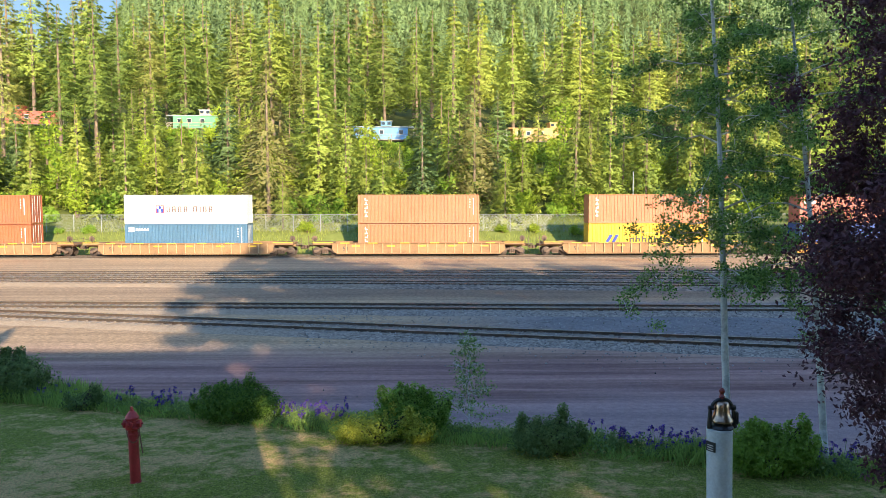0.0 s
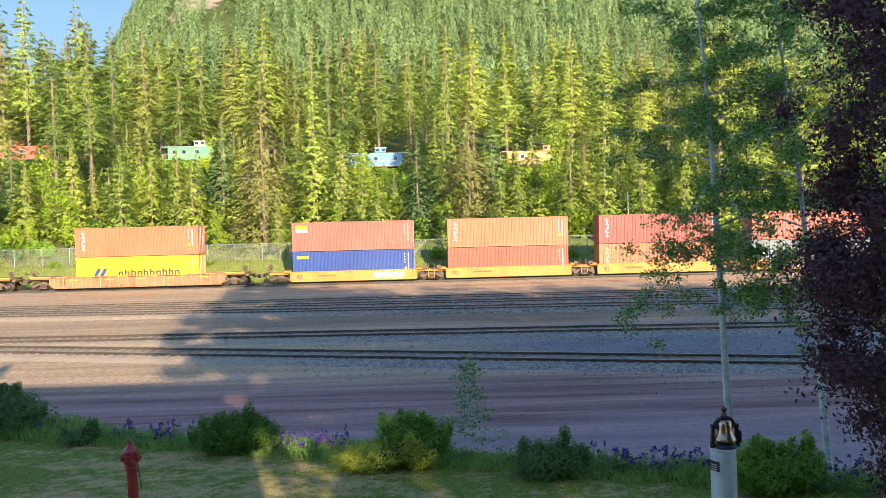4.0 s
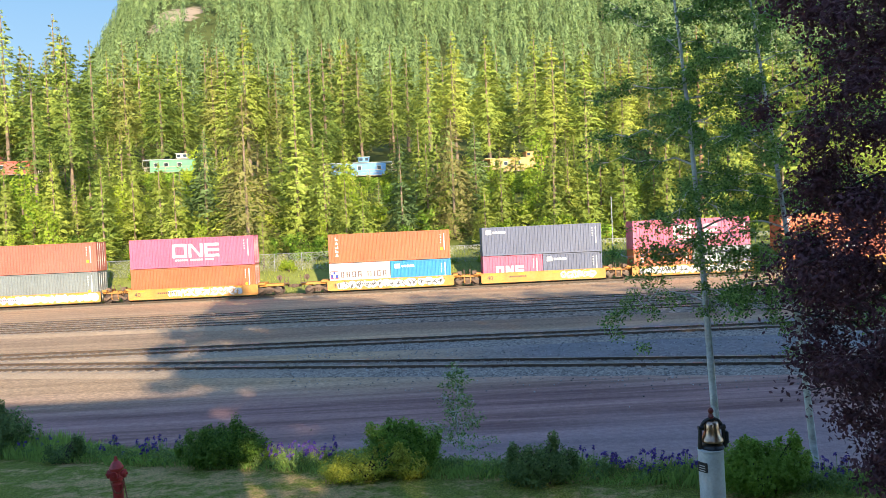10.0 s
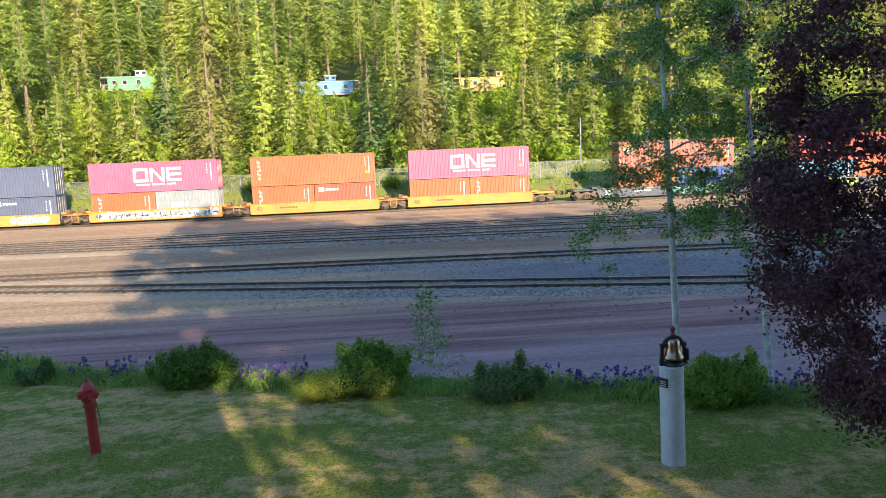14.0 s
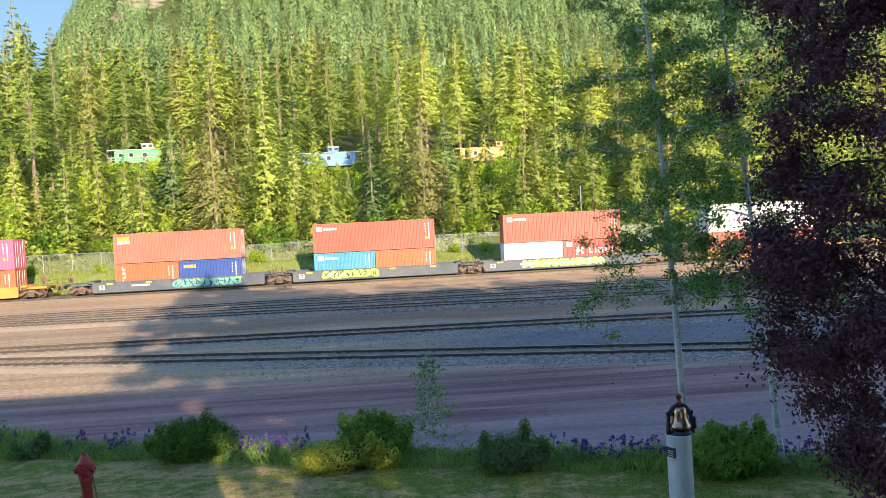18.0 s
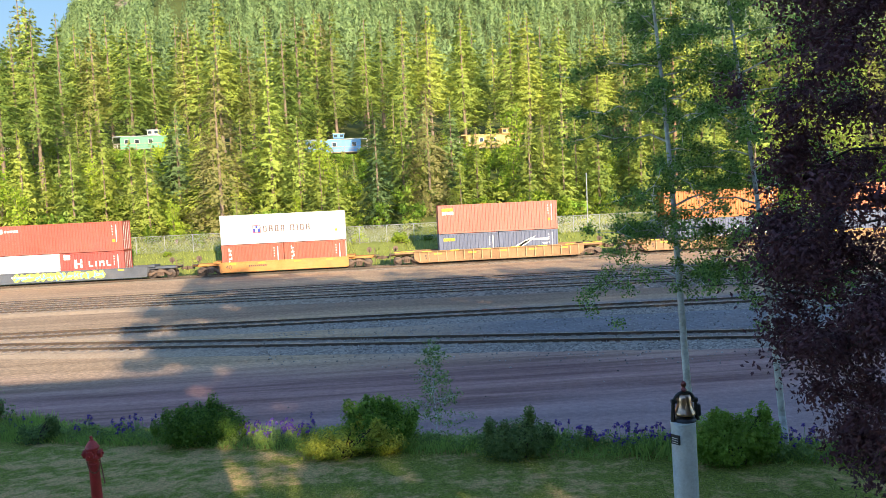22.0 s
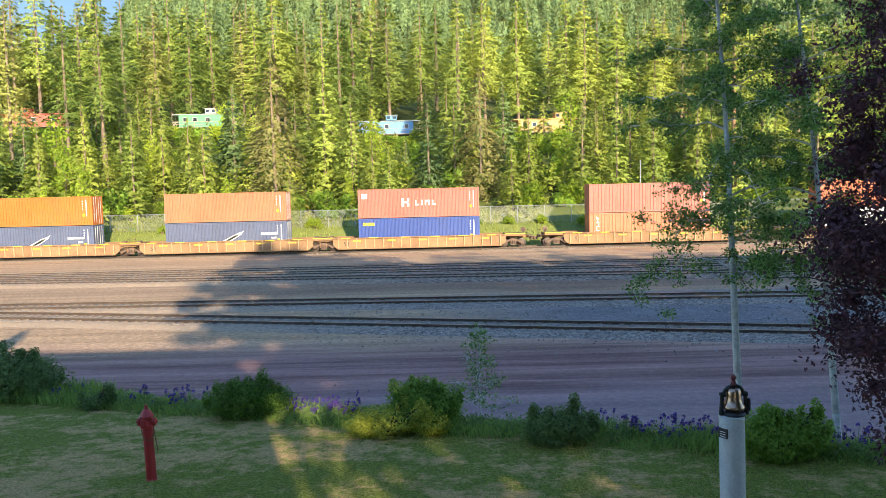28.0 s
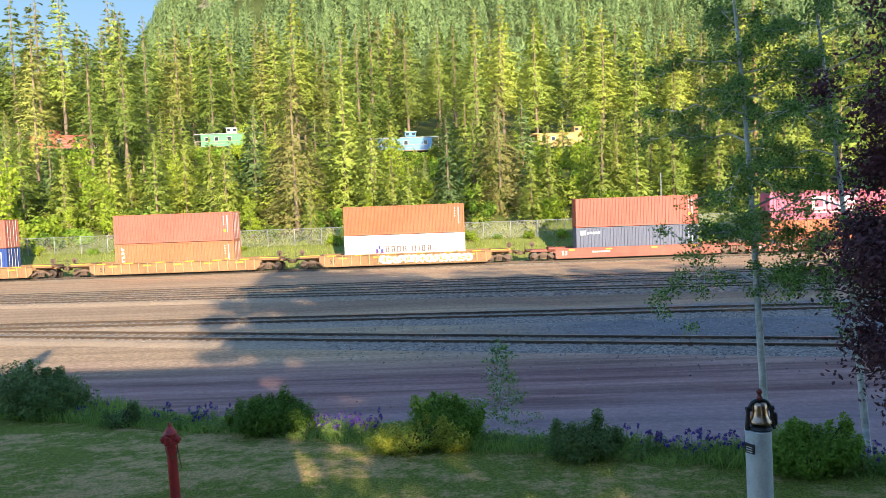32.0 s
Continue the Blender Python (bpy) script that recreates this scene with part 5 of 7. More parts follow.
def undergrowth():
    """Young conifers and broadleaf thicket crowded over the lower slope."""
    rnd = random.Random(33)
    crowns = []
    for seed, R in ((1, 1.3), (2, 1.6), (3, 1.15)):
        me = conifer_crown(6.0, R, 0.02, random.Random(seed), M_NEEDLE, density=85, size=0.40, gaps=0.1)
        co = np.empty(len(me.vertices) * 3)
        me.vertices.foreach_get("co", co)
        co = co.reshape(-1, 3)
        nr = np.column_stack((co[:, 0], co[:, 1], np.full(len(co), 0.45)))
        crowns.append((co, np.array([tuple(p.vertices) for p in me.polygons]), 6.0, nr / np.linalg.norm(nr, axis=1)[:, None]))
        bpy.data.meshes.remove(me)
    leafy = []
    rng = np.random.default_rng(8)
    for n_lumps, n in ((7, 480), (9, 600), (5, 360)):
        c = rng.uniform((-1.2, -1.0, 0.5), (1.2, 1.0, 2.6), (n_lumps, 3))
        r = rng.uniform(0.45, 0.85, n_lumps)
        k = rng.integers(n_lumps, size=n)
        d = rng.normal(size=(n, 3))
        d /= np.linalg.norm(d, axis=1)[:, None]
        p = c[k] + d * (r[k] * rng.uniform(0.7, 1.05, n))[:, None]
        e = rng.normal(size=(n, 2, 3))
        e *= 0.17 / np.linalg.norm(e, axis=2)[:, :, None]
        tri = np.stack((p - e[:, 0], p + e[:, 0], p + e[:, 1] * 1.3), 1)
        nr = d + 0.35 * rng.normal(size=(n, 3)) + (0, 0, 0.25)
        nr /= np.linalg.norm(nr, axis=1)[:, None]
        turned = (np.cross(tri[:, 1] - tri[:, 0], tri[:, 2] - tri[:, 0]) * nr).sum(1) < 0
        tri[turned] = tri[turned][:, ::-1]
        leafy.append((tri.reshape(-1, 3), np.arange(3 * n).reshape(-1, 3), 3.2, np.repeat(nr, 3, 0)))
    young, lime, green = [], [], []
    for i in range(600):
        y = rnd.uniform(88, 144)
        x = y * rnd.uniform(-0.64, 0.74)
        broad = i % 2 == 1 and y < 144
        h = rnd.uniform(1.8, 4.5) if broad else rnd.uniform(2.5, 7.0)
        if any(abs(x / y - cx / cy) < 7.0 / cy and y < cy + 4 and ter(x, y) + h > (ter(cx, cy) + 0.6 - 6) * y / cy + 6 for cx, cy, _ in CABOOSES):
            h = 1.8
        spot = (x, y, h, rnd.uniform(0, 6.28), i % 3)
        if not broad:
            young.append(spot)
        elif noise.noise((x * 0.05, y * 0.05, 3)) > -0.05:
            lime.append(spot)
        else:
            green.append(spot)
    scattered("young_woods", "crowd of young conifers over the lower slope", "forest", M_NEEDLE, crowns, young)
    scattered("slope_thicket", "lime-green broadleaf thicket on the lower slope", "bushes", M_LEAF_LIME, leafy, lime)
    scattered("slope_thicket", "green broadleaf thicket on the lower slope", "bushes", M_LEAF_GREEN, leafy, green)
    # uncut grass on the verge behind the last track
    verts, faces = [], []
    for _ in range(14000):
        y = rnd.uniform(80.6, 91.5)
        x = y * rnd.uniform(-0.62, 0.72)
        if noise.noise((x * 0.25, y * 0.25, 6)) < -0.25:
            continue
        h, w, a = rnd.uniform(0.15, 0.5), rnd.uniform(0.02, 0.05), rnd.uniform(-0.2, 0.2)
        z, i, b = ter(x, y) - 0.03, len(verts), rnd.uniform(-0.9, 0.9)
        verts.extend(((x - w, y - w * b, z), (x + w, y + w * b, z), (x + a, y - 0.1, z + h)))
        faces.append((i, i + 1, i + 2))
    tagged(new("verge_grass", raw_mesh("verge_grass", verts, faces, M_VERGE)), "uncut yellow-green grass behind the tracks", "grass", kind="stuff")


undergrowth()


def far_woods():
    """Thousands of conifers over the upper slopes and the mountain, in one mesh."""
    rng = np.random.default_rng(4)
    protos = []
    for seed, n, long in ((1, 300, 0.048), (2, 310, 0.047), (3, 170, 0.062), (4, 96, 0.082), (5, 90, 0.085)):
        r = random.Random(seed)
        v, f, nr = [], [], []
        for k in range(n):
            t = r.random()
            while r.random() > (1 - t) ** 0.8 + 0.08:
                t = r.random()
            a = r.uniform(0, 6.28)
            q = (0.145 * (1 - t) ** 0.9 + 0.008) * r.uniform(0.45, 1.1) * (1 + 0.35 * noise.noise((math.cos(a) * 2 + seed, math.sin(a) * 2, t * 8)))
            z = 0.14 + 0.86 * t
            c, s_ = math.cos(a), math.sin(a)
            ln, w, b_ = long * r.uniform(0.6, 1.3), long * r.uniform(0.22, 0.36), r.uniform(-0.7, 0.7)
            i = len(v)
            v += [(q * c + w * s_, q * s_ - w * c, z), (q * c - w * s_, q * s_ + w * c, z + r.uniform(-0.01, 0.02)), ((q + ln * 0.6) * c - b_ * ln * s_, (q + ln * 0.6) * s_ + b_ * ln * c, z - ln * r.uniform(0.2, 1.0))]
            m_ = Vector((c, s_, 0.35 + r.gauss(0, 0.2))).normalized()
            nr += [m_[:]] * 3
            a_, b2, c2 = (Vector(p) for p in v[-3:])
            f.append((i, i + 1, i + 2) if (b2 - a_).cross(c2 - a_).dot(m_) > 0 else (i, i + 2, i + 1))
        i = len(v)
        v += [(0.012, 0, 0.85), (-0.008, 0.011, 0.85), (-0.008, -0.011, 0.85), (0, 0, 1.02)]
        nr += [(1, 0, 0), (-0.5, 0.85, 0), (-0.5, -0.85, 0), (0, 0, 1)]
        f += [(i, i + 1, i + 3), (i + 1, i + 2, i + 3), (i + 2, i, i + 3)]
        protos.append((np.array(v), np.array(f), np.array(nr)))
    V, Fc, N, off = [], [], [], 0
    for y0, y1, n, kinds in ((240, 300, 420, (0, 1, 2)), (300, 400, 700, (2, 2, 3)), (400, 520, 1150, (3, 4)), (520, 680, 1800, (3, 4)), (680, 900, 800, (3, 4)), (900, 1300, 700, (3, 4)), (1300, 1900, 500, (3, 4))):
        for i in range(n):
            y = y0 + (y1 - y0) * rng.random()
            x = y * (rng.uniform(-0.72, 0.78) if y < 680 else rng.uniform(-0.56, -0.22))
            h = rng.uniform(15, 28) if y > 400 else rng.uniform(15, 27)
            kind, a, wide = kinds[int(rng.integers(len(kinds)))], rng.uniform(0, 6.28), rng.uniform(0.75, 1.15)
            z = ter(x, y)
            if (z - 6) / math.hypot(x, y) > 0.345 or noise.noise((x * 0.02, y * 0.02, 9)) < -0.5:
                continue
            if abs(x - SCAR[0] - 0.28 * (572 - y)) < 20 and 490 < y < 612 and rng.random() < 0.66:
                continue
            v, f, nr = protos[kind]
            c, s = math.cos(a), math.sin(a)
            V.append(np.column_stack(((v[:, 0] * c - v[:, 1] * s) * h * wide + x, (v[:, 0] * s + v[:, 1] * c) * h * wide + y, v[:, 2] * h + z - 0.5)))
            N.append(np.column_stack((nr[:, 0] * c - nr[:, 1] * s, nr[:, 0] * s + nr[:, 1] * c, nr[:, 2])))
            Fc.append(f + off)
            off += len(v)
    ob = new("far_woods", crown_mesh("far_woods", np.concatenate(V).tolist(), np.concatenate(Fc).tolist(), np.concatenate(N).tolist(), M_FAR))
    tagged(ob, "conifer forest covering the mountainside", "forest", kind="stuff")


far_woods()

# ---------------------------------------------------------------- leaves, shrubs and broadleaf trees
def leaf_cloud(lumps, count, size, rnd, mat, shape=0.55, name="leaves", shell=0.35):
    """Single leaves scattered near the surface of overlapping lumps (x, y, z, rx, ry, rz)."""
    verts, faces = [], []
    weights = [l[3] * l[5] for l in lumps]
    for _ in range(count):
        x, y, z, rx, ry, rz = rnd.choices(lumps, weights)[0]
        d = Vector((rnd.gauss(0, 1), rnd.gauss(0, 1), rnd.gauss(0, 1))).normalized()
        q = 1 - shell * rnd.random() ** 1.5
        q *= 1 + 0.30 * noise.noise((d.x * 2.3 + x, d.y * 2.3 + y, d.z * 2.3 + z)) + 0.18 * noise.noise((d.x * 7 + x, d.y * 7 + y, d.z * 7))
        p = Vector((x + d.x * rx * q, y + d.y * ry * q, z + d.z * rz * q))
        nrm = (d + Vector((rnd.gauss(0, 0.6), rnd.gauss(0, 0.6), rnd.gauss(0, 0.6) + 0.4))).normalized()
        u = nrm.orthogonal().normalized()
        u.rotate(Matrix.Rotation(rnd.uniform(0, 6.28), 3, nrm))
        w = nrm.cross(u)
        s = size * rnd.uniform(0.6, 1.3)
        i = len(verts)
        verts.extend(((p - u * s)[:], (p + w * s * shape - nrm * s * 0.15)[:], (p + u * s)[:], (p - w * s * shape - nrm * s * 0.15)[:]))
        faces.append((i, i + 1, i + 2, i + 3))
    return raw_mesh(name, verts, faces, mat)


def stems(lumps, base, rnd, n, mat, r=0.012):
    bm = bmesh.new()
    for _ in range(n):
        x, y, z, rx, ry, rz = rnd.choice(lumps)
        a = Vector((base[0] + rnd.uniform(-0.15, 0.15), base[1] + rnd.uniform(-0.15, 0.15), base[2] - 0.05))
        b = Vector((x + rnd.uniform(-0.6, 0.6) * rx, y + rnd.uniform(-0.6, 0.6) * ry, z + rnd.uniform(-0.2, 0.6) * rz))
        mid = (a + b) / 2 + Vector((0, 0, 0.12))
        tube(bm, a, mid, r, r * 0.8, 5, False)
        tube(bm, mid, b, r * 0.8, r * 0.3, 5, False)
    return to_mesh("stems", bm, mat)


def bush(name, label, x, y, lumps, count, size, seed, mat, shape=0.55):
    rnd = random.Random(seed)
    lumps = list(lumps)
    for k in range(16):                  # sprigs that break the outline
        l = rnd.choice(lumps[:5])
        a = rnd.uniform(0.1, math.pi - 0.1)
        r = rnd.uniform(0.06, 0.11)
        lumps.append((l[0] + math.cos(a) * l[3] * 0.95, l[1] + rnd.uniform(-0.4, 0.2) * l[4], l[2] + math.sin(a) * l[5] * 0.97, r, r, r * 1.7))
    root = new(name)
    root.matrix_basis = Matrix.Translation((x, y, lawn_z(x, y) - 0.02))
    tagged(root, label, "bush", "shrubs along the flower bed")
    part("leaves", leaf_cloud(lumps, count, size, rnd, mat, shape), None, root)
    inner = [(l[0], l[1], l[2] * 0.9, l[3] * 0.72, l[4] * 0.72, l[5] * 0.75) for l in lumps]
    part("inner_leaves", leaf_cloud(inner, count // 3, size * 1.2, rnd, mat, 0.8), None, root)
    part("woody_base", stems(lumps, (0, 0, 0), rnd, 26, M_TWIG), None, root)
    return root


M_LEAF_BUSH = foliage("bed_shrub_leaves", (0.045, 0.11, 0.016), (0.23, 0.39, 0.055), glow=0.4, patch=2.0)
M_LEAF_GOLD = foliage("golden_green_leaves", (0.15, 0.21, 0.025), (0.62, 0.62, 0.09), glow=0.4, patch=2.0)
M_LEAF_DARK = foliage("dark_shrub_leaves", (0.055, 0.11, 0.03), (0.24, 0.34, 0.11), glow=0.4, patch=2.0)
M_LEAF_BED = foliage("bed_foliage", (0.08, 0.15, 0.04), (0.25, 0.36, 0.11), glow=0.4, patch=2.5)
M_GRASS = foliage("tall_grass_blades", (0.12, 0.21, 0.035), (0.38, 0.54, 0.13), glow=0.45, patch=1.2)
M_BLADE = foliage("mown_blades", (0.12, 0.17, 0.035), (0.56, 0.52, 0.20), glow=0.5, patch=1.3)
M_PETAL = foliage("violet_petals", (0.05, 0.03, 0.16), (0.15, 0.08, 0.36), glow=0.3, patch=3.0)

bush("rounded_bush", "bright green rounded leafy bush in the flower bed", -4.45, 17.6, [(0, 0, 0.45, 1.0, 0.6, 0.46), (-0.55, 0, 0.45, 0.5, 0.5, 0.40), (0.55, 0, 0.42, 0.5, 0.45, 0.38), (0.1, 0, 0.62, 0.6, 0.5, 0.30), (-0.2, 0, 0.6, 0.5, 0.4, 0.3), (0.3, 0, 1.0, 0.12, 0.12, 0.24)], 9500, 0.031, 41, M_LEAF_BUSH)
bush("rounded_bush", "large leafy bush with golden-green lower growth", -0.75, 16.1, [(0.35, 0, 0.5, 0.75, 0.6, 0.5), (0.1, 0, 0.72, 0.5, 0.4, 0.4), (0.85, 0, 0.55, 0.4, 0.4, 0.45), (0.45, 0.05, 0.95, 0.22, 0.2, 0.26)], 8600, 0.031, 42, M_LEAF_BUSH)
bush("low_bush", "low golden-green bush beside a taller one", -1.15, 15.75, [(0, 0, 0.3, 0.75, 0.5, 0.34), (-0.5, 0, 0.22, 0.45, 0.4, 0.27), (0.95, -0.12, 0.28, 0.42, 0.3, 0.28)], 5600, 0.028, 43, M_LEAF_GOLD)
bush("rounded_bush", "dull dark green bush in the flower bed", 2.35, 14.75, [(0, 0, 0.34, 0.8, 0.55, 0.4), (0.25, 0, 0.42, 0.5, 0.45, 0.36), (-0.35, 0, 0.4, 0.4, 0.4, 0.32)], 7000, 0.027, 44, M_LEAF_DARK)
bush("rounded_bush", "green leafy bush beside the bell post", 6.15, 13.35, [(0, 0, 0.42, 0.85, 0.55, 0.44), (-0.35, 0, 0.55, 0.45, 0.4, 0.42), (0.5, 0, 0.5, 0.45, 0.4, 0.42), (-0.2, 0, 0.8, 0.2, 0.2, 0.22)], 9500, 0.031, 45, M_LEAF_BUSH)
bush("rounded_bush", "dark broad bush at the end of the bed", -11.3, 20.3, [(0, 0, 0.6, 1.2, 0.8, 0.65), (0.3, 0, 0.7, 0.7, 0.6, 0.55), (-0.8, 0, 0.9, 0.9, 0.7, 0.7)], 9500, 0.04, 46, M_LEAF_DARK)
bush("low_bush", "small dark shrub among the grass", -8.7, 18.9, [(0, 0, 0.2, 0.5, 0.35, 0.26)], 1500, 0.034, 47, M_LEAF_DARK)


def bed_plants():
    """The mass of leaves, grass blades and violet flowers along the bed."""
    rnd = random.Random(60)
    verts, faces = [], []

    def blade(x, y, z, h, w, lean):
        a = rnd.uniform(0, 6.28)
        dx, dy = math.cos(a), math.sin(a)
        i = len(verts)
        verts.extend(((x - dy * w, y + dx * w, z), (x + dy * w, y - dx * w, z), (x + dx * lean * 0.4, y + dy * lean * 0.4, z + h * 0.6), (x + dx * lean, y + dy * lean, z + h)))
        faces.extend(((i, i + 1, i + 2), (i, i + 2, i + 3), (i + 1, i + 3, i + 2)))

    for _ in range(15000):
        x = rnd.uniform(-16, 13)
        y = bed_y(x) + rnd.uniform(0.0, 2.2)
        tall = 0.17 + 0.26 * max(0, noise.noise((x * 0.5, y * 0.5, 2)) + 0.25)
        if -12 < x < -9:
            tall += 0.2
        blade(x, y, lawn_z(x, min(y, bed_y(x) + 1.4)) - max(0, y - bed_y(x) - 1.4) * 0.5 - 0.03, tall * rnd.uniform(0.6, 1.25), 0.012, rnd.uniform(0.02, 0.2))
    tagged(new("bed_grass", raw_mesh("bed_grass", verts, faces, M_GRASS)), "tall green grass and blades in the flower bed", "grass", kind="stuff")
    lumps = []
    for i in range(150):
        x = -15.5 + 28 * i / 150 + rnd.uniform(-0.1, 0.1)
        y = bed_y(x) + rnd.uniform(0.2, 1.2)
        lumps.append((x, y, lawn_z(x, y) + 0.12, rnd.uniform(0.18, 0.32), 0.25, rnd.uniform(0.14, 0.30)))
    tagged(new("bed_leaves", leaf_cloud(lumps, 22000, 0.034, rnd, M_LEAF_BED, 0.6, "bed_leaves", 0.7)), "low leafy perennials in the flower bed", "plants", kind="stuff")


bed_plants()


def lawn_blades():
    """Short mown blades over the near lawn."""
    rnd = random.Random(61)
    verts, faces = [], []
    for _ in range(60000):
        y = 6.5 + 11.5 * rnd.random() ** 1.3
        x = rnd.uniform(-0.62, 0.74) * y
        if y > bed_y(x) + 0.1:
            continue
        z = lawn_z(x, y) - 0.005 + 0.03 * noise.noise((x * 0.6, y * 0.6, 0))
        a, h, w = rnd.uniform(0, 6.28), rnd.uniform(0.02, 0.055), 0.006
        i = len(verts)
        verts += [(x - w * math.sin(a), y + w * math.cos(a), z), (x + w * math.sin(a), y - w * math.cos(a), z), (x + 0.03 * math.cos(a), y + 0.03 * math.sin(a), z + h)]
        faces.append((i, i + 1, i + 2))
    tagged(new("lawn_grass", raw_mesh("lawn_grass", verts, faces, M_BLADE)), "short mown grass blades on the lawn", "grass", kind="stuff")


lawn_blades()


def flower_clump(x, y, n, spread, seed, label):
    rnd = random.Random(seed)
    root = new("violet_flowers")
    root.matrix_basis = Matrix.Translation((x, y, lawn_z(x, y)))
    tagged(root, label, "flowers", "violet flowers in the bed")
    for i in range(n):
        px_, py = rnd.uniform(-spread, spread), rnd.uniform(-0.35, 0.5)
        h = rnd.uniform(0.22, 0.48)
        fl = part("flower_stalk", tube(bmesh.new(), (0, 0, -0.03), (rnd.uniform(-0.05, 0.05), 0, h), 0.006, 0.004, 4, False), M_LEAF_BED, root, m=Matrix.Translation((px_, py, 0)))
        part("flower_head", FLOWERS[i % 5], None, fl, m=Matrix.Translation((0, 0, h)) @ pose(0, 0, 0, 0, 0, 77 * i))


FLOWERS = [leaf_cloud([(0, 0, 0, 0.045, 0.045, 0.05 + 0.02 * (k % 2))], 16, 0.026, random.Random(170 + k), M_PETAL, 0.7, "flower_head", 0.8) for k in range(5)]
for i, (fx, n, sp) in enumerate(((-7.1, 24, 0.7), (-6.3, 14, 0.4), (-3.0, 40, 0.6), (-2.2, 26, 0.4), (3.75, 20, 0.4), (4.5, 30, 0.6), (5.3, 14, 0.4), (7.6, 26, 0.45), (8.5, 30, 0.5), (-9.8, 10, 0.5))):
    flower_clump(fx, bed_y(fx) + 0.75, n, sp, 70 + i, "clump of violet-blue flowers on thin stalks")


def branchy_tree(name, label, base, trunk_pts, r0, limbs, leaf_n, leaf_size, leaf_mat, bark, seed, shape=0.75, category="tree", spread=0.34):
    """A broadleaf tree: bent tapered trunk, limbs with twigs, and single leaves gathered along the twigs."""
    rnd = random.Random(seed)
    root = new(name)
    root.matrix_basis = Matrix.Translation(base)
    tagged(root, label, category)
    pts = [Vector(p) for p in trunk_pts]
    bm = bmesh.new()
    k = len(pts)
    for i in range(k - 1):
        ra, rb = r0 * (1 - 0.9 * i / (k - 1)), r0 * (1 - 0.9 * (i + 1) / (k - 1))
        tube(bm, pts[i], pts[i + 1], ra, rb, 10, i == 0)
    part("trunk", bm, bark, root, smooth_faces=True)

    def on_trunk(t):
        q = t * (k - 1)
        i = min(k - 2, int(q))
        return pts[i].lerp(pts[i + 1], q - i)

    twig_pts = []
    for (t, az, length, rise, droop) in limbs:
        bm = bmesh.new()
        a = on_trunk(t)
        d = Vector((math.cos(az), math.sin(az), 0))
        prev, n = a, 6
        rr = max(0.008, r0 * 0.42 * (1 - t * 0.7) * min(1, length / 2))
        for s in range(1, n + 1):
            q = s / n
            p = a + d * length * q + Vector((0, 0, length * (rise * q - droop * q * q))) + Vector((rnd.uniform(-1, 1), rnd.uniform(-1, 1), rnd.uniform(-1, 1))) * 0.05 * length
            tube(bm, prev, p, rr * (1 - 0.8 * (s - 1) / n), rr * (1 - 0.8 * s / n), 5, False)
            if s >= 2:
                for _ in range(3):
                    tw = p + Vector((rnd.gauss(0, 1), rnd.gauss(0, 1), rnd.gauss(0, 0.7))) * 0.16 * (0.5 + length * 0.35)
                    tube(bm, p, tw, 0.006, 0.003, 3, False)
                    twig_pts.append((tw, spread * (0.55 + 0.3 * length)))
            prev = p
        part("limb", bm, bark, root)
    # longer limbs carry more leaves
    sums = np.cumsum([sp * sp for _, sp in twig_pts])
    total = sums[-1]

    def bisect_at(v):
        return min(len(sums) - 1, int(np.searchsorted(sums, v)))

    verts, faces = [], []
    for _ in range(leaf_n):
        p, sp = twig_pts[bisect_at(rnd.random() * total)]
        p = p + Vector((rnd.gauss(0, 1), rnd.gauss(0, 1), rnd.gauss(0, 0.8))) * sp * 0.5
        nrm = Vector((rnd.gauss(0, 0.8), rnd.gauss(0, 0.8), rnd.gauss(0, 0.8) + 0.35)).normalized()
        u = nrm.orthogonal().normalized()
        u.rotate(Matrix.Rotation(rnd.uniform(0, 6.28), 3, nrm))
        w = nrm.cross(u)
        s = leaf_size * rnd.uniform(0.65, 1.25)
        i = len(verts)
        verts.extend(((p - u * s)[:], (p + w * s * shape + nrm * s * 0.12)[:], (p + u * s * 1.1)[:], (p - w * s * shape + nrm * s * 0.12)[:]))
        faces.append((i, i + 1, i + 2, i + 3))
    part("leaves", raw_mesh("leaves", verts, faces, leaf_mat), None, root)
    return root


def aspen(base, height, lean, r0, seed, leaf_n, low, label):
    rnd = random.Random(seed)
    pts = [(lean[0] * t + 0.12 * math.sin(t * 5 + seed) * t, lean[1] * t, height * t) for t in (0, 0.1, 0.2, 0.3, 0.4, 0.5, 0.6, 0.7, 0.8, 0.9, 1.0)]
    limbs = []
    for i in range(44):
        t = low + (0.97 - low) * (i + rnd.random()) / 44
        limbs.append((t, i * 2.4 + rnd.uniform(-0.5, 0.5), rnd.uniform(1.0, 2.5) * (1.2 - 0.62 * t), rnd.uniform(0.2, 0.7), rnd.uniform(0.1, 0.7) + (0.25 if t < low + 0.15 else 0)))
    return branchy_tree("aspen_tree", label, base, pts, r0, limbs, leaf_n, 0.025, M_LEAF_ASPEN, M_ASPEN, seed, 0.85, spread=0.17)


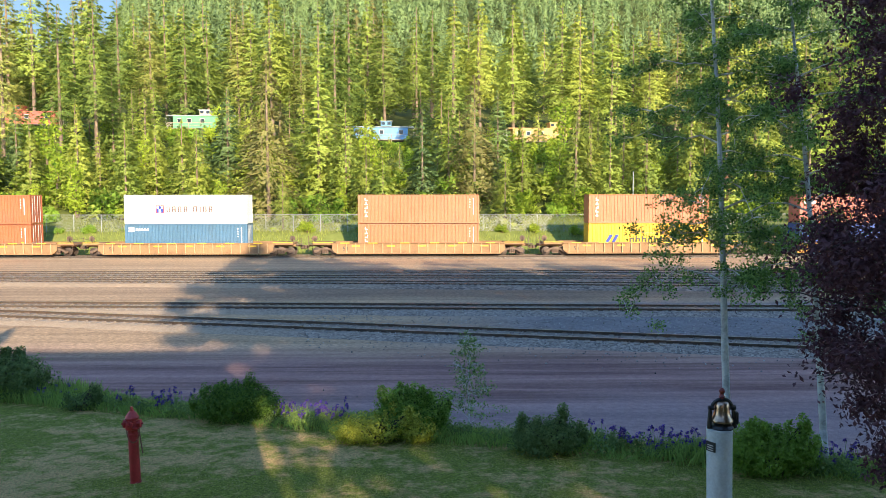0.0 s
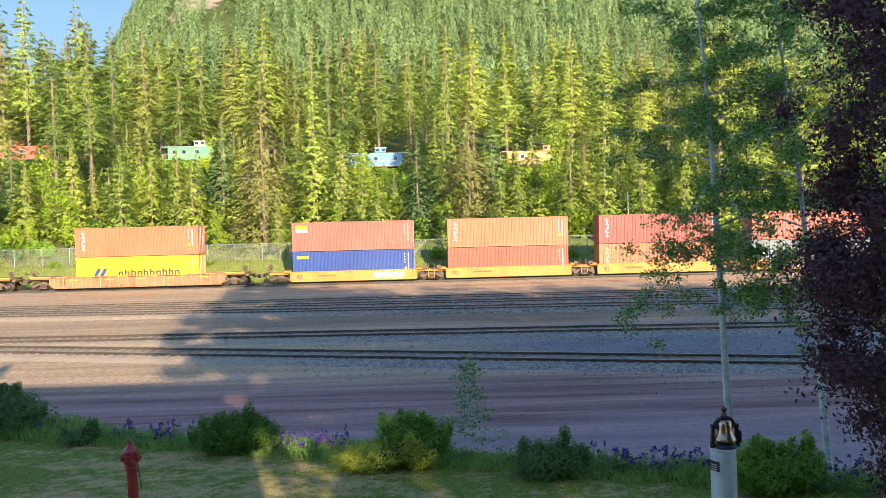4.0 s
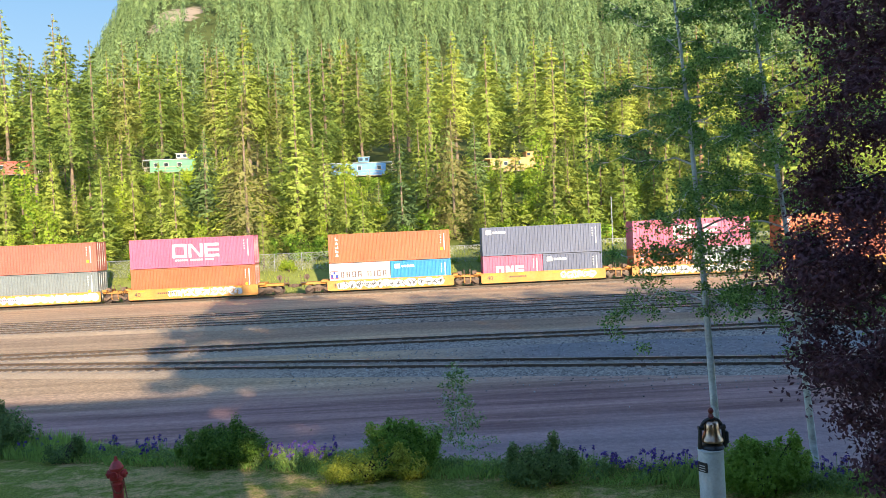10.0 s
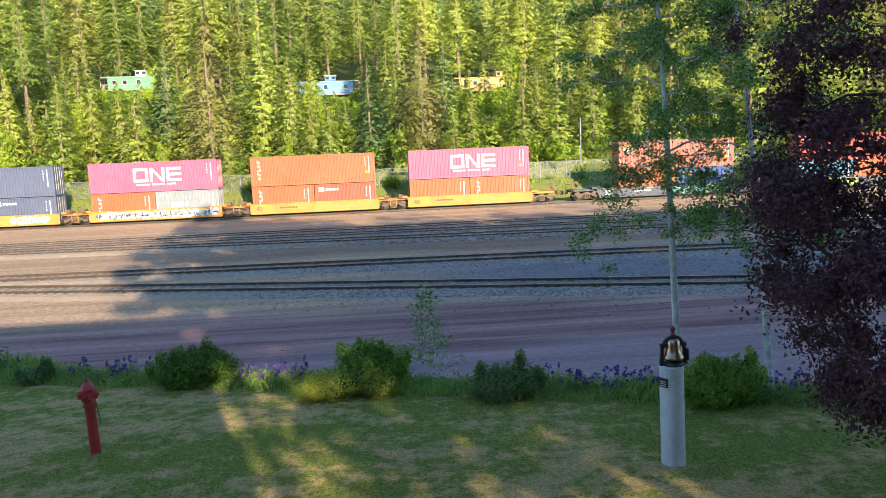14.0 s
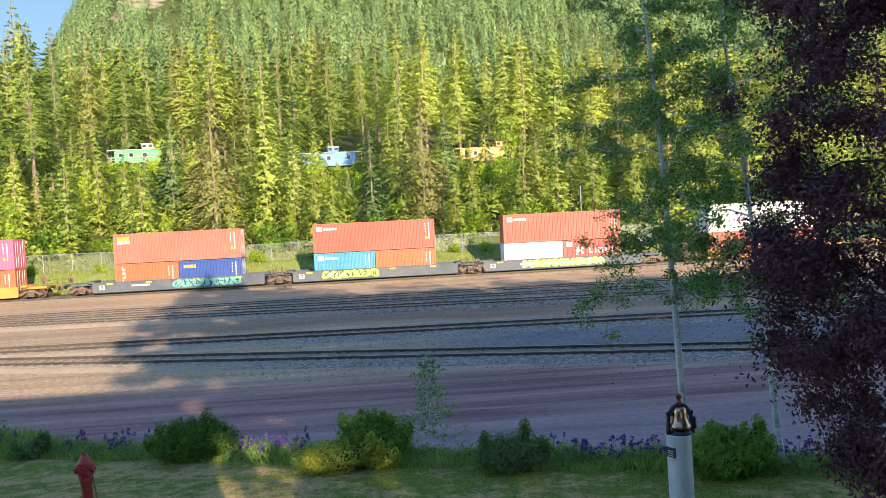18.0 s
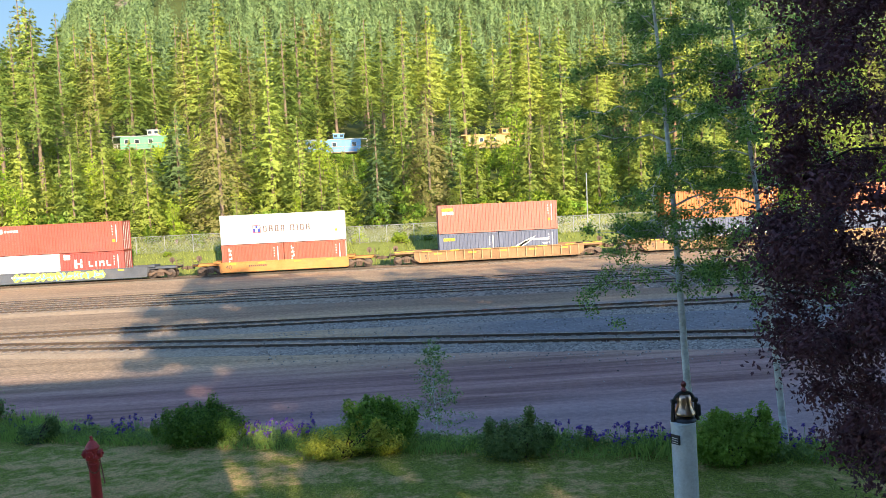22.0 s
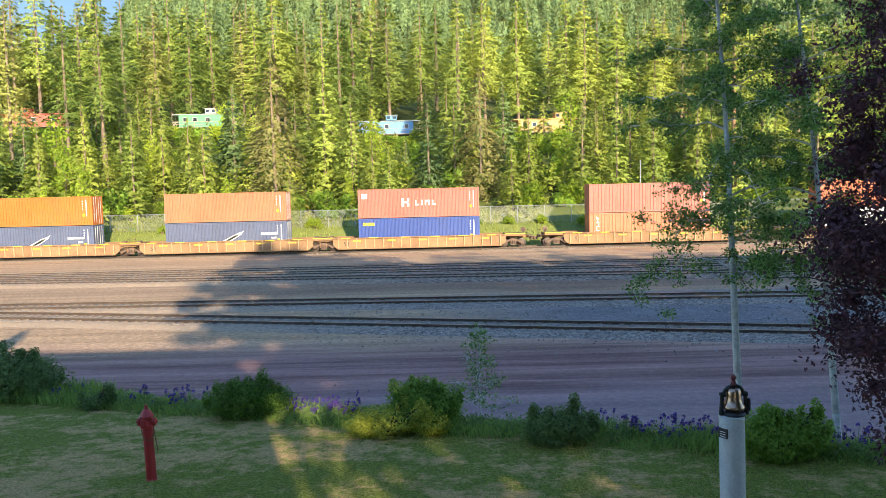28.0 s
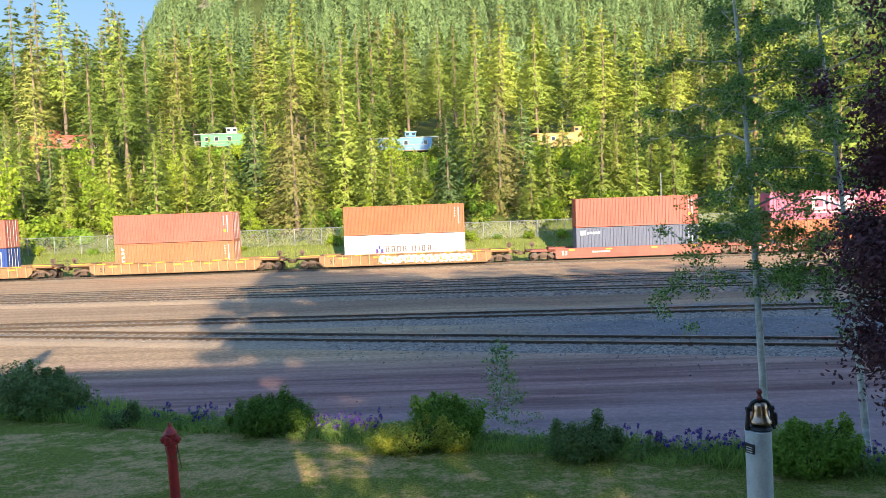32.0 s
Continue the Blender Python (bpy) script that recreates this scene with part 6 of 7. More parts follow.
aspen((5.98, 14.6, 0.2), 13.0, (-0.75, 0.2), 0.085, 81, 42000, 0.30, "slim aspen with pale trunk and shaded green leaves")
aspen((7.6, 14.0, 0.4), 12.0, (-1.05, 0.3), 0.075, 82, 42000, 0.29, "slim aspen behind a leafy bush")
branchy_tree("aspen_sapling", "thin young aspen sapling with sparse leaves", (1.0, 18.6, -0.1), [(0, 0, 0), (0.02, 0, 0.7), (-0.02, 0, 1.4), (0.02, 0, 2.1), (0.0, 0, 2.8)], 0.02,
             [(0.16 + 0.05 * i, i * 2.4, 0.72 - 0.034 * i, 0.8, 0.25) for i in range(16)], 2700, 0.023, M_LEAF_ASPEN, M_ASPEN, 83, 0.8, spread=0.17)


def plum():
    rnd = random.Random(90)
    limbs = []
    for i in range(40):
        t = 0.4 + 0.56 * (i + rnd.random()) / 40
        limbs.append((t, i * 2.4 + rnd.uniform(-0.4, 0.4), rnd.uniform(1.1, 1.9) * (1.15 - 0.55 * abs(t - 0.55)), rnd.uniform(0.2, 0.8), rnd.uniform(0.1, 0.6)))
    x, y = 6.15, 8.0
    root = branchy_tree("purple_plum_tree", "dense dark purple-leaved plum tree in shade", (x, y, lawn_z(x, y)), [(0, 0, 0), (0.05, 0, 1.0), (-0.05, 0.05, 2.0), (0.05, 0, 3.2), (0, 0, 4.6), (0.1, 0, 6.2), (0, 0.1, 8.2)], 0.13, limbs, 9000, 0.034, M_LEAF_PLUM, M_TWIG, 91, 0.5, spread=0.3)
    lumps = []
    for i in range(130):
        r = rnd.uniform(0.28, 0.58)
        az, hz = rnd.uniform(0, 6.28), rnd.uniform(-1, 1)
        q = (0.5 + 0.5 * rnd.random() ** 0.5) * 1.8 * (1 - abs(hz) ** 4 * 0.6)
        lumps.append((q * math.cos(az), q * math.sin(az), 4.75 + hz * 3.2, r, r, r * 0.8))
    for i in range(22):
        r = rnd.uniform(0.3, 0.6)
        az = rnd.uniform(0, 6.28)
        q = rnd.random() ** 0.6 * 1.9
        lumps.append((0.5 + q * math.cos(az), q * math.sin(az), rnd.uniform(4.6, 8.4), r, r, r * 0.8))
    for i in range(11):                  # boughs that reach out over the lawn
        r = rnd.uniform(0.3, 0.5)
        lumps.append((-1.35 + rnd.gauss(0, 0.3), rnd.gauss(0, 0.6), 6.1 + rnd.gauss(0, 0.8), r, r, r * 0.8))
    for i in range(10):                  # low drooping sprays
        r = rnd.uniform(0.2, 0.34)
        lumps.append((-1.5 + rnd.gauss(0, 0.28), rnd.gauss(0, 0.5), 3.1 + rnd.gauss(0, 0.6), r, r, r * 0.9))
    part("crown", leaf_cloud(lumps, 100000, 0.034, rnd, M_LEAF_PLUM, 0.5, "crown", 0.9), None, root)


plum()

# ---------------------------------------------------------------- hydrant and bell on the lawn
M_HYDRANT = surface("red_hydrant_paint", (0.47, 0.035, 0.035), rough=0.4, scale=6, vary=0.2, fine=40, dirt=(0.18, 0.03, 0.02), dirt_amount=0.5)
M_CHAIN = surface("rusty_chain", (0.30, 0.10, 0.06), rough=0.7, metal=0.2, scale=20)
M_POST = surface("pale_blue_grey_post_paint", (0.50, 0.55, 0.58), rough=0.55, scale=3, vary=0.08, fine=25, dirt=(0.62, 0.63, 0.62), dirt_amount=0.5)
M_BRASS = surface("tarnished_brass", (0.46, 0.33, 0.24), rough=0.3, metal=1.0, scale=5, vary=0.25, fine=30, bump=0.04, dirt=(0.20, 0.13, 0.08), dirt_amount=0.5)
M_KNOB = surface("dark_red_knob_paint", (0.16, 0.02, 0.02), rough=0.35, scale=8, vary=0.3)
M_IRON = surface("black_cast_iron", (0.02, 0.02, 0.022), rough=0.4, scale=8, vary=0.3)


def hydrant(x, y):
    root = new("fire_hydrant")
    root.matrix_basis = Matrix.Translation((x, y, lawn_z(x, y) - 0.03)) @ pose(0, 0, 0, 0, -1.5, 0)
    root.scale = (0.8, 0.8, 0.98)
    tagged(root, "tall dark red fire hydrant standing on the lawn", "fire hydrant")
    part("barrel", lathe(bmesh.new(), [(0.125, 0.0), (0.125, 0.04), (0.112, 0.05), (0.108, 0.9), (0.118, 0.91), (0.118, 0.93), (0.108, 0.94), (0.108, 1.0)], 28), M_HYDRANT, root, smooth_faces=False)
    part("head", lathe(bmesh.new(), [(0.13, 1.0), (0.15, 1.01), (0.15, 1.045), (0.125, 1.06), (0.115, 1.10), (0.115, 1.16), (0.14, 1.175), (0.14, 1.20)], 28), M_HYDRANT, root)
    part("bonnet", lathe(bmesh.new(), [(0.145, 1.20), (0.15, 1.215), (0.135, 1.235), (0.115, 1.27), (0.08, 1.31), (0.045, 1.335), (0.04, 1.36)], 28), M_HYDRANT, root)
    part("operating_nut", lathe(bmesh.new(), [(0.032, 1.36), (0.030, 1.41), (0.02, 1.415)], 5), M_HYDRANT, root)
    for az in (180, 0, 270):
        m = pose(0, 0, 1.1) @ pose(0, 0, 0, 0, 0, az) @ pose(0, 0, 0, 0, 90, 0)
        nz = part("nozzle", lathe(bmesh.new(), [(0.06, 0.1), (0.06, 0.14), (0.075, 0.145), (0.075, 0.19), (0.04, 0.2)], 16, m), M_HYDRANT, root)
        part("cap_nut", lathe(bmesh.new(), [(0.02, 0.2), (0.02, 0.235)], 5, m), M_HYDRANT, nz)
    bm = bmesh.new()
    for i in range(26):
        a = i / 25
        ang = -2.6 + 2.9 * a
        r = 0.125 + 0.03 * math.sin(a * math.pi)
        z = 1.03 - 0.24 * math.sin(a * math.pi)
        m = Matrix.Translation((r * math.cos(ang), r * math.sin(ang), z)) @ pose(0, 0, 0, 90 * (i % 2), 30, math.degrees(ang))
        bmesh.ops.create_cone(bm, cap_ends=True, segments=6, radius1=0.012, radius2=0.012, depth=0.03, matrix=m)
    part("chain", bm, M_CHAIN, root)
    bm = bmesh.new()
    for i in range(14):
        bmesh.ops.create_cone(bm, cap_ends=True, segments=6, radius1=0.012, radius2=0.012, depth=0.035, matrix=Matrix.Translation((0.16 + 0.004 * i, -0.06, 1.0 - 0.032 * i)) @ pose(0, 0, 0, 90 * (i % 2), 10, 0))
    part("chain", bm, M_CHAIN, root)


hydrant(-5.16, 13.2)


def bell_post(x, y):
    root = new("bell_post")
    z0 = lawn_z(x, y) - 0.04
    root.matrix_basis = Matrix.Translation((x, y, z0)) @ pose(0, 0, 0, 0, -1.2, 0)
    tagged(root, "pale blue-grey steel pipe post standing on the lawn", "post")
    part("pipe", lathe(bmesh.new(), [(0.178, 0.0), (0.178, 1.36), (0.18, 1.37), (0.18, 1.385), (0.178, 1.39), (0.178, 1.54), (0.172, 1.55)], 40), M_POST, root)
    part("top_plate", lathe(bmesh.new(), [(0.176, 1.552), (0.185, 1.555), (0.185, 1.575), (0.17, 1.58)], 40), M_POST, root)
    plq = part("plaque", boxes((-0.19, -0.185 + 0.02, -0.075, 0.075, 1.27, 1.41)), M_IRON, root, "small dark plaque", m=pose(0, 0, 0, 0, 0, 28))
    for i in range(3):
        part("plaque_line", boxes((-0.194, -0.188, -0.05, 0.05, 1.29 + 0.033 * i, 1.30 + 0.033 * i)), M_MARK_W, plq)
    bell = new("locomotive_bell")
    bell.matrix_basis = Matrix.Translation((x, y, z0 + 1.58)) @ pose(0, 0, 0, 0, -1.2, 0)
    tagged(bell, "tarnished brass bell in a black iron yoke on the post", "bell")
    outer = [(0.155, 0.10), (0.158, 0.115), (0.15, 0.14), (0.128, 0.18), (0.112, 0.23), (0.105, 0.29), (0.10, 0.35), (0.085, 0.385), (0.05, 0.40)]
    part("bell_body", lathe(bmesh.new(), outer, 36), M_BRASS, bell, smooth_faces=True)
    bm = bmesh.new()
    rings = []
    for i in range(13):                  # one bent round bar over the bell
        ang = math.pi * i / 12
        ex, ez = math.cos(ang), math.sin(ang)
        rings.append([bm.verts.new(((0.145 + 0.026 * math.cos(q)) * ex, 0.026 * math.sin(q), 0.30 + (0.125 + 0.026 * math.cos(q)) * ez)) for q in (6.2832 * j / 8 for j in range(8))])
    for r0_, r1_ in zip(rings, rings[1:]):
        for j in range(8):
            bm.faces.new((r0_[j], r0_[(j + 1) % 8], r1_[(j + 1) % 8], r1_[j]))
    bm.faces.new(rings[0])
    bm.faces.new(list(reversed(rings[-1])))
    part("yoke", bm, M_IRON, bell)
    for s in (-1, 1):
        bm = bmesh.new()
        tube(bm, (s * 0.12, 0, 0.30), (s * 0.195, 0, 0.30), 0.036, seg=10)
        tube(bm, (s * 0.185, 0, 0.0), (s * 0.165, 0, 0.31), 0.036, 0.026, seg=8)
        part("bearing_arm", bm, M_IRON, bell)
    part("base", lathe(bmesh.new(), [(0.16, 0.0), (0.165, 0.02), (0.14, 0.05), (0.10, 0.07), (0.06, 0.1)], 24), M_IRON, bell)
    part("crank_arm", boxes((0.19, 0.235, -0.05, 0.03, 0.05, 0.24), bevel=0.02), M_IRON, bell)
    part("finial", lathe(bmesh.new(), [(0.02, 0.42), (0.045, 0.46), (0.025, 0.50), (0.042, 0.535), (0.04, 0.56), (0.015, 0.59)], 12), M_KNOB, bell, "dark red knob")


bell_post(4.24, 10.7)

# ---------------------------------------------------------------- fence, pole, cabooses
M_GALV = surface("galvanised_steel", (0.42, 0.43, 0.43), rough=0.5, metal=0.5, scale=2, vary=0.15)


def fence():
    root = new("chain_link_fence")
    tagged(root, "grey chain-link fence along the foot of the wooded slope", "fence", kind="structure")
    y = 85.6
    post = to_mesh("post", tube(bmesh.new(), (0, 0, -0.3), (0, 0, 1.95), 0.035, seg=6), M_GALV)
    xs = [-70 + 3.05 * i for i in range(46)]
    for x in xs:
        part("post", post, None, root, m=Matrix.Translation((x, y, ter(x, y))))
    bm = bmesh.new()
    tube(bm, (xs[0], y, ter(0, y) + 1.92), (xs[-1], y, ter(0, y) + 1.92), 0.025, seg=5)
    part("top_rail", bm, M_GALV, root)
    verts, faces = [], []
    z0, z1 = ter(0, y) + 0.05, ter(0, y) + 1.9
    step, w = 0.16, 0.007
    x = xs[0]
    while x < xs[-1]:
        for sg in (-1, 1):
            dx = sg * (z1 - z0)
            i = len(verts)
            verts += [(x, y, z0), (x + 2 * w, y, z0), (x + dx + 2 * w, y, z1), (x + dx, y, z1)]
            faces.append((i, i + 1, i + 2, i + 3))
        x += step
    part("wire_mesh", raw_mesh("wire_mesh", verts, faces, M_GALV), None, root)


fence()


def yard_pole(x, y, h):
    root = new("utility_pole")
    root.matrix_basis = Matrix.Translation((x, y, ter(x, y)))
    tagged(root, "thin grey steel pole by the fence", "pole")
    part("shaft", tube(bmesh.new(), (0, 0, -0.2), (0, 0, h), 0.07, 0.05, 8), M_GALV, root)
    part("cap", lathe(bmesh.new(), [(0.06, h), (0.09, h + 0.02), (0.05, h + 0.12)], 8), M_GALV, root)


yard_pole(23.4, 86.4, 6.5)

CAB_PAINT = {
    "red": surface("faded_red_wood_paint", (0.50, 0.13, 0.09), rough=0.7, scale=1.5, vary=0.12),
    "green": surface("mint_green_wood_paint", (0.13, 0.38, 0.19), rough=0.7, scale=1.5, vary=0.12),
    "blue": surface("light_blue_wood_paint", (0.15, 0.33, 0.55), rough=0.7, scale=1.5, vary=0.12),
    "yellow": surface("golden_yellow_wood_paint", (0.58, 0.36, 0.13), rough=0.7, scale=1.5, vary=0.12),
}
M_ROOF = surface("pale_roof_paint", (0.34, 0.38, 0.36), rough=0.6, scale=1, vary=0.15)
M_GLASS = surface("dark_window_glass", (0.03, 0.04, 0.05), rough=0.1, scale=2, vary=0.2, bump=0)
M_DECK = surface("weathered_deck_wood", (0.34, 0.27, 0.20), rough=0.85, scale=2, vary=0.25, fine=18)
M_TRIM = surface("cream_trim_paint", (0.62, 0.58, 0.48), rough=0.7, scale=3, vary=0.1)


def caboose(x, y, color, turn):
    root = new("caboose_cabin")
    z = ter(x, y) + 0.1
    root.matrix_basis = Matrix.Translation((x, y, z)) @ pose(0, 0, 0, 0, 0, turn)
    tagged(root, f"{color} railway caboose cabin with cupola among the trees", "caboose", "caboose cabins on the hillside")
    paint = CAB_PAINT[color]
    part("body", boxes((-5.2, 5.2, -1.45, 1.45, 1.0, 3.3), bevel=0.04), paint, root)
    part("roof", boxes((-6.4, 6.4, -1.6, 1.6, 3.3, 3.45), (-6.2, 6.2, -1.0, 1.0, 3.45, 3.55), bevel=0.04), M_ROOF if color in ("green", "blue") else paint, root)
    k = {"red": -1.8, "green": 0.7, "blue": 1.1, "yellow": 2.9}[color]
    cup = part("cupola", boxes((k - 1.0, k + 1.0, -1.35, 1.35, 3.55, 4.45), bevel=0.04), M_TRIM if color == "green" else paint, root)
    part("cupola_roof", boxes((k - 1.2, k + 1.2, -1.5, 1.5, 4.45, 4.55)), M_ROOF if color in ("green", "blue") else paint, cup)
    for wx in (k - 0.55, k + 0.55):
        part("cupola_window", boxes((wx - 0.32, wx + 0.32, -1.37, -1.34, 3.8, 4.3)), M_GLASS, cup)
    for wx in (-4.0, -2.2, 0.2, 3.9):
        w = part("window", boxes((wx - 0.42, wx + 0.42, -1.475, -1.44, 2.0, 2.85)), M_TRIM, root)
        part("pane", boxes((wx - 0.34, wx + 0.34, -1.485, -1.476, 2.08, 2.77)), M_GLASS, w)
    part("underframe", boxes((-6.5, 6.5, -1.35, 1.35, 0.7, 1.0)), M_TRUCK, root)
    for s in (-1, 1):
        part("platform", boxes((min(s * 5.2, s * 6.5), max(s * 5.2, s * 6.5), -1.45, 1.45, 0.95, 1.06)), M_DECK, root)
        bm = bmesh.new()
        for yy in (-1.4, -0.5, 0.5, 1.4):
            tube(bm, (s * 6.45, yy, 1.05), (s * 6.45, yy, 3.3 if abs(yy) > 1 else 2.0), 0.035, seg=5)
        tube(bm, (s * 6.45, -1.4, 2.0), (s * 6.45, 1.4, 2.0), 0.03, seg=5)
        tube(bm, (s * 5.3, -1.42, 1.95), (s * 6.45, -1.42, 1.95), 0.03, seg=5)
        part("railing", bm, M_TRIM, root)
        add_truck(root, s * 4.2)
    # deck on posts at the downhill side
    bm = boxes((-5.6, 6.0, -4.2, -1.6, 0.72, 0.86))
    part("deck", bm, M_DECK, root)
    for px_ in (-5.4, -1.7, 2.0, 5.8):
        part("deck_post", boxes((px_ - 0.09, px_ + 0.09, -4.15, -3.97, -2.2, 0.72)), M_DECK, root)
        part("rail_post", boxes((px_ - 0.05, px_ + 0.05, -4.18, -4.08, 0.86, 1.85)), M_DECK, root)
    part("handrail", boxes((-5.6, 6.0, -4.2, -4.08, 1.8, 1.88), (-5.6, 6.0, -4.17, -4.11, 1.3, 1.36)), M_DECK, root)


for cx, cy, cc in CABOOSES:
    caboose(cx, cy, cc, 4)

# lime-green broadleaf shrubs on the slope
PROTO_SHRUB = []
for i, (mat, lb) in enumerate(((M_LEAF_LIME, "lime-green sunlit broadleaf shrub on the slope"), (M_LEAF_GREEN, "green broadleaf shrub at the foot of the slope"), (M_LEAF_LIME, "tall lime-green young broadleaf tree"))):
    rnd = random.Random(130 + i)
    root = new("slope_shrub")
    tagged(root, lb, "bush", "shrubs on the hillside")
    if i < 2:
        lumps = [(rnd.uniform(-1.3, 1.3), rnd.uniform(-1, 1), rnd.uniform(0.6, 1.7), rnd.uniform(0.6, 1.1), rnd.uniform(0.6, 1.0), rnd.uniform(0.5, 0.9)) for _ in range(7)]
    else:
        lumps = [(rnd.uniform(-0.8, 0.8), rnd.uniform(-0.8, 0.8), 1.2 + 0.62 * k, rnd.uniform(0.7, 1.2) * (1.25 - k * 0.09), 0.9, rnd.uniform(0.6, 0.9)) for k in range(9)]
    part("leaves", leaf_cloud(lumps, 950, 0.17, rnd, mat, 0.7, shell=0.5), None, root)
    part("woody_base", stems(lumps, (0, 0, 0), rnd, 12, M_BARK, 0.04), None, root)
    PROTO_SHRUB.append(root)
S_USED = set()


def shrub(kind, x, y, s, turn):
    root = PROTO_SHRUB[kind]
    m = Matrix.Translation((x, y, ter(x, y) - 0.1)) @ pose(0, 0, 0, 0, 0, turn)
    ob = root
    if kind in S_USED:
        ob = copy_thing(root, m)
    else:
        ob.matrix_basis = m
        S_USED.add(kind)
    ob.scale = (s, s, s)


def shrubs():
    rnd = random.Random(140)
    for x, y, s, k in ((-44.5, 90, 1.0, 1), (-48.5, 90, 1.5, 0), (-54.5, 92, 1.6, 2), (-24.2, 90, 0.75, 2), (17.0, 100, 1.2, 2), (15.2, 104, 1.3, 0), (19.0, 108, 1.4, 0), (13.0, 110, 1.2, 2), (-8.5, 108, 1.3, 2), (-5.2, 110, 1.1, 0), (-42.0, 92, 1.05, 2), (-46.3, 96, 1.2, 2),
                       (-30.0, 106, 1.2, 0), (-38.0, 104, 1.1, 2), (22.0, 94, 0.8, 0), (20.4, 132, 0.8, 0), (24.0, 134, 0.9, 0), (17.5, 128, 1.2, 0), (21.5, 122, 1.6, 2), (16.0, 93, 0.9, 1), (11.2, 94, 0.7, 1), (-12.2, 90, 0.8, 1), (-51.0, 104, 1.4, 2), (-58.0, 97, 1.3, 0)):
        shrub(k, x, y, s, rnd.uniform(0, 360))
    for cx, cy, _ in CABOOSES:
        for k in range(7):
            x, y = cx - 6.0 + 2.0 * k + rnd.uniform(-0.6, 0.6), cy - rnd.uniform(5.2, 7.5)
            shrub(rnd.choice((0, 1, 1)), x, y, max(0.5, (ter(cx, cy) + rnd.uniform(0.7, 1.5) - ter(x, y)) / 2.5), rnd.uniform(0, 360))
    shrub(2, -37.0, 136.5, 1.1, 40)
    for i in range(26):                                      # weeds and low bushes along the foot of the fence
        y = rnd.uniform(84.6, 86.4)
        shrub(rnd.choice((0, 0, 1)), -46 + 3.9 * i + rnd.uniform(-1.6, 1.6), y, rnd.uniform(0.22, 0.6), rnd.uniform(0, 360))
    for i in range(40):
        y = rnd.uniform(88, 140)
        shrub(rnd.choice((0, 1, 1, 2)), y * rnd.uniform(-0.62, 0.72), y, rnd.uniform(0.5, 1.2), rnd.uniform(0, 360))


shrubs()

# ---------------------------------------------------------------- behind the camera, unseen: the lodge, tall conifers and added low spruces that shade lawn and yard
M_LOG = surface("brown_lodge_siding", (0.22, 0.13, 0.08), rough=0.8, scale=1, vary=0.2, fine=10)
M_SHINGLE = surface("brown_roof_shingle", (0.12, 0.09, 0.07), rough=0.9, scale=1, vary=0.3, fine=8)


def lodge():
    root = new("lodge")
    tagged(root, "brown timber lodge behind the lawn", "building")
    x0, x1, y0, y1, eave, ridge = -30.0, 2.4, -13.0, -2.0, 8.4, 13.1
    part("walls", boxes((x0 + 0.6, x1 - 0.6, y0, y1, 0.0, eave)), M_LOG, root)
    bm = bmesh.new()
    ym = (y0 + y1) / 2
    prof = [(y0 - 0.8, eave - 0.3), (ym, ridge), (y1 + 0.8, eave - 0.3), (y1 + 0.8, eave - 0.55), (ym, ridge - 0.25), (y0 - 0.8, eave - 0.55)]
    a = [bm.verts.new((x0, y, z)) for y, z in prof]
    b = [bm.verts.new((x1, y, z)) for y, z in prof]
    for i in range(6):
        j = (i + 1) % 6
        bm.faces.new((a[i], a[j], b[j], b[i]))
    for r in (a, b):
        bm.faces.new((r[0], r[1], r[4], r[5]))
        bm.faces.new((r[1], r[2], r[3], r[4]))
    part("roof", bm, M_SHINGLE, root)
    part("chimney", boxes((-7.0, -6.3, ym - 0.5, ym + 0.5, ridge - 0.6, ridge + 1.1), (-6.75, -6.35, ym - 0.2, ym + 0.2, ridge + 1.1, ridge + 1.8), bevel=0.03), M_SHINGLE, root)
    for gx in (x0 + 0.7, x1 - 0.7):
        bm = bmesh.new()
        bm.faces.new([bm.verts.new((gx, y, z)) for y, z in ((y0, eave - 0.01), (y1, eave - 0.01), (ym, ridge - 0.3))])
        part("gable", bm, M_LOG, root)


lodge()
M_SHADE_NEEDLE = M_NEEDLE_BLUE
shade_rnd = random.Random(77)


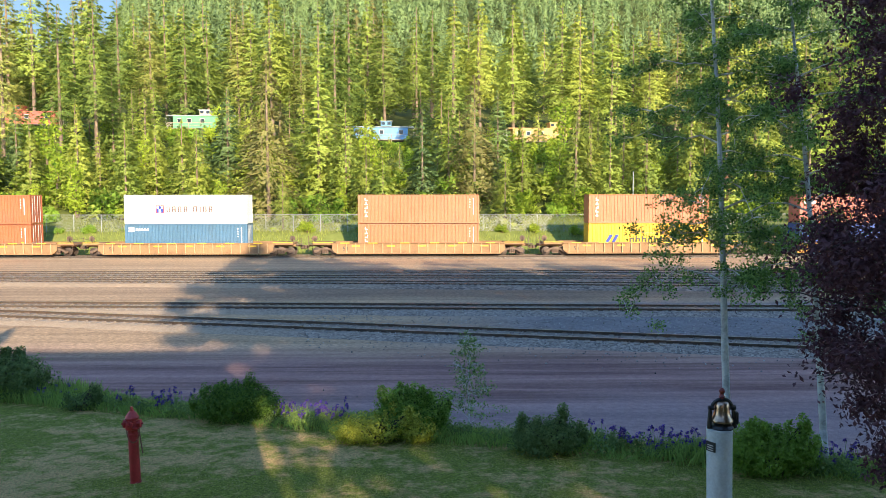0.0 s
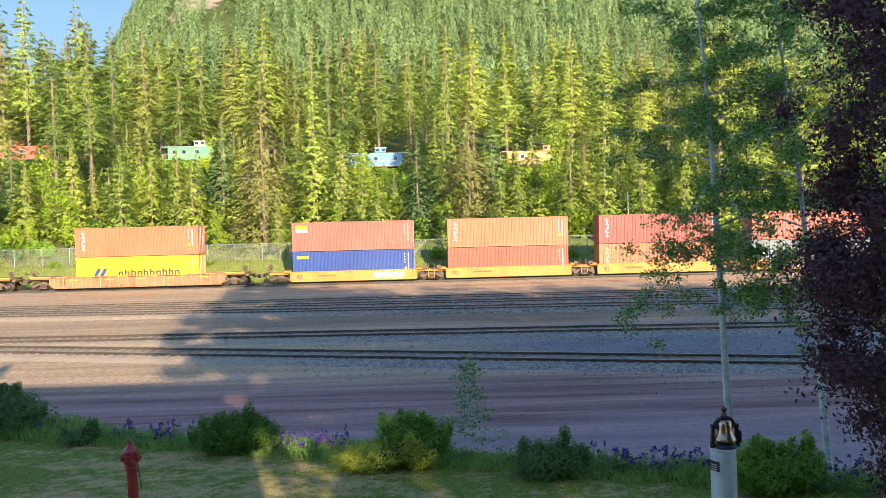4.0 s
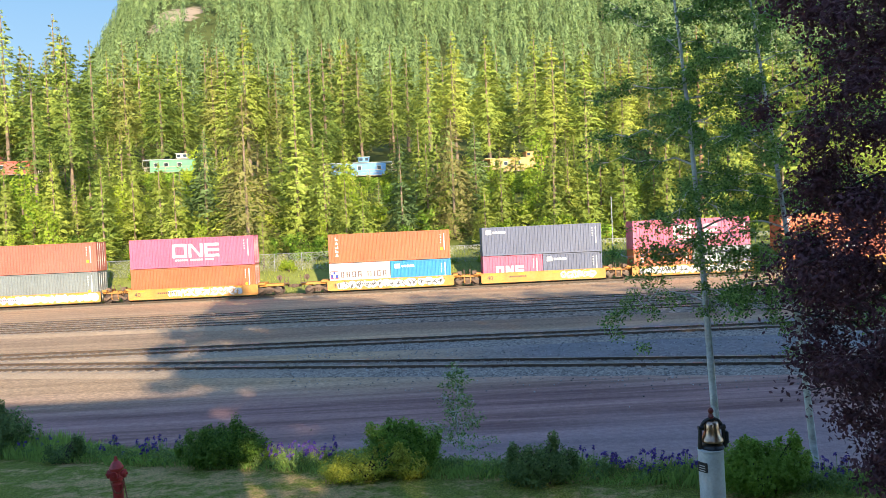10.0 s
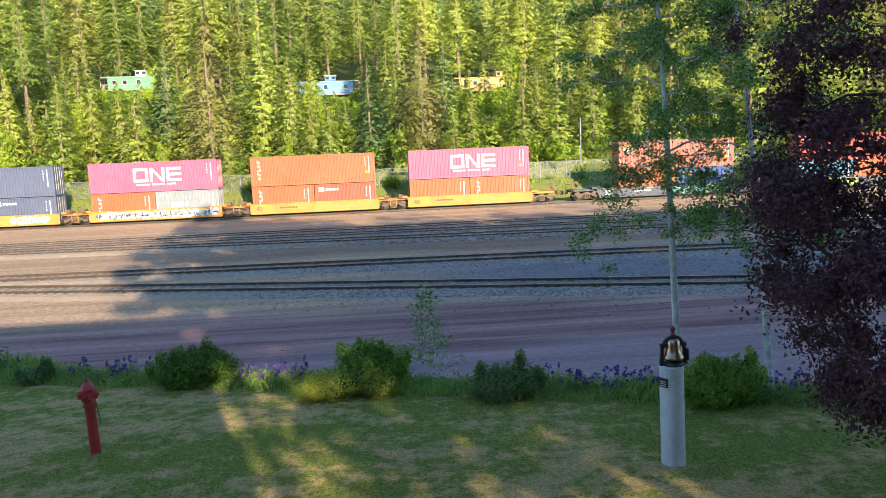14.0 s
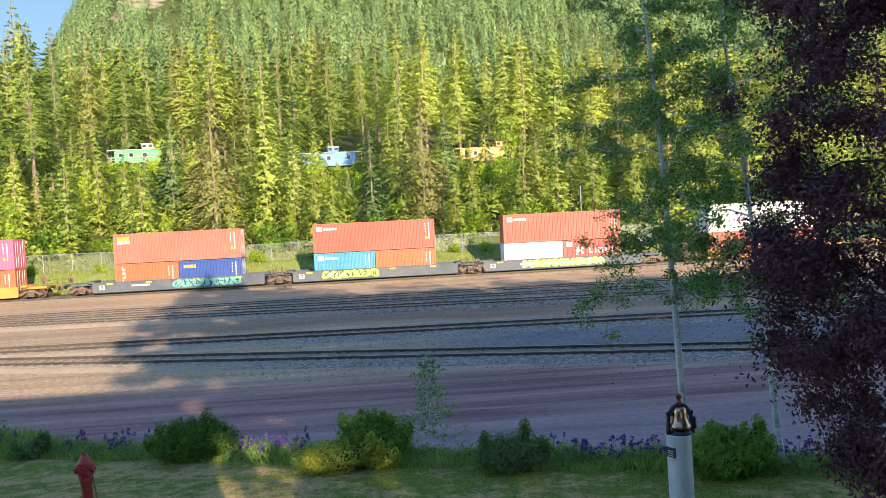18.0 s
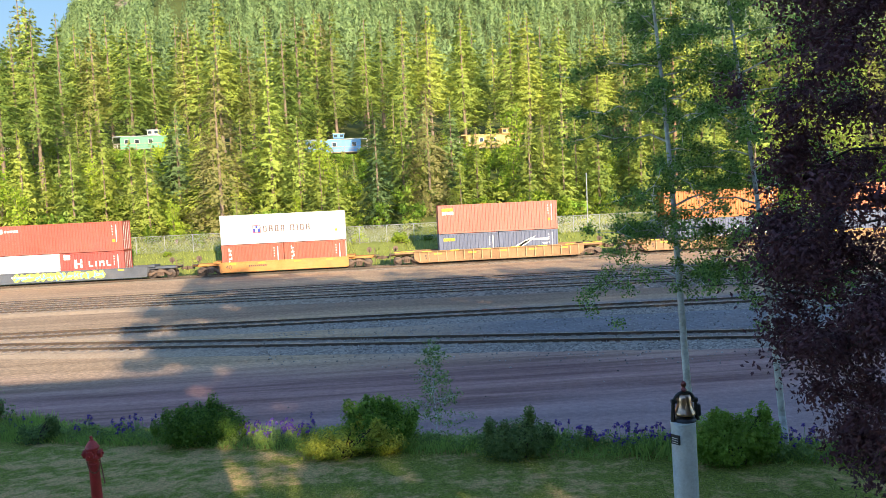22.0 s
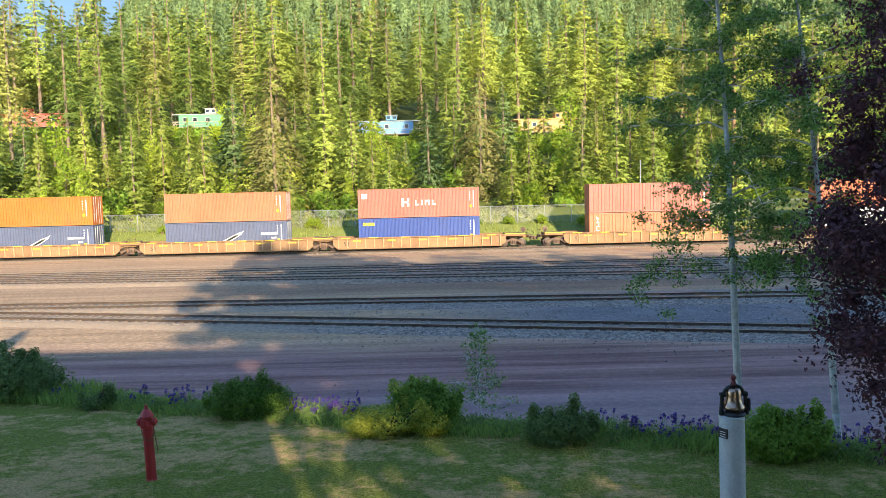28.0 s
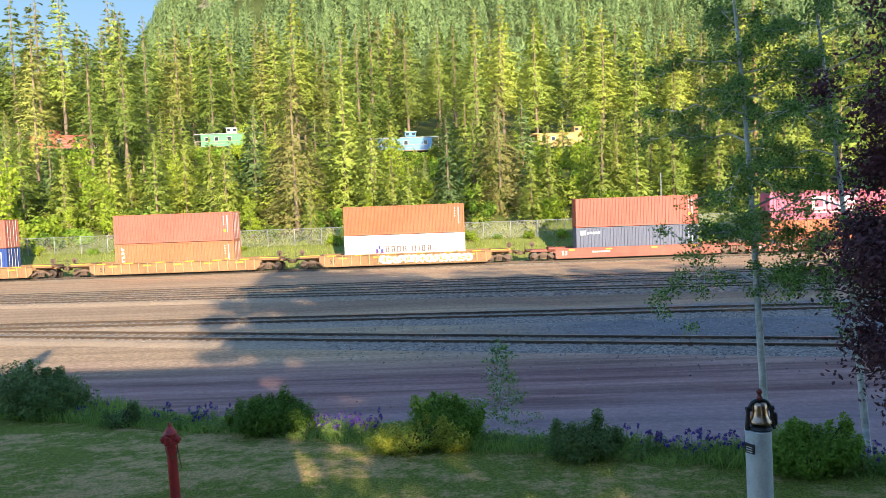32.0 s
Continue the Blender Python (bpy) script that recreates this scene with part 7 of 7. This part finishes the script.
def shade_pine(z0, z1):
    """A broad old pine: a bare stem and long boughs that carry flat dense pads of needles with light between them."""
    rnd = random.Random(56)
    root = new("pine_tree")
    tagged(root, "broad old pine with a high open crown beside the lodge", "tree")
    part("trunk", trunk_mesh(z1, 0.45, rnd, 0.3, mat=M_BARK_RED), None, root)
    verts, faces = [], []
    low_boughs = ((15.2, 7.4), (16.8, 8.3), (18.0, 8.7), (19.2, 8.6), (20.4, 8.2), (21.8, 7.6), (23.4, 6.9), (25.0, 6.0), (26.8, 5.2), (28.6, 4.2))
    for i in range(70 + len(low_boughs)):
        t = ((i + rnd.random()) / 70) ** 1.3
        z = z0 + (z1 - z0) * t
        a = i * 2.4 + rnd.uniform(-0.5, 0.5)
        if i >= 70:
            z, reach = low_boughs[i - 70]
            a = math.pi + rnd.uniform(-0.35, 0.35)
        else:
            reach = 8.7 * min(1.0, 0.78 + 1.2 * t) * (1 - max(0.0, t - 0.25) / 0.75 * 0.62) * rnd.choice((1.0, 0.9, 0.75, 0.5))
        out = Vector((math.cos(a), math.sin(a), 0))
        bm = bmesh.new()
        tube(bm, Vector((0, 0, z)), out * reach * 0.9 + Vector((0, 0, z + 0.08 * reach)), 0.1, 0.02, 5, False)
        part("bough", bm, M_BARK, root)
        for k in range(int(3 + reach * 1.2)):
            q = rnd.uniform(0.35, 1.0)
            c = out * reach * q + Vector((rnd.gauss(0, 1), rnd.gauss(0, 1), 0)) * (0.16 * reach * (1.2 - q) + 0.1) + Vector((0, 0, z + 0.09 * reach * q + rnd.gauss(0, 0.18)))
            r = rnd.uniform(0.32, 0.85)
            for _ in range(int(90 * r)):
                e = Vector((rnd.gauss(0, 1), rnd.gauss(0, 1), rnd.gauss(0, 0.5))) * r * 0.55
                d = Vector((rnd.gauss(0, 1), rnd.gauss(0, 1), rnd.gauss(0, 1))).normalized()
                w = d.orthogonal().normalized() * 0.09
                j = len(verts)
                verts.extend(((c + e - w)[:], (c + e + w)[:], (c + e + d * 0.55)[:]))
                faces.append((j, j + 1, j + 2))
    part("crown", raw_mesh("crown", verts, faces, M_SHADE_NEEDLE), None, root)
    return root


shade_tall = shade_pine(12.4, 31.2)
shade_full = make_conifer("spruce_tree", "tall dense spruce beside the lodge", 28.0, 5.0, 0.10, 55, M_SHADE_NEEDLE, None, density=50, size=0.8, power=0.5, gaps=0.2, lumps=0.5)
# unseen low trees, added and sized only to block sun from lawn and road
shade_low = make_conifer("spruce_tree", "unseen low broad spruce added to fill the shade beside the lodge", 12.6, 4.1, 0.04, 57, M_SHADE_NEEDLE, None, density=50, size=0.6, power=0.26, gaps=0.55, lumps=0.3)
SHADE = [(shade_tall, 11.3, -13.0, 31.2), (shade_tall, 16.5, -17.0, 31.5), (shade_low, 4.5, -9.0, 10.4), (shade_low, 9.6, -9.6, 12.7), (shade_low, 13.4, -9.2, 12.4), (shade_low, 9.4, -14.5, 12.0), (shade_low, 11.5, -12.5, 13.0), (shade_low, 15.6, -12.0, 13.5), (shade_low, 18.0, -9.5, 12.5), (shade_low, 6.0, -13.8, 13.9), (shade_low, 10.2, -15.5, 14.2)]
for row, y in enumerate((-13.0, -16.5)):
    for i in range(9):
        SHADE.append((shade_full, 15.2 + 2.0 * row + 4.1 * i + shade_rnd.uniform(-0.8, 0.8), y + shade_rnd.uniform(-0.8, 0.8), shade_rnd.uniform(27.5, 30.5) + 1.2 * row))
placed = set()
for i, (src, x, y, h) in enumerate(SHADE):
    m = Matrix.Translation((x, y, 0.3)) @ pose(0, 0, 0, 0, 0, 40 * i)
    if src.name in placed:
        ob = copy_thing(src, m)
    else:
        ob = src
        ob.matrix_basis = m
        placed.add(src.name)
        tagged(src, group="spruces beside the lodge")
    k = h / (31.2 if src is shade_tall else 28.0 if src is shade_full else 12.6)
    ob.scale = (k, k, k)


# ---------------------------------------------------------------- far sky beyond the ridge
def sky_backdrop():
    """A plain curved sheet of clear sky, kilometres off behind the mountain."""
    verts, faces = [], []
    n, R = 48, 4300.0
    for i in range(n + 1):
        a = radians(-62 + 124 * i / n)
        for z in (-100.0, 400.0, 1000.0, 1800.0, 2600.0):
            r = math.sqrt(max(1.0, R * R - z * z))
            verts.append((r * math.sin(a), r * math.cos(a), z))
    for i in range(n):
        for j in range(4):
            q = i * 5 + j
            faces.append((q, q + 5, q + 6, q + 1))
    m, nn, l, b = nodes_of("clear_sky")
    geo, sep = nn.new("ShaderNodeNewGeometry"), nn.new("ShaderNodeSeparateXYZ")
    l.new(geo.outputs["Position"], sep.inputs[0])
    em = nn.new("ShaderNodeEmission")
    l.new(mixed(nn, l, smooth(nn, l, sep.outputs["Z"], 200.0, 1900.0), (0.20, 0.30, 0.38), (0.078, 0.18, 0.33)), em.inputs["Color"])
    l.new(em.outputs["Emission"], nn["Material Output"].inputs["Surface"])
    ob = new("backdrop", raw_mesh("backdrop", verts, faces, m))
    tagged(ob, "clear pale blue sky beyond the ridge", "sky", kind="structure")


sky_backdrop()


# ---------------------------------------------------------------- what moves
RUN = [(0.0, 0.0), (2.5, 31.88), (6.0, 76.5), (9.0, 114.75), (12.0, 152.8), (16.0, 203.45), (17.5, 222.4), (20.5, 260.2), (23.0, 291.7), (25.5, 323.1), (28.5, 360.7), (32.0, 404.6)]


def motions():
    for thing, x, z in TRAIN:
        walk(thing, [(t, pose(x - d, TRAIN_Y, z)) for t, d in RUN])


motions()
